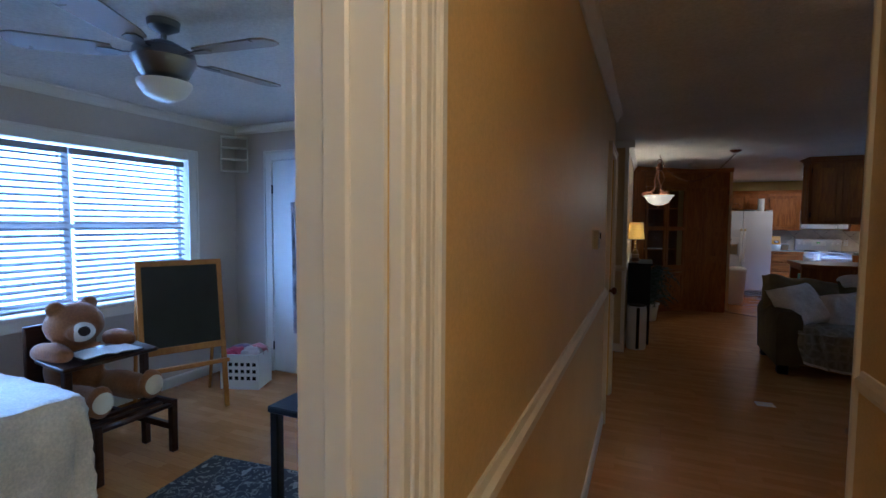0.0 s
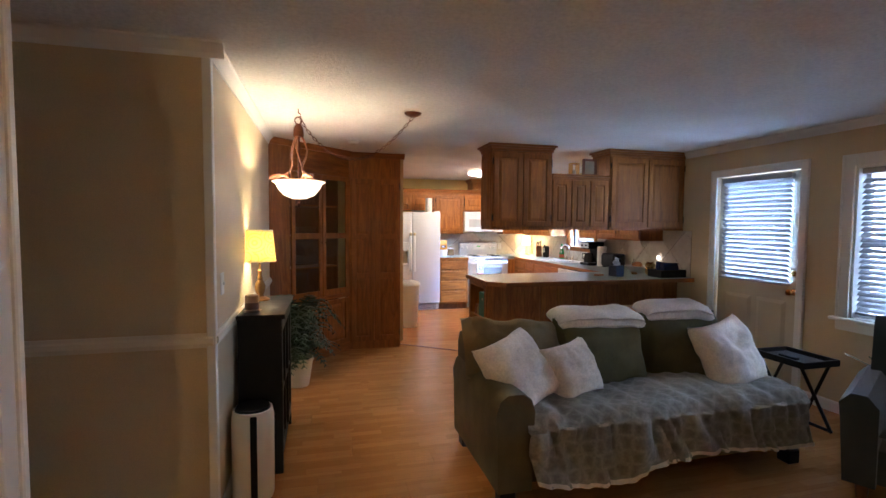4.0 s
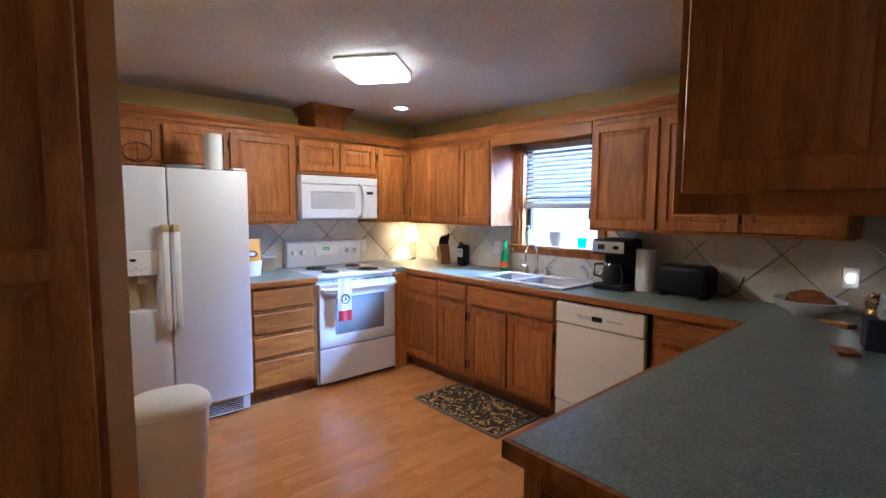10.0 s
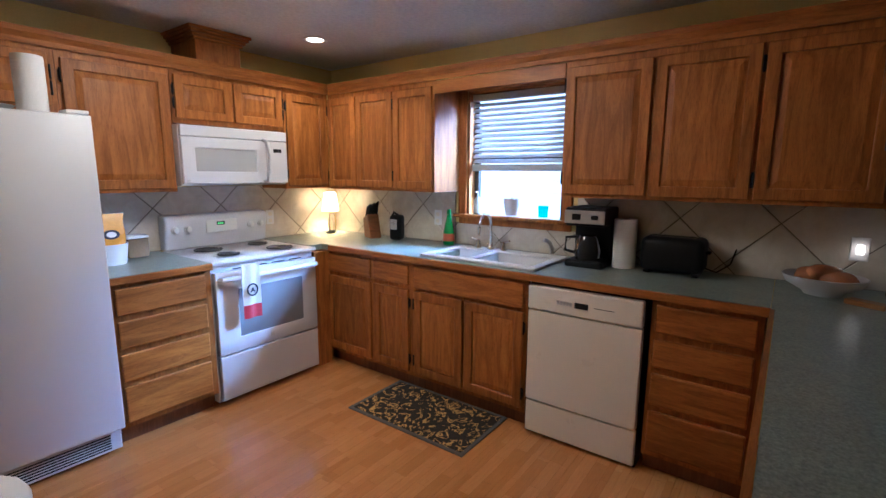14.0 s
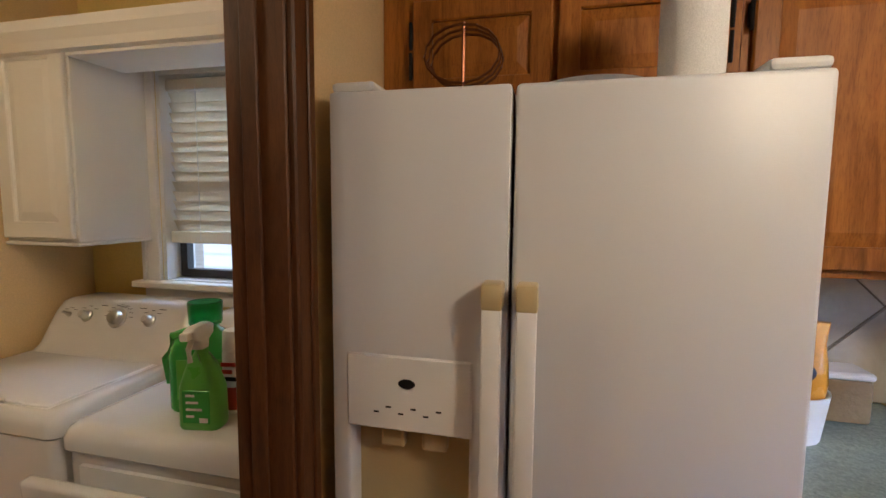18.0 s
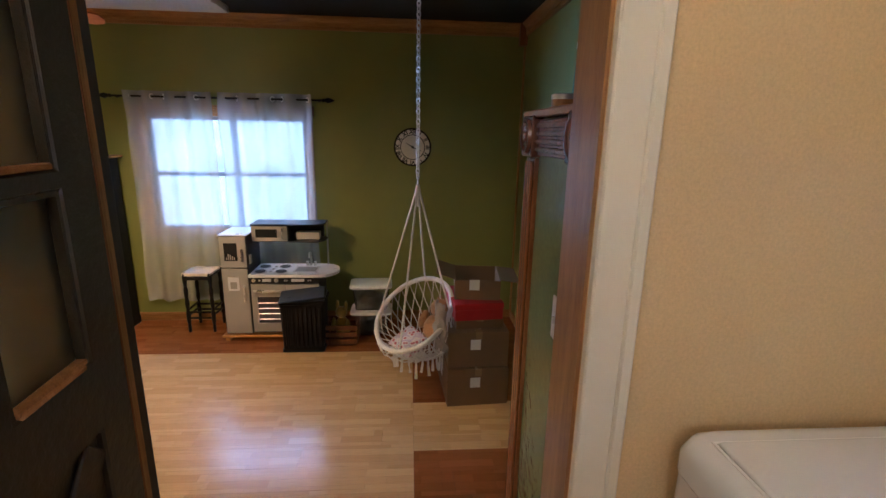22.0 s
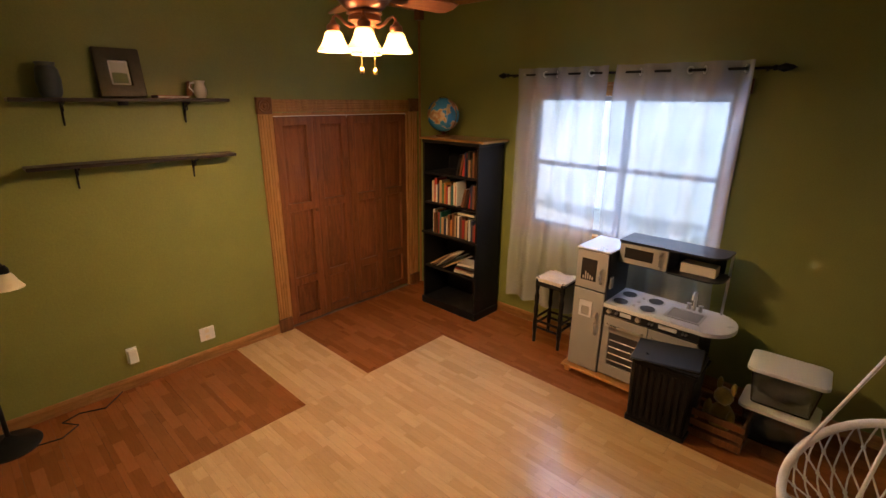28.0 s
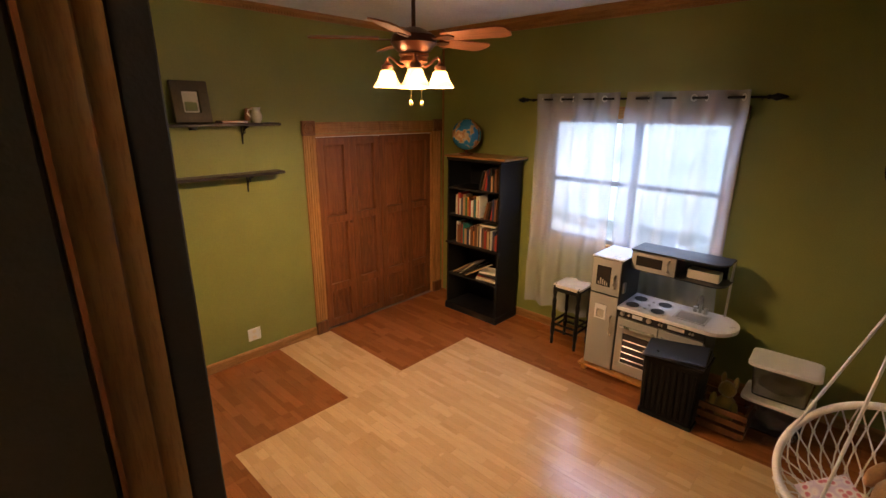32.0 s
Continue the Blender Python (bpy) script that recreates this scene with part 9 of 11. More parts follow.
def dentil_crown(name, a, b, out, mat):
    bm = profile_run(bmesh.new(), PCROWN, a, b, out)
    a, b = Vector(a), Vector(b)
    d = (b - a).normalized()
    n = int((b - a).length / 0.026)
    for k in range(n):
        p = a + d * (0.013 + 0.026 * k)
        q0, q1 = p - d * 0.007 + Vector((*out, 0)) * 0.012, p + d * 0.007 + Vector((*out, 0)) * 0.022
        bx(bm, min(q0.x, q1.x), max(q0.x, q1.x), min(q0.y, q1.y), max(q0.y, q1.y), GC - 0.108, GC - 0.088)
    return struct(name, bm, mat, "amber wood crown moulding with dentils")


dentil_crown("crown_trim_play_west", (GWX, GSY, GC), (GWX, NY, GC), (1, 0), M_TRIMY)
dentil_crown("crown_trim_play_south", (GWX, GSY, GC), (GX, GSY, GC), (0, 1), M_TRIMX)
dentil_crown("crown_trim_play_north", (GWX, NY, GC), (GX, NY, GC), (0, -1), M_TRIMX)
dentil_crown("crown_trim_play_east", (GX, GSY, GC), (GX, NY, GC), (-1, 0), M_TRIMY)
for cx, cy, sx, sy in ((GWX, GSY, 1, 1), (GWX, NY, 1, -1), (GX, GSY, -1, 1), (GX, NY, -1, -1)):
    bm = bmesh.new()
    bx(bm, min(cx, cx + sx * 0.02), max(cx, cx + sx * 0.02), min(cy, cy + sy * 0.02), max(cy, cy + sy * 0.02), GZ, GC - 0.20, 0.006, 2)
    struct("corner_trim", bm, M_TRIM, "amber wood corner bead")
    struct("corner_block", box(min(cx, cx + sx * 0.075), max(cx, cx + sx * 0.075), min(cy, cy + sy * 0.075), max(cy, cy + sy * 0.075), GC - 0.20, GC - 0.001, 0.006), M_ROSE, "dark wooden crown corner block")
PB2 = [(0, 0), (0.014, 0), (0.014, 0.065), (0.009, 0.08), (0.004, 0.088), (0, 0.088)]
for a, b, o, mt in (((GWX, 6.78, GZ), (GWX, NY, GZ), (1, 0), M_TRIMY), ((-2.46, GSY, GZ), (GX, GSY, GZ), (0, 1), M_TRIMX), ((GWX, NY, GZ), (-0.94, NY, GZ), (0, -1), M_TRIMX), ((GX, GSY, GZ), (GX, 10.03, GZ), (-1, 0), M_TRIMY)):
    run("baseboard_play_room", PB2, a, b, o, mt, "amber stained baseboard")

# closet: fluted surround and four folding leaves
fr = bmesh.new()
fluted(fr, -2.58, -2.465, GZ + 0.13, 1.345, GSY, 1)
fluted(fr, -4.225, -4.11, GZ + 0.13, 1.345, GSY, 1)
fluted(fr, -4.11, -2.58, 1.355, 1.455, GSY, 1, False)
struct("closet_trim", fr, M_TRIM, "fluted amber closet casing")
for x in (-2.5225, -4.1675):
    rosette("corner_block", x, GSY, 1.405, 0.128, 1, M_ROSE)
    struct("plinth_block", box(x - 0.064, x + 0.064, GSY, GSY + 0.034, GZ, GZ + 0.128, 0.004), M_ROSE, "dark plinth block under the casing")
struct("closet_jamb", lattice(bmesh.new(), [-4.11, -4.09, -2.60, -2.58], [GZ, 1.325, 1.35], lambda i, j: i != 1 or j == 1, GSY - 0.14, GSY + 0.002, lambda u, v, w: (u, w, v)), M_TRIM, "amber closet jamb")
for k in range(4):
    lf = thing("closet_door", "dark brown panelled folding closet door leaf", "closet door", -2.605 - 0.371 * k, GSY - 0.045 - 0.004 * (k % 2), GZ + 0.012, 180 + (1.2 if k % 2 else -1.2), "folding closet doors")
    door_front(lf, 0.002, 0.367, 0.005, 1.905, st=0.072, mat=M_DARKWOOD, split=(0.42, 1.12), name="leaf", proud=0.038)
    if k in (0, 2):
        kb = part("knob", turned([(0, 0), (0.01, 0), (0.008, 0.012), (0.016, 0.02), (0.014, 0.03), (0, 0.034)], 16), M_ROSE, lf, smooth=True)
        kb.matrix_basis = pose(0.335, -0.032, 1.075, 90, 0, 0)
struct("closet_track", box(-4.09, -2.60, GSY - 0.07, GSY - 0.02, 1.30, 1.325, 0.002), M_WHITE, "white folding door track")

# ---- play room window ----
wf = bmesh.new()
bx(wf, GWX, GWX + 0.02, 8.04, 8.10, 0.30, 1.60, 0.004)
bx(wf, GWX, GWX + 0.02, 9.66, 9.72, 0.30, 1.60, 0.004)
bx(wf, GWX, GWX + 0.02, 8.10, 9.66, 0.30, 0.36, 0.004)
for k in range(4):
    bx(wf, GWX, GWX + 0.022 + 0.003 * (k % 2), 8.10, 9.66, 1.52 + 0.021 * k, 1.539 + 0.021 * k, 0.004)
struct("window_trim_play_room", wf, M_TRIM, "amber wood window casing")
for yy in (8.07, 9.69):
    struct("window_corner_block", box(GWX, GWX + 0.032, yy - 0.045, yy + 0.045, 1.515, 1.61, 0.004), M_ROSE, "dark rosette block on the window casing")
liner("window_jamb_play_room", "x", GWX - 0.16, GWX, 8.10, 9.66, 0.36, 1.52, M_TRIM, "amber wood window reveal")
M_GREYF = paint("grey_aluminium_frame", (0.20, 0.22, 0.25), 0.4, 0.05)
window("window_play_room", "x", GWX - 0.08, 8.12, 9.64, 0.38, 1.50, M_GREYF, "grey framed play room window in two sashes", mid=0.56, cross=(0.81,))
rod = thing("curtain_rod", "black curtain rod with leaf finials", "curtain rod", GWX + 0.09, 8.87, 1.665)
part("rod", tube(bmesh.new(), [(0, -0.96, 0), (0, 0.96, 0)], 0.009, 10), M_BLACKPAINT, rod, smooth=True)
for s in (-1, 1):
    f = part("finial", turned([(0, 0), (0.012, 0.002), (0.018, 0.014), (0.012, 0.026), (0.016, 0.035), (0.026, 0.06), (0.014, 0.10), (0, 0.125)], 12), M_BLACKPAINT, rod, smooth=True)
    f.matrix_basis = pose(0, 0.96 * s, 0, -90 * s, 0, 0)
for yy in (-0.93, 0.0, 0.93):
    part("bracket", tube(bmesh.new(), [(0, yy, 0), (-0.03, yy, -0.012), (-0.0885, yy, 0.0)], 0.007, 7), M_BLACKPAINT, rod, smooth=True)


def curtain(y0, y1, seed, name="curtain"):
    c = thing(name, "white sheer voile grommet curtain at the window", "curtain", GWX + 0.09, (y0 + y1) / 2, 1.70, 0, "sheer curtains at the window")
    W, n = y1 - y0, 8

    def f(u, v):
        amp = 0.046 * (1 - 0.25 * v) * (0.8 + 0.4 * noise.noise(Vector((u * 4, v * 1.5, seed))))
        ph = u * n * math.pi + 0.9 * noise.noise(Vector((u * 3, v * 1.4, seed + 5)))
        flare = 1 + 0.05 * v * v
        return (amp * math.cos(ph) + 0.02 * v * noise.noise(Vector((u * 2, v * 3, seed + 9))), (u - 0.5) * W * flare + 0.02 * noise.noise(Vector((u * 5, v * 4, seed + 2))), 0.015 - 2.06 * v - 0.02 * noise.noise(Vector((u * 6, 1, seed))) * v)
    part("cloth", sheet(84, 40, f), M_SHEER, c, smooth=True)
    part("header", sheet(84, 4, lambda u, v: tuple(Vector(f(u, v * 0.075)) + Vector((0.003, 0, 0)))), M_SHEER, c, "double header band", True)
    part("hem", sheet(84, 3, lambda u, v: tuple(Vector(f(u, 0.955 + v * 0.045)) + Vector((0.003, 0, 0)))), M_SHEER, c, "", True)
    for k in range(n):
        u = (k + 0.5) / n
        g = part("grommet", turned([(0.017, -0.002), (0.026, -0.002), (0.027, 0.002), (0.017, 0.002)], 18), M_STEEL, c, "steel curtain grommet", True)
        x, y, z = f(u, 0.018)
        g.matrix_basis = pose(0.0, y, -0.035, 90, 0, 40 if k % 2 else -40)
    return c


curtain(8.03, 8.82, 1.0)
curtain(8.88, 9.74, 4.0)

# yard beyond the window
yard, yn, yl, yb = material("glowing_winter_yard")
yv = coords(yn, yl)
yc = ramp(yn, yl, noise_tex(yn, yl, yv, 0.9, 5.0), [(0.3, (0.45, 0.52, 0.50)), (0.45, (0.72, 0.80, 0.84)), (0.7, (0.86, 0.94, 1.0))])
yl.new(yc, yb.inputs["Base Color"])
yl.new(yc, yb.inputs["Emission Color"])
# backdrop glows on its own, replacing daylight on the yard
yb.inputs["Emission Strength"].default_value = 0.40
struct("backdrop_yard", box(-12.2, -12.0, 2.0, 17.0, -1.199, 5.0), yard, "self-lit pale yard backdrop in the distance")
struct("ground_yard", box(-60.0, 60.0, -60.0, 70.0, -1.3, -1.2), paint("pale_winter_ground", (0.62, 0.63, 0.60), 0.9, 0.6, 6.0, 0.2), "pale winter ground outside the window")
M_DECK = paint("weathered_deck_timber", (0.46, 0.46, 0.47), 0.8, 0.4, 40.0, 0.15)
deck = thing("deck_railing", "weathered grey deck stair railing in the yard", "railing", -5.6, 9.0, -1.2)
for k in range(5):
    part("post", box(-0.045, 0.045, 0.02 + 0.40 * k - 0.045, 0.02 + 0.40 * k + 0.045, 0.0, 1.35 + 0.17 * k, 0.004), M_DECK, deck)
for h in (0.0, -0.22, -0.44):
    q = part("rail", box(-0.03, 0.03, -0.95, 0.95, -0.04, 0.04, 0.004), M_DECK, deck)
    q.matrix_basis = pose(0.078, 0.82, 1.62 + h, 23, 0, 0)
lamp("sky_play_room", "AREA", 95, DAY, look((GWX - 1.35, 8.93, 2.45), (-2.0, 8.93, -0.9)), 2.4, 1.5)

# ---- bookcase, books, globe ----
bc = thing("bookcase", "tall black painted bookcase half filled with books", "bookcase", -3.88, 7.15, GZ, 90)
BW, BH = 0.70, 1.70
for x0 in (0.0, BW - 0.022):
    part("side_panel", box(x0, x0 + 0.022, 0.0, 0.365, 0.0, BH, 0.002), M_BLACKPAINT, bc)
part("back_panel", box(0.022, BW - 0.022, 0.355, 0.365, 0.06, BH), M_BLACKPAINT, bc)
part("top", box(-0.04, BW + 0.05, -0.012, 0.37, BH, BH + 0.022, 0.004), M_TRIMX, bc, "bare wood edged top board")
part("top_moulding", box(-0.008, BW + 0.008, -0.006, 0.365, BH - 0.03, BH - 0.001, 0.004), M_BLACKPAINT, bc)
part("plinth", box(-0.012, BW + 0.012, -0.012, 0.36, 0, 0.075, 0.004), M_BLACKPAINT, bc)
SHELVES = (0.43, 0.79, 1.10, 1.39)
for z in SHELVES + (0.078,):
    pr = 0.012 if abs(z - 0.79) < 0.01 else -0.004
    part("shelf", box(0.023 - (0.035 if pr > 0 else 0), BW - 0.023 + (0.035 if pr > 0 else 0), -pr, 0.354 if pr < 0 else 0.02, z - 0.02, z, 0.002), M_BLACKPAINT, bc)
    if pr > 0:
        part("shelf", box(0.023, BW - 0.023, 0.021, 0.354, z - 0.02, z), M_BLACKPAINT, bc)
COVERS = [paint("book_cover_" + nm, c, 0.45, 0.1, 80, 0.1) for nm, c in (("cream", (0.66, 0.58, 0.44)), ("white", (0.72, 0.70, 0.66)), ("tan", (0.45, 0.30, 0.16)), ("red", (0.36, 0.035, 0.025)), ("orange", (0.55, 0.20, 0.04)), ("teal", (0.03, 0.17, 0.17)), ("navy", (0.02, 0.03, 0.08)), ("black", (0.02, 0.02, 0.02)), ("brown", (0.16, 0.07, 0.035)), ("yellow", (0.58, 0.42, 0.08)), ("green", (0.05, 0.14, 0.05)))]
NAMES_ = ("cream", "white", "tan", "red", "orange", "teal", "navy", "black", "brown", "yellow", "green")


def book(w, d, h, k, how, m, group):
    b = thing("book", NAMES_[k] + " covered book " + how, "book", group=group)
    part("cover", lattice(bmesh.new(), [0, 0.003, w - 0.003, w], [0, 0.004, d], lambda i, j: i != 1 or j == 0, 0, h, lambda u, v, q: (u, v, q)), COVERS[k], b)
    part("pages", box(0.0032, w - 0.0032, 0.0042, d - 0.004, 0.003, h - 0.003), M_PAPER, b)
    b.matrix_world = m
    return b


rb = random.Random(11)
BASE_ = pose(-3.88, 7.15, GZ, 0, 0, 90)
for z, lo, hi, pal, lean in ((1.39, 0.40, 0.63, (7, 8, 3, 6, 7, 2), True), (1.10, 0.10, 0.44, (0, 3, 1, 6, 2, 10, 4, 7, 3, 1, 8, 5), False), (1.10, 0.48, 0.66, (8, 7, 3, 6), True), (0.79, 0.10, 0.36, (1, 8, 4, 7, 3, 5, 2, 6), False), (0.79, 0.36, 0.66, (8, 2, 7, 1, 6, 8, 3), False)):
    x, i = lo, 0
    while x < hi - 0.015:
        w = rb.uniform(0.011, 0.030)
        h, d = rb.uniform(0.155, 0.235), rb.uniform(0.12, 0.15)
        a = (14 - 2 * i if i < 3 else 0) if lean else 0
        book(w, d, h, pal[i % len(pal)], "standing on the bookcase shelf", BASE_ @ pose(x, rb.uniform(0.02, 0.045), z + (w * math.sin(radians(a)) if a else 0), 0, a, 0), "books on the bookcase")
        x += w / math.cos(radians(a)) + 0.002 + (0.22 * math.sin(radians(a)) * 0.35 if a else 0)
        i += 1
book(0.02, 0.13, 0.2, 0, "lying across other books", BASE_ @ pose(0.42, 0.05, 1.018, 0, 90, 0) @ pose(-0.02, 0, 0), "books on the bookcase")
for i, (x, tilt, k) in enumerate(((0.07, 58, 2), (0.11, 55, 8), (0.16, 52, 0), (0.21, 56, 7), (0.25, 60, 2))):
    book(0.012, 0.19, 0.26, k, "slumped in a leaning row on the shelf", BASE_ @ pose(x + 0.0, 0.03, 0.432 + 0.012, 0, tilt, 0), "books on the bookcase")
for i, (k, rz) in enumerate(((1, 4), (0, -6), (3, 8), (7, -3), (1, 12))):
    book(0.018, 0.18, 0.25, k, "lying flat in a loose pile", BASE_ @ pose(0.40 + 0.01 * i, 0.03, 0.432 + 0.0195 * i, 0, 0, rz) @ pose(0, 0, 0.018, 0, 90, 0), "books on the bookcase")

gm, gn, gl, gb = material("printed_globe")
gv = coords(gn, gl)
gc = ramp(gn, gl, noise_tex(gn, gl, gv, 9.0, 6.0, 0.55), [(0.0, (0.02, 0.12, 0.32)), (0.52, (0.04, 0.22, 0.42)), (0.54, (0.50, 0.40, 0.22)), (0.62, (0.36, 0.18, 0.08)), (0.75, (0.60, 0.52, 0.35))])
gl.new(gc, gb.inputs["Base Color"])
gb.inputs["Roughness"].default_value = 0.25
globe = thing("globe", "blue world globe on a small stand atop the bookcase", "globe", -4.05, 7.26, GZ + BH + 0.022)
bm = bmesh.new()
bmesh.ops.create_uvsphere(bm, u_segments=32, v_segments=20, radius=0.155)
q = part("ball", bm, gm, globe, smooth=True)
q.matrix_basis = pose(0, 0, 0.20, 23, 0, 30)
part("base", turned([(0, 0), (0.075, 0), (0.07, 0.012), (0.02, 0.02), (0.012, 0.045), (0, 0.046)], 22), M_ROSE, globe, smooth=True)
part("meridian", tube(bmesh.new(), [(0.0, 0.165 * math.sin(radians(a)), 0.20 - 0.165 * math.cos(radians(a))) for a in range(-20, 201, 10)], 0.004, 6), M_BRASS, globe, smooth=True)

# ---- stool and toy kitchen ----
sl = thing("spindle_stool", "black turned stool with a cream woven seat", "stool", -4.08, 8.60, GZ)
LEGP = [(0.014, 0), (0.016, 0.05), (0.013, 0.08), (0.02, 0.12), (0.02, 0.2), (0.014, 0.24), (0.022, 0.30), (0.016, 0.36), (0.021, 0.44), (0.013, 0.48), (0.02, 0.53), (0.02, 0.60), (0.012, 0.615), (0, 0.62)]
for sx in (-0.12, 0.12):
    for sy in (-0.12, 0.12):
        part("leg", turned([(0, 0)] + LEGP, 12, (sx, sy)), M_BLACKPAINT, sl, smooth=True)
for z in (0.16, 0.22, 0.57):
    for s in (-0.12, 0.12):
        part("rung", tube(bmesh.new(), [(-0.12, s, z + 0.012), (0.12, s, z + 0.012)], 0.011 if z < 0.5 else 0.018, 8), M_BLACKPAINT, sl, smooth=True)
        part("rung", tube(bmesh.new(), [(s, -0.12, z - 0.012), (s, 0.12, z - 0.012)], 0.011 if z < 0.5 else 0.018, 8), M_BLACKPAINT, sl, smooth=True)
part("seat", sheet(14, 14, lambda u, v: ((u - 0.5) * 0.27, (v - 0.5) * 0.27, 0.615 + 0.012 * math.sin(math.pi * u) * math.sin(math.pi * v) + 0.003 * math.sin(50 * u + 20 * v)), 0.03), fabric("cream_woven_seat", (0.66, 0.56, 0.45), 0.9, 120), sl, "cream woven seat", True)

M_TOYG = paint("warm_grey_toy_paint", (0.34, 0.325, 0.31), 0.4, 0.05)
M_TOYB = paint("black_toy_paint", (0.016, 0.016, 0.02), 0.4, 0.05)
M_TOYW = paint("white_toy_top", (0.66, 0.66, 0.70), 0.3, 0.05)
tk = thing("toy_kitchen", "grey and black wooden toy kitchen with white counter", "toy kitchen", -3.78, 8.91, GZ, 90)
part("plinth", box(-0.03, 0.98, -0.05, 0.37, 0.035, 0.055, 0.003), M_PINE, tk, "pale wooden base board")
for fx in (0.0, 0.93):
    part("foot", box(fx, fx + 0.04, -0.045, 0.36, 0.0, 0.034), M_PINE, tk)
part("tower", box(0, 0.25, 0.0, 0.37, 0.056, 1.025, 0.002), M_TOYB, tk)
part("tower_top", box(-0.006, 0.256, -0.012, 0.375, 1.025, 1.037, 0.003), M_TOYW, tk)
fz = part("freezer_door", box(0.006, 0.244, -0.014, -0.001, 0.725, 1.02, 0.004), M_TOYG, tk)
part("window", box(0.045, 0.165, -0.0155, -0.0138, 0.79, 0.96, 0.0005), M_DARKGLASS, fz)
for k in range(5):
    part("drawing", box(0.06 + 0.018 * k, 0.07 + 0.018 * k, -0.0162, -0.0154, 0.80, 0.825 + 0.011 * ((k * 3) % 4)), M_TOYG, fz)
fdr = part("fridge_door", box(0.006, 0.244, -0.014, -0.001, 0.065, 0.715, 0.004), M_TOYG, tk)
part("dispenser", lattice(bmesh.new(), [0.06, 0.078, 0.142, 0.16], [0.50, 0.515, 0.585, 0.63], lambda i, j: not (i == 1 and j == 1), -0.021, -0.0138, lambda u, v, w: (u, w, v)), M_TOYW, fdr)
for nm, x, z0, z1, par in (("handle", 0.205, 0.79, 0.90, fz), ("handle", 0.205, 0.38, 0.55, fdr)):
    part(nm, tube(bmesh.new(), [(x, -0.013, z0), (x, -0.035, z0 + 0.012), (x, -0.038, (z0 + z1) / 2), (x, -0.035, z1 - 0.012), (x, -0.013, z1)], 0.009, 8), M_STEEL, par, "silver handle", True)
part("body", box(0.252, 0.90, 0.02, 0.365, 0.056, 0.63, 0.002), M_TOYB, tk)
cur = [(0.252, 0.37), (0.252, -0.03), (0.90, -0.03)] + [(0.90 + 0.17 * math.sin(radians(a)), 0.17 - 0.20 * math.cos(radians(a))) for a in range(10, 181, 10)]
part("counter", prism(bmesh.new(), cur[::-1], 0.631, 0.658), M_TOYW, tk, "white counter with a rounded end")
part("control_strip", box(0.258, 0.90, -0.004, 0.019, 0.565, 0.628, 0.003), M_TOYB, tk)
for kx, kr in ((0.29, 0.018), (0.345, 0.009), (0.50, 0.02), (0.58, 0.008), (0.60, 0.008), (0.80, 0.008), (0.82, 0.008)):
    kb = part("knob", turned([(0, 0), (kr, 0), (kr * 0.85, 0.016), (0, 0.018)], 14), M_STEEL, tk, smooth=True)
    kb.matrix_basis = pose(kx, -0.004, 0.597, 90, 0, 0)
for x0, x1 in ((0.37, 0.45), (0.64, 0.76)):
    part("display", box(x0, x1, -0.006, -0.0038, 0.583, 0.612, 0.0005), M_TOYW, tk)
for x0, x1 in ((0.258, 0.572), (0.58, 0.894)):
    ov = part("oven_door", lattice(bmesh.new(), [x0, x0 + 0.05, x1 - 0.05, x1], [0.075, 0.16, 0.43, 0.555], lambda i, j: not (i == 1 and j == 1), -0.002, 0.018, lambda u, v, w: (u, w, v)), M_TOYG, tk)
    part("oven_window", box(x0 + 0.048, x1 - 0.048, 0.010, 0.017, 0.158, 0.432), M_DARKGLASS, ov)
    for k in range(4):
        part("oven_rack", tube(bmesh.new(), [(x0 + 0.05, 0.008, 0.20 + 0.055 * k), (x1 - 0.05, 0.008, 0.20 + 0.055 * k)], 0.003, 5), M_STEEL, ov)
    part("handle", tube(bmesh.new(), [(x0 + 0.03, -0.002, 0.49), (x0 + 0.035, -0.03, 0.495), (x1 - 0.035, -0.03, 0.495), (x1 - 0.03, -0.002, 0.49)], 0.011, 8), M_STEEL, ov, "silver oven handle", True)
for bx_, by_ in ((0.335, 0.07), (0.335, 0.24), (0.53, 0.07), (0.53, 0.24)):
    bu = part("burner", turned([(0, 0.6585), (0.062, 0.6585), (0.062, 0.662), (0.056, 0.664), (0, 0.662)], 26, (bx_, by_)), M_STEEL, tk, smooth=True)
    part("coil", turned([(0, 0.664), (0.05, 0.6645), (0.05, 0.669), (0.04, 0.667), (0.03, 0.670), (0.02, 0.667), (0.01, 0.67), (0, 0.669)], 24, (bx_, by_)), M_TOYB, bu, smooth=True)
for k in range(3):
    part("shaker", turned([(0, 0.6585), (0.013, 0.6585), (0.011, 0.67), (0, 0.672)], 12, (0.432 + 0.004 * k, 0.07 + 0.085 * k)), M_STEEL, tk)
part("sink", lattice(bmesh.new(), [0.64, 0.655, 0.855, 0.87], [0.06, 0.075, 0.235, 0.25], lambda i, j: not (i == 1 and j == 1), 0.6585, 0.664, lambda u, v, w: (u, v, w)), M_STEEL, tk)
part("basin", box(0.655, 0.855, 0.075, 0.235, 0.6583, 0.660), paint("grey_basin", (0.25, 0.24, 0.23), 0.35), tk)
part("faucet", tube(bmesh.new(), [(0.77, 0.30, 0.658), (0.77, 0.30, 0.75), (0.77, 0.29, 0.79), (0.77, 0.26, 0.80), (0.77, 0.235, 0.785), (0.77, 0.23, 0.755)], 0.011, 10), M_STEEL, tk, "silver swan-neck faucet", True)
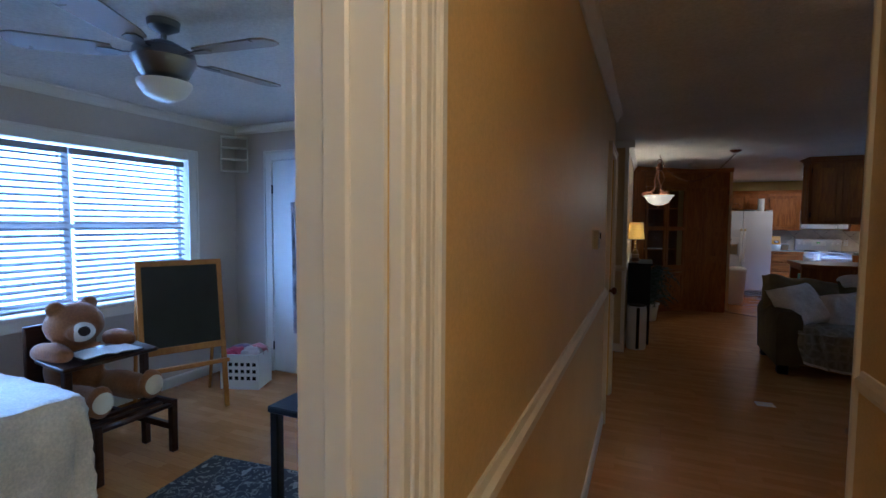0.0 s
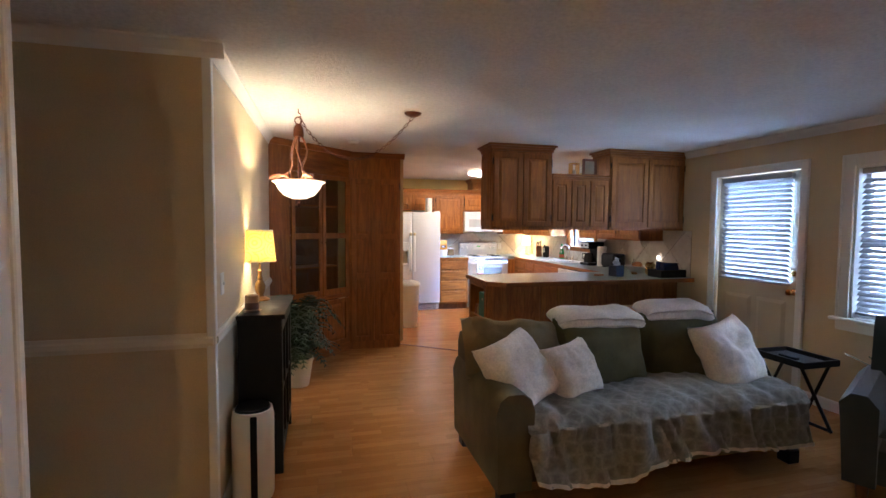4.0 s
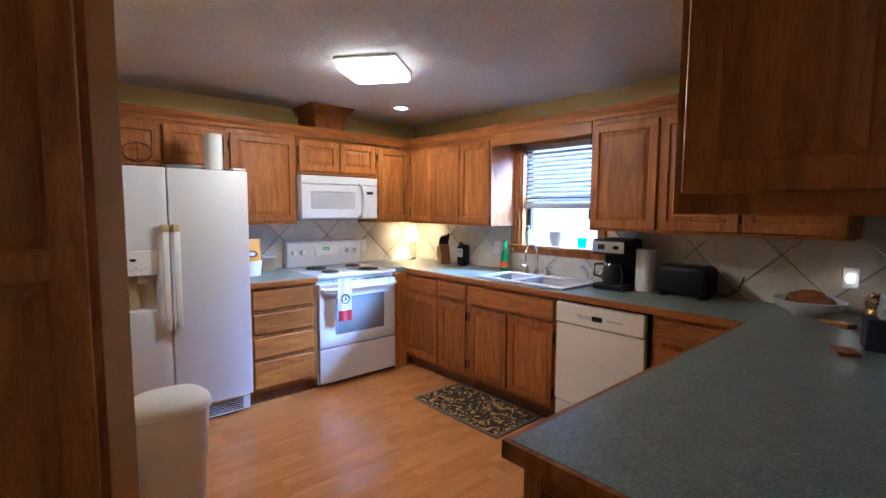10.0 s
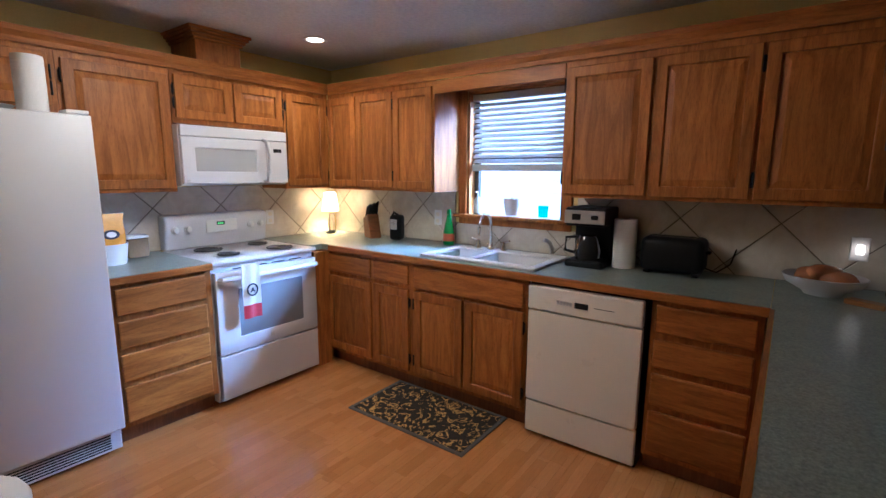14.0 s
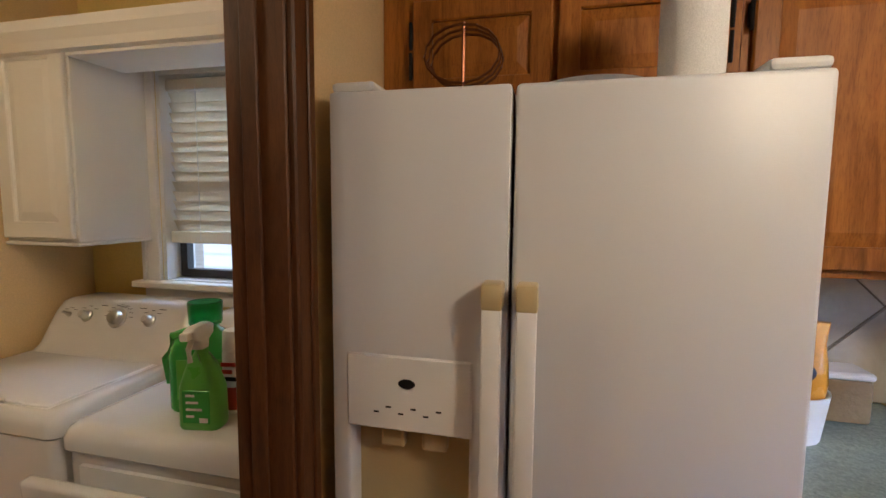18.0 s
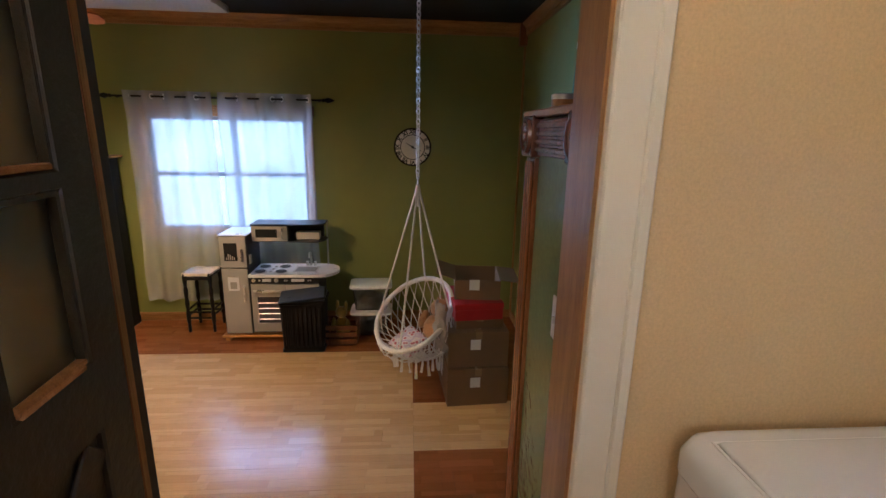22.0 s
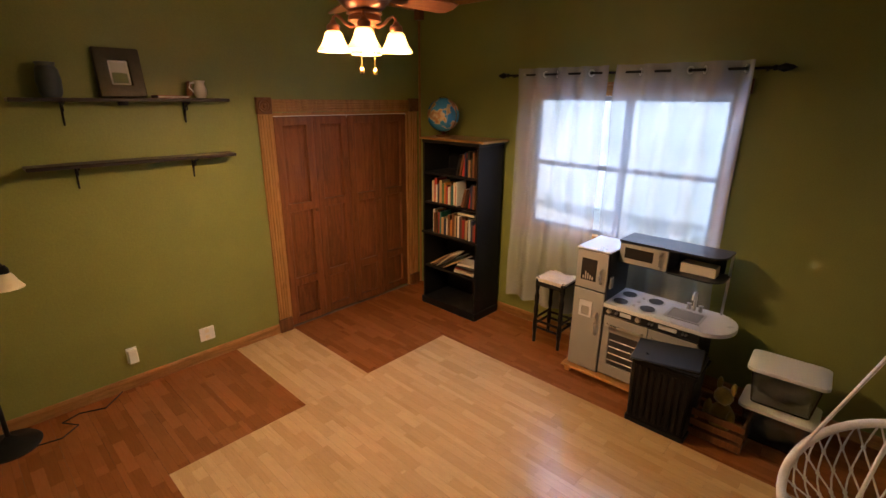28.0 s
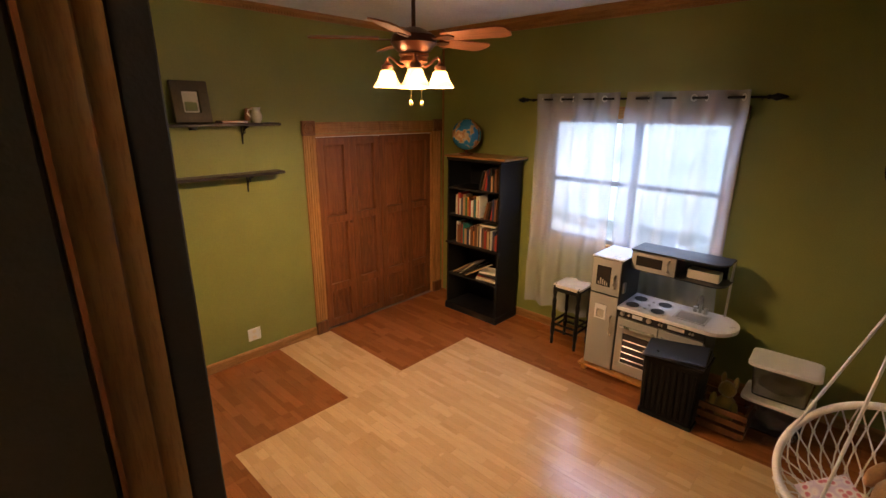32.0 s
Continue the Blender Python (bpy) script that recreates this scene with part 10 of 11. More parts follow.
for fx in (0.735, 0.81):
    part("tap", turned([(0, 0.658), (0.016, 0.658), (0.012, 0.69), (0.018, 0.70), (0, 0.705)], 12, (fx, 0.30)), M_STEEL, tk)
part("upper_box", box(0.257, 0.60, 0.13, 0.37, 0.94, 1.10, 0.002), M_TOYB, tk)
mw = part("microwave_door", box(0.262, 0.596, 0.118, 0.129, 0.948, 1.094, 0.003), M_TOYG, tk)
part("window", box(0.30, 0.50, 0.1165, 0.1182, 0.985, 1.065, 0.0005), M_DARKGLASS, mw)
part("handle", tube(bmesh.new(), [(0.55, 0.118, 0.975), (0.55, 0.095, 0.985), (0.55, 0.095, 1.06), (0.55, 0.118, 1.07)], 0.008, 8), M_STEEL, mw, smooth=True)
rnd = [(0.94 + 0.0, 0.37)] + [(0.84 + 0.10 * math.sin(radians(a)), 0.23 - 0.12 * math.cos(radians(a))) for a in range(90, -1, -15)]
part("upper_top", prism(bmesh.new(), [(0.257, 0.11), (0.257, 0.37)] + rnd, 1.101, 1.115), M_TOYB, tk)
part("upper_shelf", prism(bmesh.new(), [(0.601, 0.13), (0.601, 0.37)] + [(x, y + 0.01) for x, y in rnd], 0.936, 0.948), M_TOYB, tk)
part("shelf_panel", box(0.601, 0.90, 0.355, 0.368, 0.95, 1.10), M_TOYB, tk)
part("shelf_box", box(0.66, 0.88, 0.20, 0.30, 0.95, 1.02, 0.003), paint("cream_card", (0.62, 0.57, 0.5), 0.7), tk)
part("post", box(0.925, 0.94, 0.34, 0.355, 0.658, 1.10), M_STEEL, tk)
ph = part("telephone", box(0.251, 0.27, 0.02, 0.07, 0.75, 0.84, 0.008, 2), M_TOYG, tk)
dial = part("side_dial", turned([(0, 0), (0.045, 0), (0.045, 0.012), (0.02, 0.018), (0, 0.018)], 20), M_TOYG, tk, smooth=True)
dial.matrix_basis = pose(0.87, 0.02, 0.50, 90, 0, 0)

# black hamper, crate, plush, tubs
hm = thing("hamper", "black woven-sided hamper with navy folders on its lid", "hamper", -3.60, 9.70, GZ, 90)
part("bin", loft(bmesh.new(), [[(x, y, z) for x, y in rrect(w, d, 0.02, 3)] for w, d, z in ((0.19, 0.13, 0.0), (0.19, 0.13, 0.03), (0.18, 0.12, 0.032), (0.195, 0.135, 0.46), (0.205, 0.145, 0.465), (0.205, 0.145, 0.485))]), M_BLACK, hm)
for k in range(9):
    part("ridge", box(-0.17 + 0.04 * k, -0.15 + 0.04 * k, -0.139, -0.118, 0.06, 0.44, 0.003), M_BLACK, hm)
for k in range(4):
    f = part("folder", box(-0.20 - 0.01 * k, 0.21 - 0.015 * k, -0.145, 0.13, 0, 0.012, 0.003), paint("navy_vinyl", (0.016, 0.024, 0.045), 0.3) if k % 2 else M_BLACK, hm, "navy vinyl sheet on the hamper")
    f.matrix_basis = pose(0.01 * k, -0.01 * k, 0.487 + 0.014 * k, 1.0 * k, -1.5 * k, 3 * k)
cr = thing("wooden_crate", "low dark wooden crate of slats", "crate", -3.72, 10.02, GZ, 90)
for z in (0.02, 0.09, 0.16):
    for y in (-0.12, 0.12):
        part("slat", box(-0.16, 0.16, y - 0.008, y + 0.008, z, z + 0.045, 0.002), M_ROSE, cr)
for x in (-0.15, 0.15):
    for z in (0.02, 0.09, 0.16):
        part("slat", box(x - 0.008, x + 0.008, -0.11, 0.11, z, z + 0.045, 0.002), M_ROSE, cr)
part("slat", box(-0.145, 0.145, -0.11, 0.11, 0.0, 0.018), M_ROSE, cr)
M_YPLUSH = fabric("mustard_plush", (0.36, 0.25, 0.05), 1.0, 90, 0.3)
pb = bmesh.new()
for c, r in (((0, 0, 0.11), (0.075, 0.07, 0.11)), ((0, -0.01, 0.27), (0.06, 0.055, 0.06)), ((-0.045, 0, 0.335), (0.018, 0.014, 0.05)), ((0.045, 0, 0.335), (0.018, 0.014, 0.05)), ((-0.075, -0.03, 0.14), (0.025, 0.03, 0.07)), ((0.075, -0.03, 0.14), (0.025, 0.03, 0.07))):
    s = blob(*r, c[2] * 7, 0.12, 2)
    bmesh.ops.translate(s, vec=c, verts=s.verts)
    me = bpy.data.meshes.new("t")
    s.to_mesh(me)
    pb.from_mesh(me)
    bpy.data.meshes.remove(me)
    s.free()
pl = solo("plush_toy", pb, M_YPLUSH, "mustard yellow plush toy standing in the crate", "plush toy", smooth=True)
pl.matrix_world = pose(-3.74, 10.02, GZ + 0.02, 0, 0, 70)
M_TUB = glass("clear_tub_plastic", (0.92, 0.92, 0.90), 0.25)
for k in range(2):
    tb2 = thing("storage_tub", "clear plastic storage tub with white lid", "storage tub", -3.93, 10.29, GZ + 0.27 * k, 90 + 3 * k, "stacked storage tubs")
    part("tub", loft(bmesh.new(), [[(x, y, z) for x, y in rrect(w, d, 0.03, 3)] for w, d, z in ((0.155, 0.10, 0.0), (0.18, 0.12, 0.225), (0.176, 0.117, 0.225), (0.15, 0.096, 0.008))]), M_TUB, tb2, smooth=True)
    part("contents", blob(0.12, 0.08, 0.07, 3.0 + k, 0.4), paint("grey_contents", (0.22, 0.21, 0.2), 0.8, 0.5, 20, 0.4), tb2, smooth=True).location = (0, 0, 0.085)
    part("lid", loft(bmesh.new(), [[(x, y, z) for x, y in rrect(w, d, 0.04, 4)] for w, d, z in ((0.20, 0.14, 0.226), (0.205, 0.145, 0.232), (0.205, 0.145, 0.25), (0.19, 0.13, 0.258), (0.16, 0.10, 0.262))]), M_PLASTIC, tb2, "white snap lid", True)

# ---- hanging macrame chair ----
M_ROPE = fabric("white_cotton_rope", (0.70, 0.66, 0.60), 0.95, 160)
SWC = Vector((-2.86, 10.70, 0.02))
SN = Vector((0.42, -0.50, 0.76)).normalized()
SU = SN.cross(Vector((0, 0, 1))).normalized()
SV = SN.cross(SU)
sw = thing("hanging_chair", "white macrame hoop swing chair hung from a chain", "hanging chair", SWC.x, SWC.y, SWC.z)
HR = 0.335


def hoop(a):
    return SU * (HR * math.cos(a)) + SV * (HR * math.sin(a))


RC = Vector((-0.02, 0.05, -0.30))


def ring2(a):
    h = hoop(a)
    v = Vector((h.x, h.y, 0)).normalized()
    return RC + v * 0.205


def basket(a, s):
    p = hoop(a).lerp(ring2(a), s)
    o = (p - RC * 0.5)
    return p + Vector((o.x, o.y, 0)).normalized() * 0.045 * math.sin(math.pi * s) + Vector((0, 0, -0.03)) * math.sin(math.pi * s)


part("hoop", tube(bmesh.new(), [hoop(2 * math.pi * k / 48) for k in range(48)], 0.019, 10, True), M_ROPE, sw, "rope wrapped hoop", True)
part("seat_ring", tube(bmesh.new(), [ring2(2 * math.pi * k / 40) for k in range(40)], 0.014, 8, True), M_ROPE, sw, "rope wrapped seat ring", True)
NK = 26
net = bmesh.new()
for k in range(NK):
    a0 = 2 * math.pi * k / NK
    for sgn in (1, -1):
        tube(net, [basket(a0 + sgn * 2.0 * math.pi * 2.0 / NK * s, s) for s in (0, 0.15, 0.3, 0.45, 0.6, 0.75, 0.9, 1.0)], 0.0042, 5)
part("net", net, M_ROPE, sw, "knotted macrame sides", True)
flo = bmesh.new()
for k in range(16):
    a0 = 2 * math.pi * k / 16
    for sgn in (1, -1):
        tube(flo, [ring2(a0 + sgn * 0.9 * s).lerp(RC + Vector((0, 0, -0.03)), s) + Vector((0, 0, -0.05 * math.sin(math.pi * s / 2))) for s in (0, 0.25, 0.5, 0.75, 0.97)], 0.0045, 5)
part("seat_net", flo, M_ROPE, sw, "knotted macrame seat", True)
kn = bmesh.new()
for k in range(NK):
    for s in (0.25, 0.5, 0.75):
        p = basket(2 * math.pi * (k + (0.5 if s != 0.5 else 0)) / NK, s)
        bx(kn, p.x - 0.008, p.x + 0.008, p.y - 0.008, p.y + 0.008, p.z - 0.008, p.z + 0.008, 0.004)
tagged(part("knots", kn, M_ROPE, sw), kind="stuff")
rt = random.Random(9)
for k in range(26):
    p = ring2(2 * math.pi * k / 26)
    h = rt.uniform(0.10, 0.17)
    part("tassel", tube(bmesh.new(), [(p.x, p.y, p.z - 0.008), (p.x + rt.uniform(-.004, .004), p.y, p.z - h * 0.4), (p.x + rt.uniform(-.012, .012), p.y + rt.uniform(-.012, .012), p.z - h)], 0.006, 6, taper=0.012), M_ROPE, sw, smooth=True)
HUB = Vector((0.05, 0.03, 1.02)) - Vector((0, 0, SWC.z))
for a in (0.35, 1.95, 3.5, 5.1):
    p = hoop(a)
    part("rope", tube(bmesh.new(), [HUB.lerp(p, s) + Vector((0, 0, 0)) for s in (0, 0.33, 0.66, 1)], 0.0075, 7), M_ROPE, sw, smooth=True)
part("rope_knot", turned([(0, HUB.z - 0.16), (0.012, HUB.z - 0.15), (0.016, HUB.z - 0.10), (0.02, HUB.z - 0.04), (0.014, HUB.z), (0, HUB.z + 0.005)], 14, (HUB.x, HUB.y)), M_ROPE, sw, smooth=True)
part("carabiner", tube(bmesh.new(), [(HUB.x + 0.02 * math.cos(a * 0.6), HUB.y, HUB.z + 0.025 + 0.035 * math.sin(a * 0.6)) for a in range(10)], 0.005, 7, True), M_STEEL, sw, "steel carabiner", True)
chain_bm = tube(bmesh.new(), [(0.0125 * math.cos(a), 0, 0.016 * math.sin(a) + (0.006 if math.sin(a) > 0 else -0.006)) for a in [2 * math.pi * q / 14 for q in range(14)]], 0.0048, 6, True)
chain_me = mesh_of(chain_bm, "link", metal("bright_zinc", (0.75, 0.75, 0.74), 0.35), True)
z = HUB.z + 0.065
k = 0
while z + SWC.z < GC - 0.03:
    ob = new("link", chain_me)
    ob.parent = sw
    ob.matrix_basis = pose(HUB.x, HUB.y, z, 0, 0, 35 + 90 * (k % 2))
    z += 0.034
    k += 1
part("ceiling_hook", tube(bmesh.new(), [(HUB.x, HUB.y, GC - SWC.z - 0.001), (HUB.x, HUB.y, GC - SWC.z - 0.03)], 0.006, 8), M_STEEL, sw)
m, n, l, b = material("floral_print_cotton")
v = coords(n, l)
vo = n.new("ShaderNodeTexVoronoi")
vo.inputs["Scale"].default_value = 28.0
l.new(v, vo.inputs["Vector"])
l.new(ramp(n, l, vo.outputs["Distance"], [(0.0, (0.42, 0.06, 0.10)), (0.3, (0.55, 0.22, 0.24)), (0.42, (0.72, 0.66, 0.64)), (0.7, (0.55, 0.45, 0.55))]), b.inputs["Base Color"])
b.inputs["Roughness"].default_value = 0.95
fp = solo("floral_pillow", cushion(0.25, 0.24, 0.11, 2.0), m, "pink and white floral pillow in the swing", "pillow", smooth=True)
fp.matrix_world = pose(SWC.x + 0.03, SWC.y - 0.03, SWC.z - 0.225, 25, 12, 40)
M_BPLUSH = fabric("tan_plush", (0.40, 0.22, 0.10), 1.0, 90, 0.3)
pb = bmesh.new()
for c, r in (((0, 0, 0.12), (0.10, 0.09, 0.12)), ((0, -0.02, 0.28), (0.085, 0.08, 0.08)), ((-0.07, 0, 0.345), (0.03, 0.02, 0.03)), ((0.07, 0, 0.345), (0.03, 0.02, 0.03)), ((-0.11, -0.05, 0.14), (0.035, 0.04, 0.08)), ((0.11, -0.05, 0.14), (0.035, 0.04, 0.08))):
    s = blob(*r, c[2] * 9, 0.1, 2)
    bmesh.ops.translate(s, vec=c, verts=s.verts)
    me = bpy.data.meshes.new("t")
    s.to_mesh(me)
    pb.from_mesh(me)
    bpy.data.meshes.remove(me)
    s.free()
pl = solo("plush_toy", pb, M_BPLUSH, "tan plush toy leaning in the swing chair", "plush toy", smooth=True)
pl.matrix_world = pose(SWC.x - 0.07, SWC.y + 0.13, SWC.z - 0.27, -25, 0, 30)

# ---- boxes ----
M_CARD = paint("brown_cardboard", (0.195, 0.12, 0.062), 0.8, 0.25, 60, 0.1)
M_TAPE = paint("brown_tape", (0.32, 0.22, 0.12), 0.25, 0.05)
M_REDBOX = paint("red_box_card", (0.42, 0.012, 0.018), 0.5, 0.1)


def carton(label, x, y, z, rz, w, d, h, mat=None, lid=True, note=True):
    c = thing("carton", label, "box", x, y, z, rz, "stacked cartons")
    if lid:
        part("body", box(-w / 2, w / 2, -d / 2, d / 2, 0, h, 0.004), mat or M_CARD, c)
        part("tape", box(-w / 2 - 0.0012, w / 2 + 0.0012, -0.025, 0.025, h * 0.8, h + 0.0012), M_TAPE, c)
    else:
        part("body", lattice(bmesh.new(), [-w / 2, -w / 2 + 0.006, w / 2 - 0.006, w / 2], [-d / 2, -d / 2 + 0.006, d / 2 - 0.006, d / 2], lambda i, j: not (i == 1 and j == 1), 0, h, lambda u, v, q: (u, v, q)), mat or M_CARD, c)
        part("floor", box(-w / 2 + 0.006, w / 2 - 0.006, -d / 2 + 0.006, d / 2 - 0.006, 0, 0.006), mat or M_CARD, c)
        for s in (-1, 1):
            f = part("flap", box(-w / 2 + 0.01, w / 2 - 0.01, 0, d * 0.42, -0.002, 0.002), mat or M_CARD, c, "open flap")
            f.matrix_basis = pose(0, s * d / 2, h, (-25 if s > 0 else 0), 0, 0 if s > 0 else 180) @ pose(0, 0, 0.003, 18, 0, 0)
    if note:
        part("shipping_label", box(-0.04, 0.035, -d / 2 - 0.0015, -d / 2 - 0.0002, h * 0.35, h * 0.35 + 0.09), M_PAPER, c, "white shipping label")
        part("shipping_label", box(w / 2 + 0.0002, w / 2 + 0.0015, -0.06, 0.015, h * 0.5, h * 0.5 + 0.08), M_PAPER, c, "white shipping label")
    return c


carton("large brown cardboard carton on the floor", -2.86, 11.16, GZ, 4, 0.62, 0.46, 0.30)
carton("brown cardboard carton stacked on another", -2.87, 11.17, GZ + 0.302, 2, 0.58, 0.45, 0.275)
carton("low brown carton under the red box", -2.86, 11.17, GZ + 0.58, 6, 0.44, 0.36, 0.07, note=False)
rbx = thing("red_box", "flat red lidded box on the carton stack", "box", -2.84, 11.16, GZ + 0.652, 6)
part("body", box(-0.215, 0.215, -0.18, 0.18, 0, 0.08, 0.003), M_REDBOX, rbx)
part("lid", box(-0.22, 0.22, -0.185, 0.185, 0.081, 0.13, 0.004), M_REDBOX, rbx)
carton("open brown carton on top of the stack", -2.90, 11.19, GZ + 0.784, -5, 0.40, 0.34, 0.15, lid=False)
pg = solo("plastic_bag", sheet(16, 20, lambda u, v: ((u - 0.5) * 0.17 * (0.7 + 0.5 * v) + 0.03 * noise.noise(Vector((u * 4, v * 5, 1))), 0.04 * noise.noise(Vector((u * 5, v * 6, 3))) - 0.03 * math.sin(math.pi * u), -0.36 * v), 0.002), sheer("thin_bag_plastic", (0.45, 0.40, 0.35), 0.25, 0.3), "limp translucent plastic bag hanging off the cartons", "bag", smooth=True)
pg.matrix_world = pose(-2.62, 10.90, GZ + 0.80, 0, 0, 25)
M_GREENBOX = paint("green_box_print", (0.10, 0.30, 0.02), 0.4, 0.05)
M_DARKBOX = paint("dark_box_print", (0.045, 0.04, 0.035), 0.4, 0.05, 20, 0.4)
M_BROWNPRINT = paint("orange_brown_print", (0.20, 0.085, 0.03), 0.4, 0.05, 12, 0.5)
M_ESPRESSO = paint("espresso_frame", (0.022, 0.012, 0.014), 0.35, 0.1)
M_LINEB = paint("pale_box_print", (0.30, 0.225, 0.14), 0.45, 0.05)
fb = thing("flat_pack_box", "long printed flat-pack carton leaning on the wall", "box", -2.33, 11.46, GZ, 0)
LN = pose(0, 0, 0, -13, 0, 0)
for nm, q, mt in (("carton", (-0.33, 0.33, 0.0, 0.16, 0.0, 0.88), M_DARKBOX), ("green_panel", (-0.332, -0.20, -0.003, 0.10, 0.50, 0.882), M_GREENBOX), ("pale_stripe", (-0.19, -0.12, -0.003, -0.0005, 0.10, 0.84), M_LINEB), ("pale_stripe", (-0.06, 0.0, -0.003, -0.0005, 0.08, 0.80), M_LINEB),
                  ("photo_patch", (-0.31, -0.20, -0.003, -0.0005, 0.06, 0.46), M_BROWNPRINT), ("green_panel", (0.06, 0.332, -0.003, -0.0005, 0.05, 0.52), M_GREENBOX), ("print_bar", (0.10, 0.13, -0.0045, -0.0032, 0.10, 0.46), M_LINEB), ("print_bar", (0.16, 0.18, -0.0045, -0.0032, 0.10, 0.38), M_LINEB),
                  ("white_patch", (0.10, 0.26, -0.003, -0.0005, 0.60, 0.78), M_PAPER), ("dark_mark", (0.15, 0.21, -0.0045, -0.0032, 0.65, 0.74), M_DARKBOX), ("side_print", (0.3303, 0.332, 0.03, 0.13, 0.30, 0.80), M_LINEB), ("top_print", (-0.10, 0.30, 0.03, 0.13, 0.8803, 0.882), M_BROWNPRINT)):
    o = part(nm, box(*q), mt, fb)
    o.matrix_basis = LN
fb2 = solo("leaning_board", box(-0.30, 0.42, 0.0, 0.03, 0.0, 0.62, 0.003), M_CARD, "brown carton panel leaning behind the printed box", "box")
fb2.matrix_world = pose(-1.95, 11.665, GZ, -9, 0, 0)
st = solo("wooden_stick", tube(bmesh.new(), [(-2.72, 11.60, GZ), (-2.70, 11.78, 0.52)], 0.012, 8), M_PINE, "pale wooden pole leaning in the corner", "pole", smooth=True)

# ---- clocks, pictures, shelves ----
ck = thing("wall_clock", "round white-faced wall clock with Roman numerals", "clock", GWX, 10.70, 1.24, 90)
RF = pose(0, 0, 0, 90, 0, 0)
for nm, prof, mt in (("back", [(0, 0.001), (0.185, 0.001), (0.187, 0.012), (0.18, 0.02), (0, 0.02)], paint("clock_ivory", (0.72, 0.68, 0.63), 0.6, 0.1)), ("outer_ring", [(0.172, 0.019), (0.189, 0.020), (0.188, 0.027), (0.172, 0.026)], M_BLACKPAINT), ("inner_ring", [(0.117, 0.0202), (0.125, 0.0202), (0.124, 0.026), (0.118, 0.026)], M_BLACKPAINT), ("boss", [(0, 0.0202), (0.012, 0.0202), (0.01, 0.032), (0, 0.034)], M_BLACKPAINT)):
    part(nm, turned(prof, 40), mt, ck, smooth=True).matrix_basis = RF
for k, s in enumerate(("XII", "I", "II", "III", "IV", "V", "VI", "VII", "VIII", "IX", "X", "XI")):
    a = radians(30 * k)
    writing(ck, s, 0.056, pose(0, 0, 0, 0, 30 * k, 0) @ pose(0, -0.022, 0.132, 90, 0, 0), M_BLACKPAINT, "numeral")
for ln, w, ang in ((0.085, 0.006, -57), (0.115, 0.004, 112)):
    h = part("hand_pointer", prism(bmesh.new(), [(-w, -0.02), (w, -0.02), (w * 0.6, ln * 0.7), (0, ln), (-w * 0.6, ln * 0.7)], 0, 0.002), M_BLACKPAINT, ck)
    h.matrix_basis = pose(0, -0.028, 0, 0, ang, 0) @ RF
ck2 = thing("wall_plaque", "round dark iron wall plaque with leaf shapes", "wall plaque", -3.32, NY, 1.36)
M_PATINA = metal("patina_iron", (0.10, 0.12, 0.11), 0.55)
part("disc", turned([(0, 0.001), (0.18, 0.001), (0.18, 0.012), (0, 0.012)], 36), paint("dull_green_disc", (0.06, 0.075, 0.05), 0.6), ck2, smooth=True).matrix_basis = RF
part("rim", turned([(0.165, 0.0115), (0.195, 0.010), (0.20, 0.022), (0.185, 0.034), (0.168, 0.024)], 40), M_PATINA, ck2, smooth=True).matrix_basis = RF
for k in range(6):
    o = part("leaf", blob(0.016, 0.04, 0.006, k, 0.15, 2), M_PATINA, ck2, smooth=True)
    o.matrix_basis = RF @ pose(0.08 * math.cos(k * 1.05 + 0.4), 0.08 * math.sin(k * 1.05 + 0.4), 0.016, 0, 0, 60 * k + 20)


def frame_thing(name, label, x, y, z, rz, w, h, bar, mat, inside, t=0.025, mount=0.0, tilt=0):
    f = thing(name, label, "picture frame", x, y, z, rz)
    M_ = pose(0, 0, 0, tilt, 0, 0)
    bm = lattice(bmesh.new(), [-w / 2, -w / 2 + bar, w / 2 - bar, w / 2], [0, bar, h - bar, h], lambda i, j: not (i == 1 and j == 1), -t, -0.001, lambda u, v, q: (u, q, v))
    part("frame", soften(bm, min(0.008, bar / 3), 2), mat, f).matrix_basis = M_
    part("picture", box(-w / 2 + bar - 0.002, w / 2 - bar + 0.002, -0.010, -0.002, bar - 0.002, h - bar + 0.002), inside, f).matrix_basis = M_
    if mount:
        part("mount", lattice(bmesh.new(), [-w / 2 + bar, -w / 2 + bar + mount, w / 2 - bar - mount, w / 2 - bar], [bar, bar + mount, h - bar - mount, h - bar], lambda i, j: not (i == 1 and j == 1), -0.014, -0.0105, lambda u, v, q: (u, q, v)), M_PAPER, f).matrix_basis = M_
    return f


def landscape(name, lo, hi, sky):
    m, n, l, b = material(name)
    g = n.new("ShaderNodeSeparateXYZ")
    l.new(coords(n, l, "Generated"), g.inputs[0])
    w = n.new("ShaderNodeMath")
    w.operation = "MULTIPLY_ADD"
    w.inputs[1].default_value = 0.25
    l.new(noise_tex(n, l, coords(n, l), 9.0, 5.0), w.inputs[0])
    l.new(g.outputs["Z"], w.inputs[2])
    l.new(ramp(n, l, w.outputs[0], [(0.15, lo), (0.5, hi), (0.58, hi), (0.64, sky), (1.0, sky)]), b.inputs["Base Color"])
    b.inputs["Roughness"].default_value = 0.3
    return m


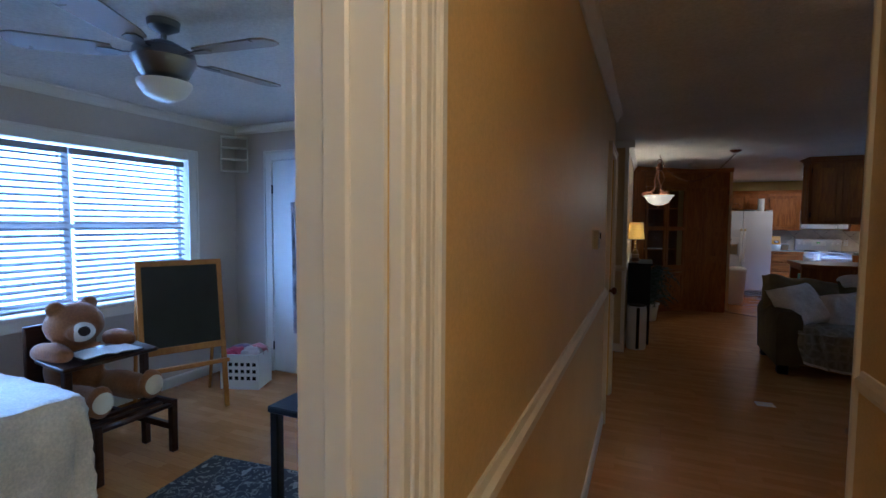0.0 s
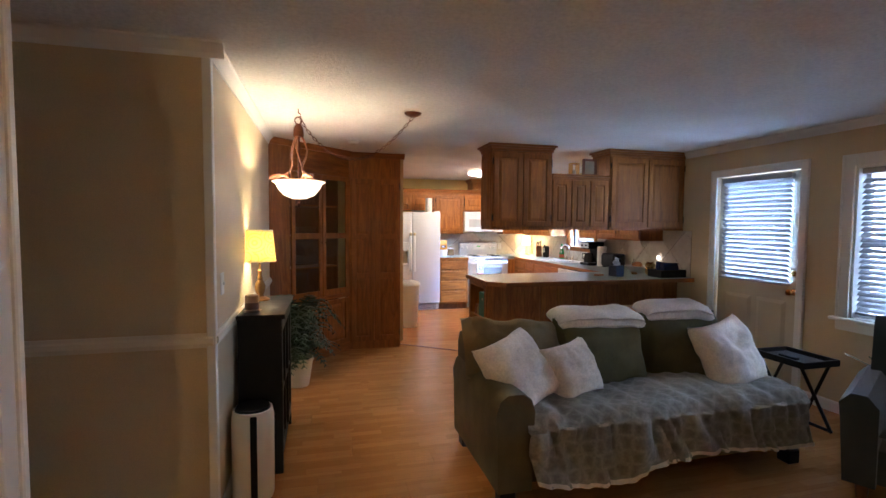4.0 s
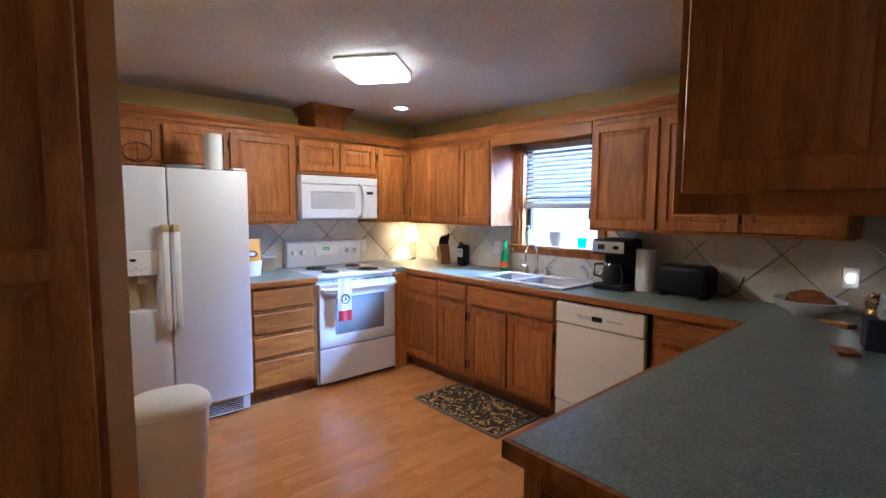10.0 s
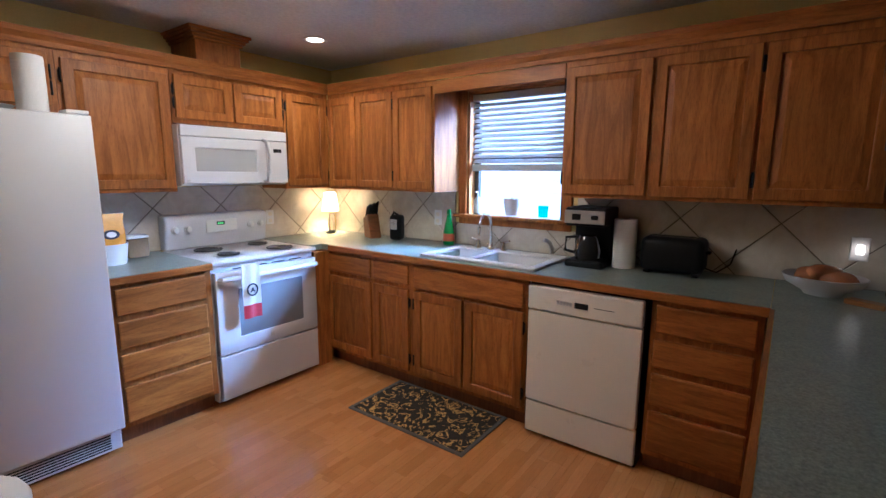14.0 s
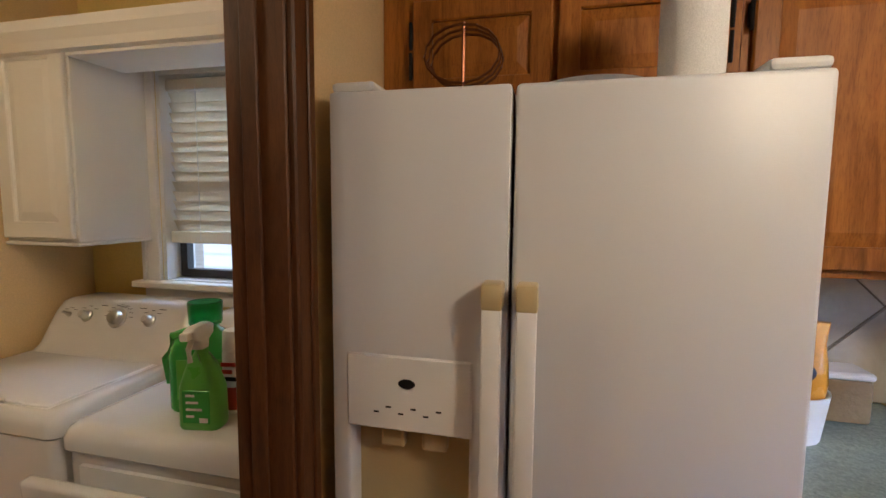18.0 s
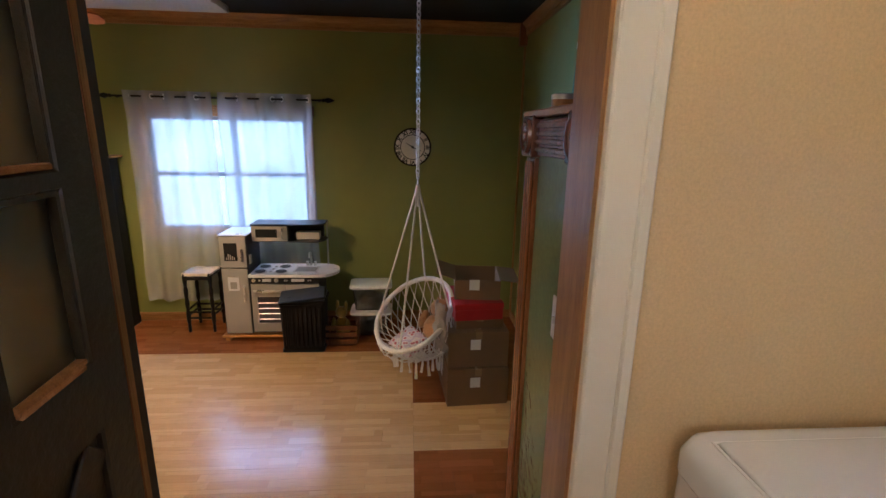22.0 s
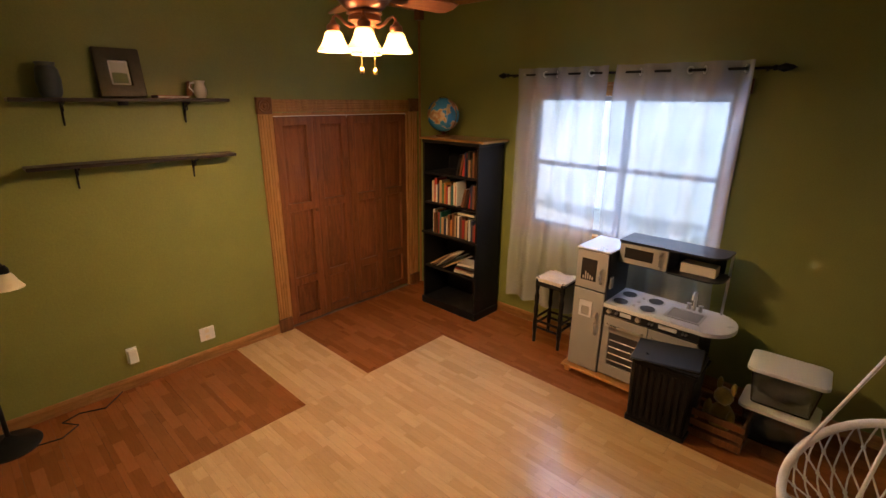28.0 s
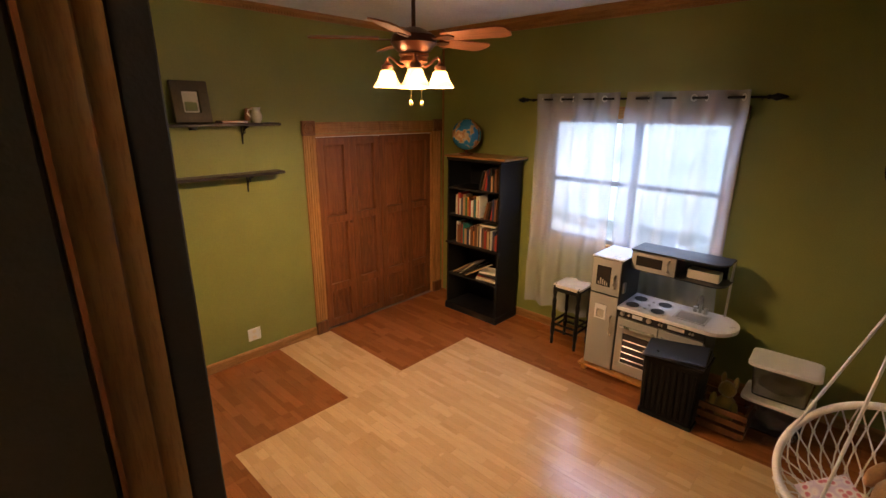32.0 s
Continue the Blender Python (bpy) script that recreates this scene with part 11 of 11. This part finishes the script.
frame_thing("picture_frame", "dark moulded picture frame hung on the green wall", -2.735, NY, 0.78, 0, 0.47, 0.43, 0.075, M_ESPRESSO, paint("dim_picture", (0.05, 0.065, 0.035), 0.25), 0.035)
frame_thing("picture_frame", "large framed print with pale mount on green wall", GX, 7.73, 0.70, -90, 1.05, 0.78, 0.045, M_ROSE, landscape("faded_print", (0.10, 0.12, 0.07), (0.18, 0.19, 0.12), (0.40, 0.38, 0.30)), 0.03, 0.07)
sh1 = thing("wall_shelf", "dark wooden wall shelf on iron scroll brackets", "shelf", -1.59, GSY, 1.46, 180, "wall shelves")
sh2 = thing("wall_shelf", "empty dark wooden wall shelf on iron brackets", "shelf", -1.59, GSY, 1.07, 180, "wall shelves")
for s in (sh1, sh2):
    part("board", box(-0.61, 0.61, -0.155, -0.001, -0.022, 0.0, 0.004), M_ESPRESSO, s)
    for dx in (-0.36, 0.34):
        b2 = part("bracket", tube(bmesh.new(), [(dx, -0.006, -0.024), (dx, -0.006, -0.165)], 0.006, 6), M_BLACKPAINT, s, "black iron bracket")
        part("arm", tube(bmesh.new(), [(dx, -0.006, -0.028), (dx, -0.13, -0.028)], 0.006, 6), M_BLACKPAINT, b2)
        part("scroll", tube(bmesh.new(), [(dx, -0.01 - 0.10 * (1 - math.cos(radians(a))) , -0.15 + 0.115 * math.sin(radians(a))) for a in range(0, 91, 15)], 0.005, 6), M_BLACKPAINT, b2, smooth=True)
        part("curl", tube(bmesh.new(), [(dx, -0.055 + 0.018 * math.cos(radians(a)), -0.06 + 0.018 * math.sin(radians(a))) for a in range(0, 300, 30)], 0.004, 6), M_BLACKPAINT, b2, smooth=True)
part("light_puck", turned([(0, -0.045), (0.028, -0.045), (0.03, -0.03), (0.03, -0.0225), (0, -0.0225)], 18, (-0.05, -0.09)), M_BLACK, sh1, smooth=True)
vs_ = solo("vase", turned([(0, 0), (0.045, 0), (0.058, 0.03), (0.062, 0.10), (0.055, 0.155), (0.044, 0.175), (0.05, 0.195), (0.044, 0.196), (0.038, 0.175), (0, 0.17)], 26), paint("blue_grey_glaze", (0.055, 0.075, 0.085), 0.4, 0.4, 30, 0.3), "blue-grey pottery vase on the upper shelf", "vase", smooth=True)
vs_.location = (-1.19, GSY + 0.08, 1.461)
frame_thing("standing_frame", "ornate dark frame with small landscape on the shelf", -1.565, GSY + 0.045, 1.462, 180, 0.26, 0.30, 0.075, paint("dark_carved_bronze", (0.045, 0.036, 0.022), 0.4, 0.9, 25, 0.4, 0.4), landscape("small_landscape", (0.06, 0.09, 0.03), (0.12, 0.16, 0.05), (0.62, 0.62, 0.58)), 0.03, 0.012, -8)
book(0.016, 0.13, 0.20, 3, "lying flat on the wall shelf", pose(-1.93, GSY + 0.02, 1.4615) @ pose(0, 0, 0.016, 0, 90, 0), "")
jg = thing("white_jug", "small white patterned jug on the wall shelf", "jug", -2.03, GSY + 0.08, 1.461)
part("jug", turned([(0, 0), (0.03, 0), (0.044, 0.03), (0.046, 0.055), (0.034, 0.085), (0.032, 0.10), (0.04, 0.118), (0.036, 0.118), (0.028, 0.10), (0, 0.095)], 24), paint("cream_glaze", (0.62, 0.57, 0.47), 0.25, 0.05, 60, 0.25), jg, smooth=True)
part("jug_handle", tube(bmesh.new(), [(0.034, 0, 0.105), (0.062, 0, 0.10), (0.07, 0, 0.07), (0.046, 0, 0.04)], 0.006, 7), M_PLASTIC, jg, smooth=True)
sg = solo("brown_figurine", turned([(0, 0), (0.022, 0), (0.026, 0.03), (0.018, 0.06), (0.02, 0.085), (0, 0.10)], 16), M_ROSE, "small dark brown figurine beside the jug", "figurine", smooth=True)
sg.location = (-1.965, GSY + 0.06, 1.461 + 0.0165)
outlet("wall_outlet", "y", 1, -1.84, GSY, -0.37, "white four-socket wall outlet", 0.115, 0.115)
po = outlet("wall_outlet", "y", 1, -1.31, GSY, -0.34, "white outlet with a plugged-in adapter")
part("adapter", box(-0.03, 0.03, -0.045, -0.0085, -0.055, 0.05, 0.006, 2), M_PLASTIC, po)
outlet("wall_outlet", "x", -1, GX, 7.10, -0.20, "white blank wall plate on the green wall", 0.115, 0.16)
wb = thing("window_sensor", "small white sensor on the window casing", "sensor", GWX + 0.021, 8.02, 0.52, 90)
part("case", box(-0.02, 0.02, -0.022, 0, -0.045, 0.045, 0.006, 2), M_PLASTIC, wb)
part("cord", tube(bmesh.new(), [(0, -0.01, -0.045), (-0.02, -0.012, -0.10), (-0.03, -0.008, -0.2)], 0.003, 5), M_PLASTIC, wb)

# ---- floor lamp ----
M_FROST = paint("cream_frosted_glass", (0.72, 0.62, 0.46), 0.3, 0.05, 60, 0.08)
fl_ = thing("floor_lamp", "black torchiere floor lamp with side reading arm", "floor lamp", -0.57, 6.88, GZ)
part("base", turned([(0, 0), (0.15, 0), (0.155, 0.012), (0.14, 0.03), (0.06, 0.045), (0.03, 0.07), (0.014, 0.085), (0, 0.085)], 32), M_BLACKPAINT, fl_, smooth=True)
part("pole", turned([(0, 0.08), (0.013, 0.08), (0.013, 1.18), (0.02, 1.20), (0.016, 1.22), (0.028, 1.27), (0.033, 1.33), (0.022, 1.42), (0.015, 1.52), (0.022, 1.58), (0.014, 1.62), (0.026, 1.655), (0.03, 1.67), (0, 1.67)], 16), M_BLACKPAINT, fl_, smooth=True)
part("shade", turned([(0, 1.665), (0.05, 1.67), (0.075, 1.70), (0.13, 1.745), (0.175, 1.775), (0.172, 1.78), (0.125, 1.755), (0.07, 1.71), (0, 1.68)], 36), M_FROST, fl_, "frosted cream bowl shade", True)
arm_ = part("arm", tube(bmesh.new(), [(0, 0, 1.12), (-0.03, 0.015, 1.22), (-0.07, 0.035, 1.265), (-0.12, 0.06, 1.265), (-0.17, 0.085, 1.22), (-0.19, 0.095, 1.165)], 0.007, 8), M_BLACKPAINT, fl_, smooth=True)
part("socket", turned([(0, 1.12), (0.024, 1.12), (0.022, 1.15), (0.01, 1.17), (0, 1.17)], 14, (-0.193, 0.097)), M_BLACKPAINT, arm_, smooth=True)
part("side_shade", turned([(0.022, 1.125), (0.035, 1.11), (0.055, 1.065), (0.075, 1.035), (0.072, 1.034), (0.05, 1.065), (0.02, 1.12)], 24, (-0.193, 0.097)), M_FROST, arm_, "frosted cream bell shade", True)
cdp = [(-0.72, 7.05), (-0.85, 7.08), (-0.95, 7.0), (-0.88, 6.9), (-0.98, 6.86), (-1.12, 6.92), (-1.22, 6.82), (-1.28, 6.75)]
part("cord", tube(bmesh.new(), [(x + 0.62, y - 6.95, 0.004) for x, y in cdp] + [(-1.31 + 0.62, GSY + 0.02 - 6.95, 0.08), (-1.31 + 0.62, GSY + 0.03 - 6.95, 0.22)], 0.004, 6), M_BLACK, fl_, smooth=True)

# ---- fan with lights ----
M_FANDARK = metal("dark_copper_motor", (0.10, 0.045, 0.03), 0.35)
M_FANB = wood("rosy_fan_blade", (0.24, 0.085, 0.035), (0.38, 0.15, 0.07), 0.35, "X")
pf = ceiling_fan("ceiling_fan", "copper ceiling fan with wooden blades and four lit bell shades", -2.25, 8.40, GC, 0.40, M_FANB, M_FANDARK, 5, 0.60, 31, 0.14, -13)
part("switch_cup", turned([(0, -0.535), (0.085, -0.535), (0.088, -0.548), (0.075, -0.553), (0.082, -0.565), (0.082, -0.58), (0.055, -0.592), (0.045, -0.61), (0.02, -0.625), (0, -0.625)], 28), M_COPPER, pf, smooth=True)
M_BELL = glow("lit_alabaster_glass", (1.0, 0.52, 0.15), 0.9, (0.72, 0.46, 0.20))
bn, bl_ = M_BELL.node_tree.nodes, M_BELL.node_tree.links
bmx, bcl = bn.new("ShaderNodeMixShader"), bn.new("ShaderNodeBsdfTransparent")
bmx.inputs[0].default_value = 0.30
bl_.new(bn["Principled BSDF"].outputs[0], bmx.inputs[1])
bl_.new(bcl.outputs[0], bmx.inputs[2])
bl_.new(bmx.outputs[0], bn["Material Output"].inputs["Surface"])
for k in range(4):
    a = radians(50 + 90 * k)
    c, s = math.cos(a), math.sin(a)
    am = part("light_arm", tube(bmesh.new(), [(q_ * c, q_ * s, z_) for q_, z_ in ((0.045, -0.598), (0.07, -0.605), (0.095, -0.59), (0.12, -0.565), (0.14, -0.555), (0.152, -0.565), (0.155, -0.58))], 0.008, 8), M_COPPER, pf, smooth=True)
    part("socket", turned([(0, -0.575), (0.012, -0.578), (0.016, -0.59), (0.032, -0.60), (0.034, -0.615), (0.028, -0.632), (0, -0.632)], 18, (0.155 * c, 0.155 * s)), M_COPPER, am, smooth=True)
    sd = part("shade", turned([(0.029, -0.626), (0.042, -0.635), (0.052, -0.665), (0.064, -0.69), (0.080, -0.712), (0.082, -0.722), (0.080, -0.722), (0.060, -0.695), (0.048, -0.665), (0.027, -0.63)], 26, (0.155 * c, 0.155 * s)), M_BELL, am, "lit bell glass shade", True)
    lamp("fan_bulb", "POINT", 31, (1.0, 0.66, 0.32), pose(-2.25 + 0.155 * c, 8.40 + 0.155 * s, GC - 0.69), 0.03)
for dx in (-0.04, 0.045):
    ch = part("pull_chain", tube(bmesh.new(), [(dx, 0.02, -0.60), (dx, 0.02, -0.80)], 0.0025, 5), M_BRASS, pf)
    part("pull_knob", turned([(0, -0.83), (0.012, -0.825), (0.013, -0.81), (0.006, -0.795), (0, -0.79)], 12, (dx, 0.02)), M_BRASS, ch, smooth=True)

# ---- closet box beside the landing ----
M_ROSEGLOSS = wood("glossy_rosette_wood", (0.10, 0.036, 0.018), (0.19, 0.075, 0.036), 0.16, coat=0.6)
struct("wall_stub", box(-0.935, GX - 0.001, 11.06, NY - 0.001, GZ, 1.43), M_GREEN, "olive green boxed-in corner beside the landing")
struct("stub_panel", box(-0.90, -0.218, 11.054, 11.0595, -0.58, 1.36), M_GLOSSGREEN, "glossy rough-plastered green panel")
ft = bmesh.new()
fluted(ft, -0.927, -0.830, -0.012, 1.315, 11.059, -1, True, 0.018, 3)
fluted(ft, -0.503, -0.410, 0.0, 1.315, 11.059, -1, True, 0.018, 3)
fluted(ft, -0.817, -0.514, 1.325, 1.425, 11.059, -1, False, 0.018, 4)
struct("stub_trim", ft, M_REDTRIM, "fluted reddish brown trim framing the green panel")
rosette("corner_block", -0.8765, 11.059, 1.3775, 0.119, -1, M_ROSEGLOSS)
rosette("corner_block", -0.4545, 11.059, 1.3775, 0.119, -1, M_ROSEGLOSS)
struct("stub_cap", box(-0.955, GX, 11.03, NY - 0.002, 1.431, 1.452, 0.004), M_TRIMX, "amber wood cap board")
struct("stub_edge", box(-0.950, -0.936, 11.06, NY - 0.002, GZ, 1.43, 0.004), M_TRIM, "amber edge board")
outlet("light_switch", "y", -1, -0.547, 11.053, 0.92, "white light switch plate on the green panel", 0.07, 0.115, 1)
tbg = thing("teal_bag", "teal cloth bag with a white stripe and black top", "bag", -0.765, 11.16, 1.453, 15)
tbg.scale = (0.55, 0.55, 0.75)
part("pouch", loft(bmesh.new(), [[(x + 0.01 * math.sin(z * 40), y, z) for x, y in rrect(w, d, 0.03, 4)] for w, d, z in ((0.09, 0.04, 0), (0.10, 0.05, 0.03), (0.085, 0.045, 0.16), (0.075, 0.04, 0.24), (0.065, 0.03, 0.30))]), M_TEAL, tbg, smooth=True)
part("stripe", loft(bmesh.new(), [[(x, y, z) for x, y in rrect(w, d, 0.03, 4)] for w, d, z in ((0.084, 0.047, 0.215), (0.083, 0.046, 0.235))]), M_LINEN, tbg)
part("strap", tube(bmesh.new(), [(-0.06, 0, 0.29), (-0.09, 0, 0.33), (-0.04, 0, 0.36), (0.02, 0, 0.34), (0.06, 0, 0.29)], 0.014, 7), M_BLACK, tbg, "black strap", True)
book(0.05, 0.12, 0.15, 1, "lying flat on the cap board", pose(-0.60, 11.14, 1.453, 0, 0, 5) @ pose(0, 0, 0.05, 0, 90, 0), "")
book(0.05, 0.12, 0.15, 0, "lying on another book", pose(-0.595, 11.14, 1.504, 0, 0, 2) @ pose(0, 0, 0.05, 0, 90, 0), "")
bxk = solo("black_case", box(-0.09, 0.09, -0.05, 0.05, 0, 0.13, 0.01, 2), M_BLACK, "black case resting on the pale books", "case")
bxk.location = (-0.52, 11.21, 1.556)
tin = thing("round_tin", "small round tin on the cap board", "tin", -0.705, 11.075, 1.453)
part("tin", turned([(0, 0), (0.03, 0), (0.032, 0.004), (0.032, 0.02), (0, 0.02)], 20), M_TRIM, tin, smooth=True)
part("lid", turned([(0, 0.0205), (0.033, 0.0205), (0.033, 0.032), (0.03, 0.034), (0, 0.034)], 20), M_STEEL, tin, smooth=True)

# ---- floors: single laminate boards ----
def planks(root, x0, x1, y0, y1, z, along, mat, width=0.193, length=1.22, shift=0.0):
    u0, u1, v0, v1 = (x0, x1, y0, y1) if along == "x" else (y0, y1, x0, x1)
    row, v, g = 0, v0, 0.0006
    while v < v1 - 1e-4:
        w = min(v + width, v1)
        u = u0 - (row * 0.41 + shift) % 1.0 * length
        while u < u1 - 1e-4:
            a, b = max(u, u0), min(u + length, u1)
            if b - a > 0.01:
                q = (a + g, b - g, v + g, w - g) if along == "x" else (v + g, w - g, a + g, b - g)
                cx, cy = (q[0] + q[1]) / 2, (q[2] + q[3]) / 2
                ob = part("plank", box(q[0] - cx, q[1] - cx, q[2] - cy, q[3] - cy, -0.0115, 0.0), mat, root)
                ob.location = (cx, cy, z)
            u += length
        row += 1
        v = w


fl = bpy.data.objects["floor"]
planks(fl, WX - T, HX + T, -1.5, HY, 0.0, "x", M_LAM)
planks(fl, WX - T, EX, HY, 4.20, 0.0, "x", M_LAM, shift=0.3)
planks(fl, -2.0, EX, 4.20, 5.60, 0.0, "x", M_LAM, shift=0.6)
planks(fl, DX - T, EX, 5.60, 8.95, 0.0, "x", M_LAM, shift=0.1)
planks(fl, LX - T, EX, 8.95, NY, 0.0, "x", M_LAMK, shift=0.5)
struct("floor_passage", box(-2.1, GX, 4.0, 5.8, -0.2, -0.0125), M_SUB, "slab under the passage laminate")
struct("floor_bedroom", box(-3.9, WX - T, -1.5, 3.55, -0.2, 0.0), M_LAM, "honey laminate bedroom floor")
pf2 = bpy.data.objects["floor_play_room"]
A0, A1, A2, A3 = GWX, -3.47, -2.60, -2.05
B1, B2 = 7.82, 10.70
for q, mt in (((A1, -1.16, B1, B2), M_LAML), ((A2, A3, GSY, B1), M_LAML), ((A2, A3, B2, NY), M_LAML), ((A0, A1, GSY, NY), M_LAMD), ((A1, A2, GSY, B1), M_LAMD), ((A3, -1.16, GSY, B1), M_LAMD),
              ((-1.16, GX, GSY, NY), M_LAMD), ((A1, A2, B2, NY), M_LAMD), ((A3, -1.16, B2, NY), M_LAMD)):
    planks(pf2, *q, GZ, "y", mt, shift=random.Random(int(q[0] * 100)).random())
ld = bpy.data.objects["landing"]
planks(ld, -0.79, GX, 10.08, 11.01, 0.0, "y", M_LAMD)
part("nosing", box(-0.835, -0.789, 10.055, 11.015, -0.03, 0.012, 0.008, 2), M_DARKWOODX, ld, "dark stained landing nosing")
part("side_trim", box(-0.789, GX, 10.045, 10.079, -0.03, 0.012, 0.006), M_WHITE, ld)
struct("step", box(-1.08, -0.805, 10.12, 10.98, GZ, -0.31, 0.006), M_DARKWOODX, "dark wooden step below the landing")
struct("floor_reducer", box(GX - 0.01, LX, 10.13, 10.885, -0.011, 0.001), M_LAMD, "brown laminate across the doorway")
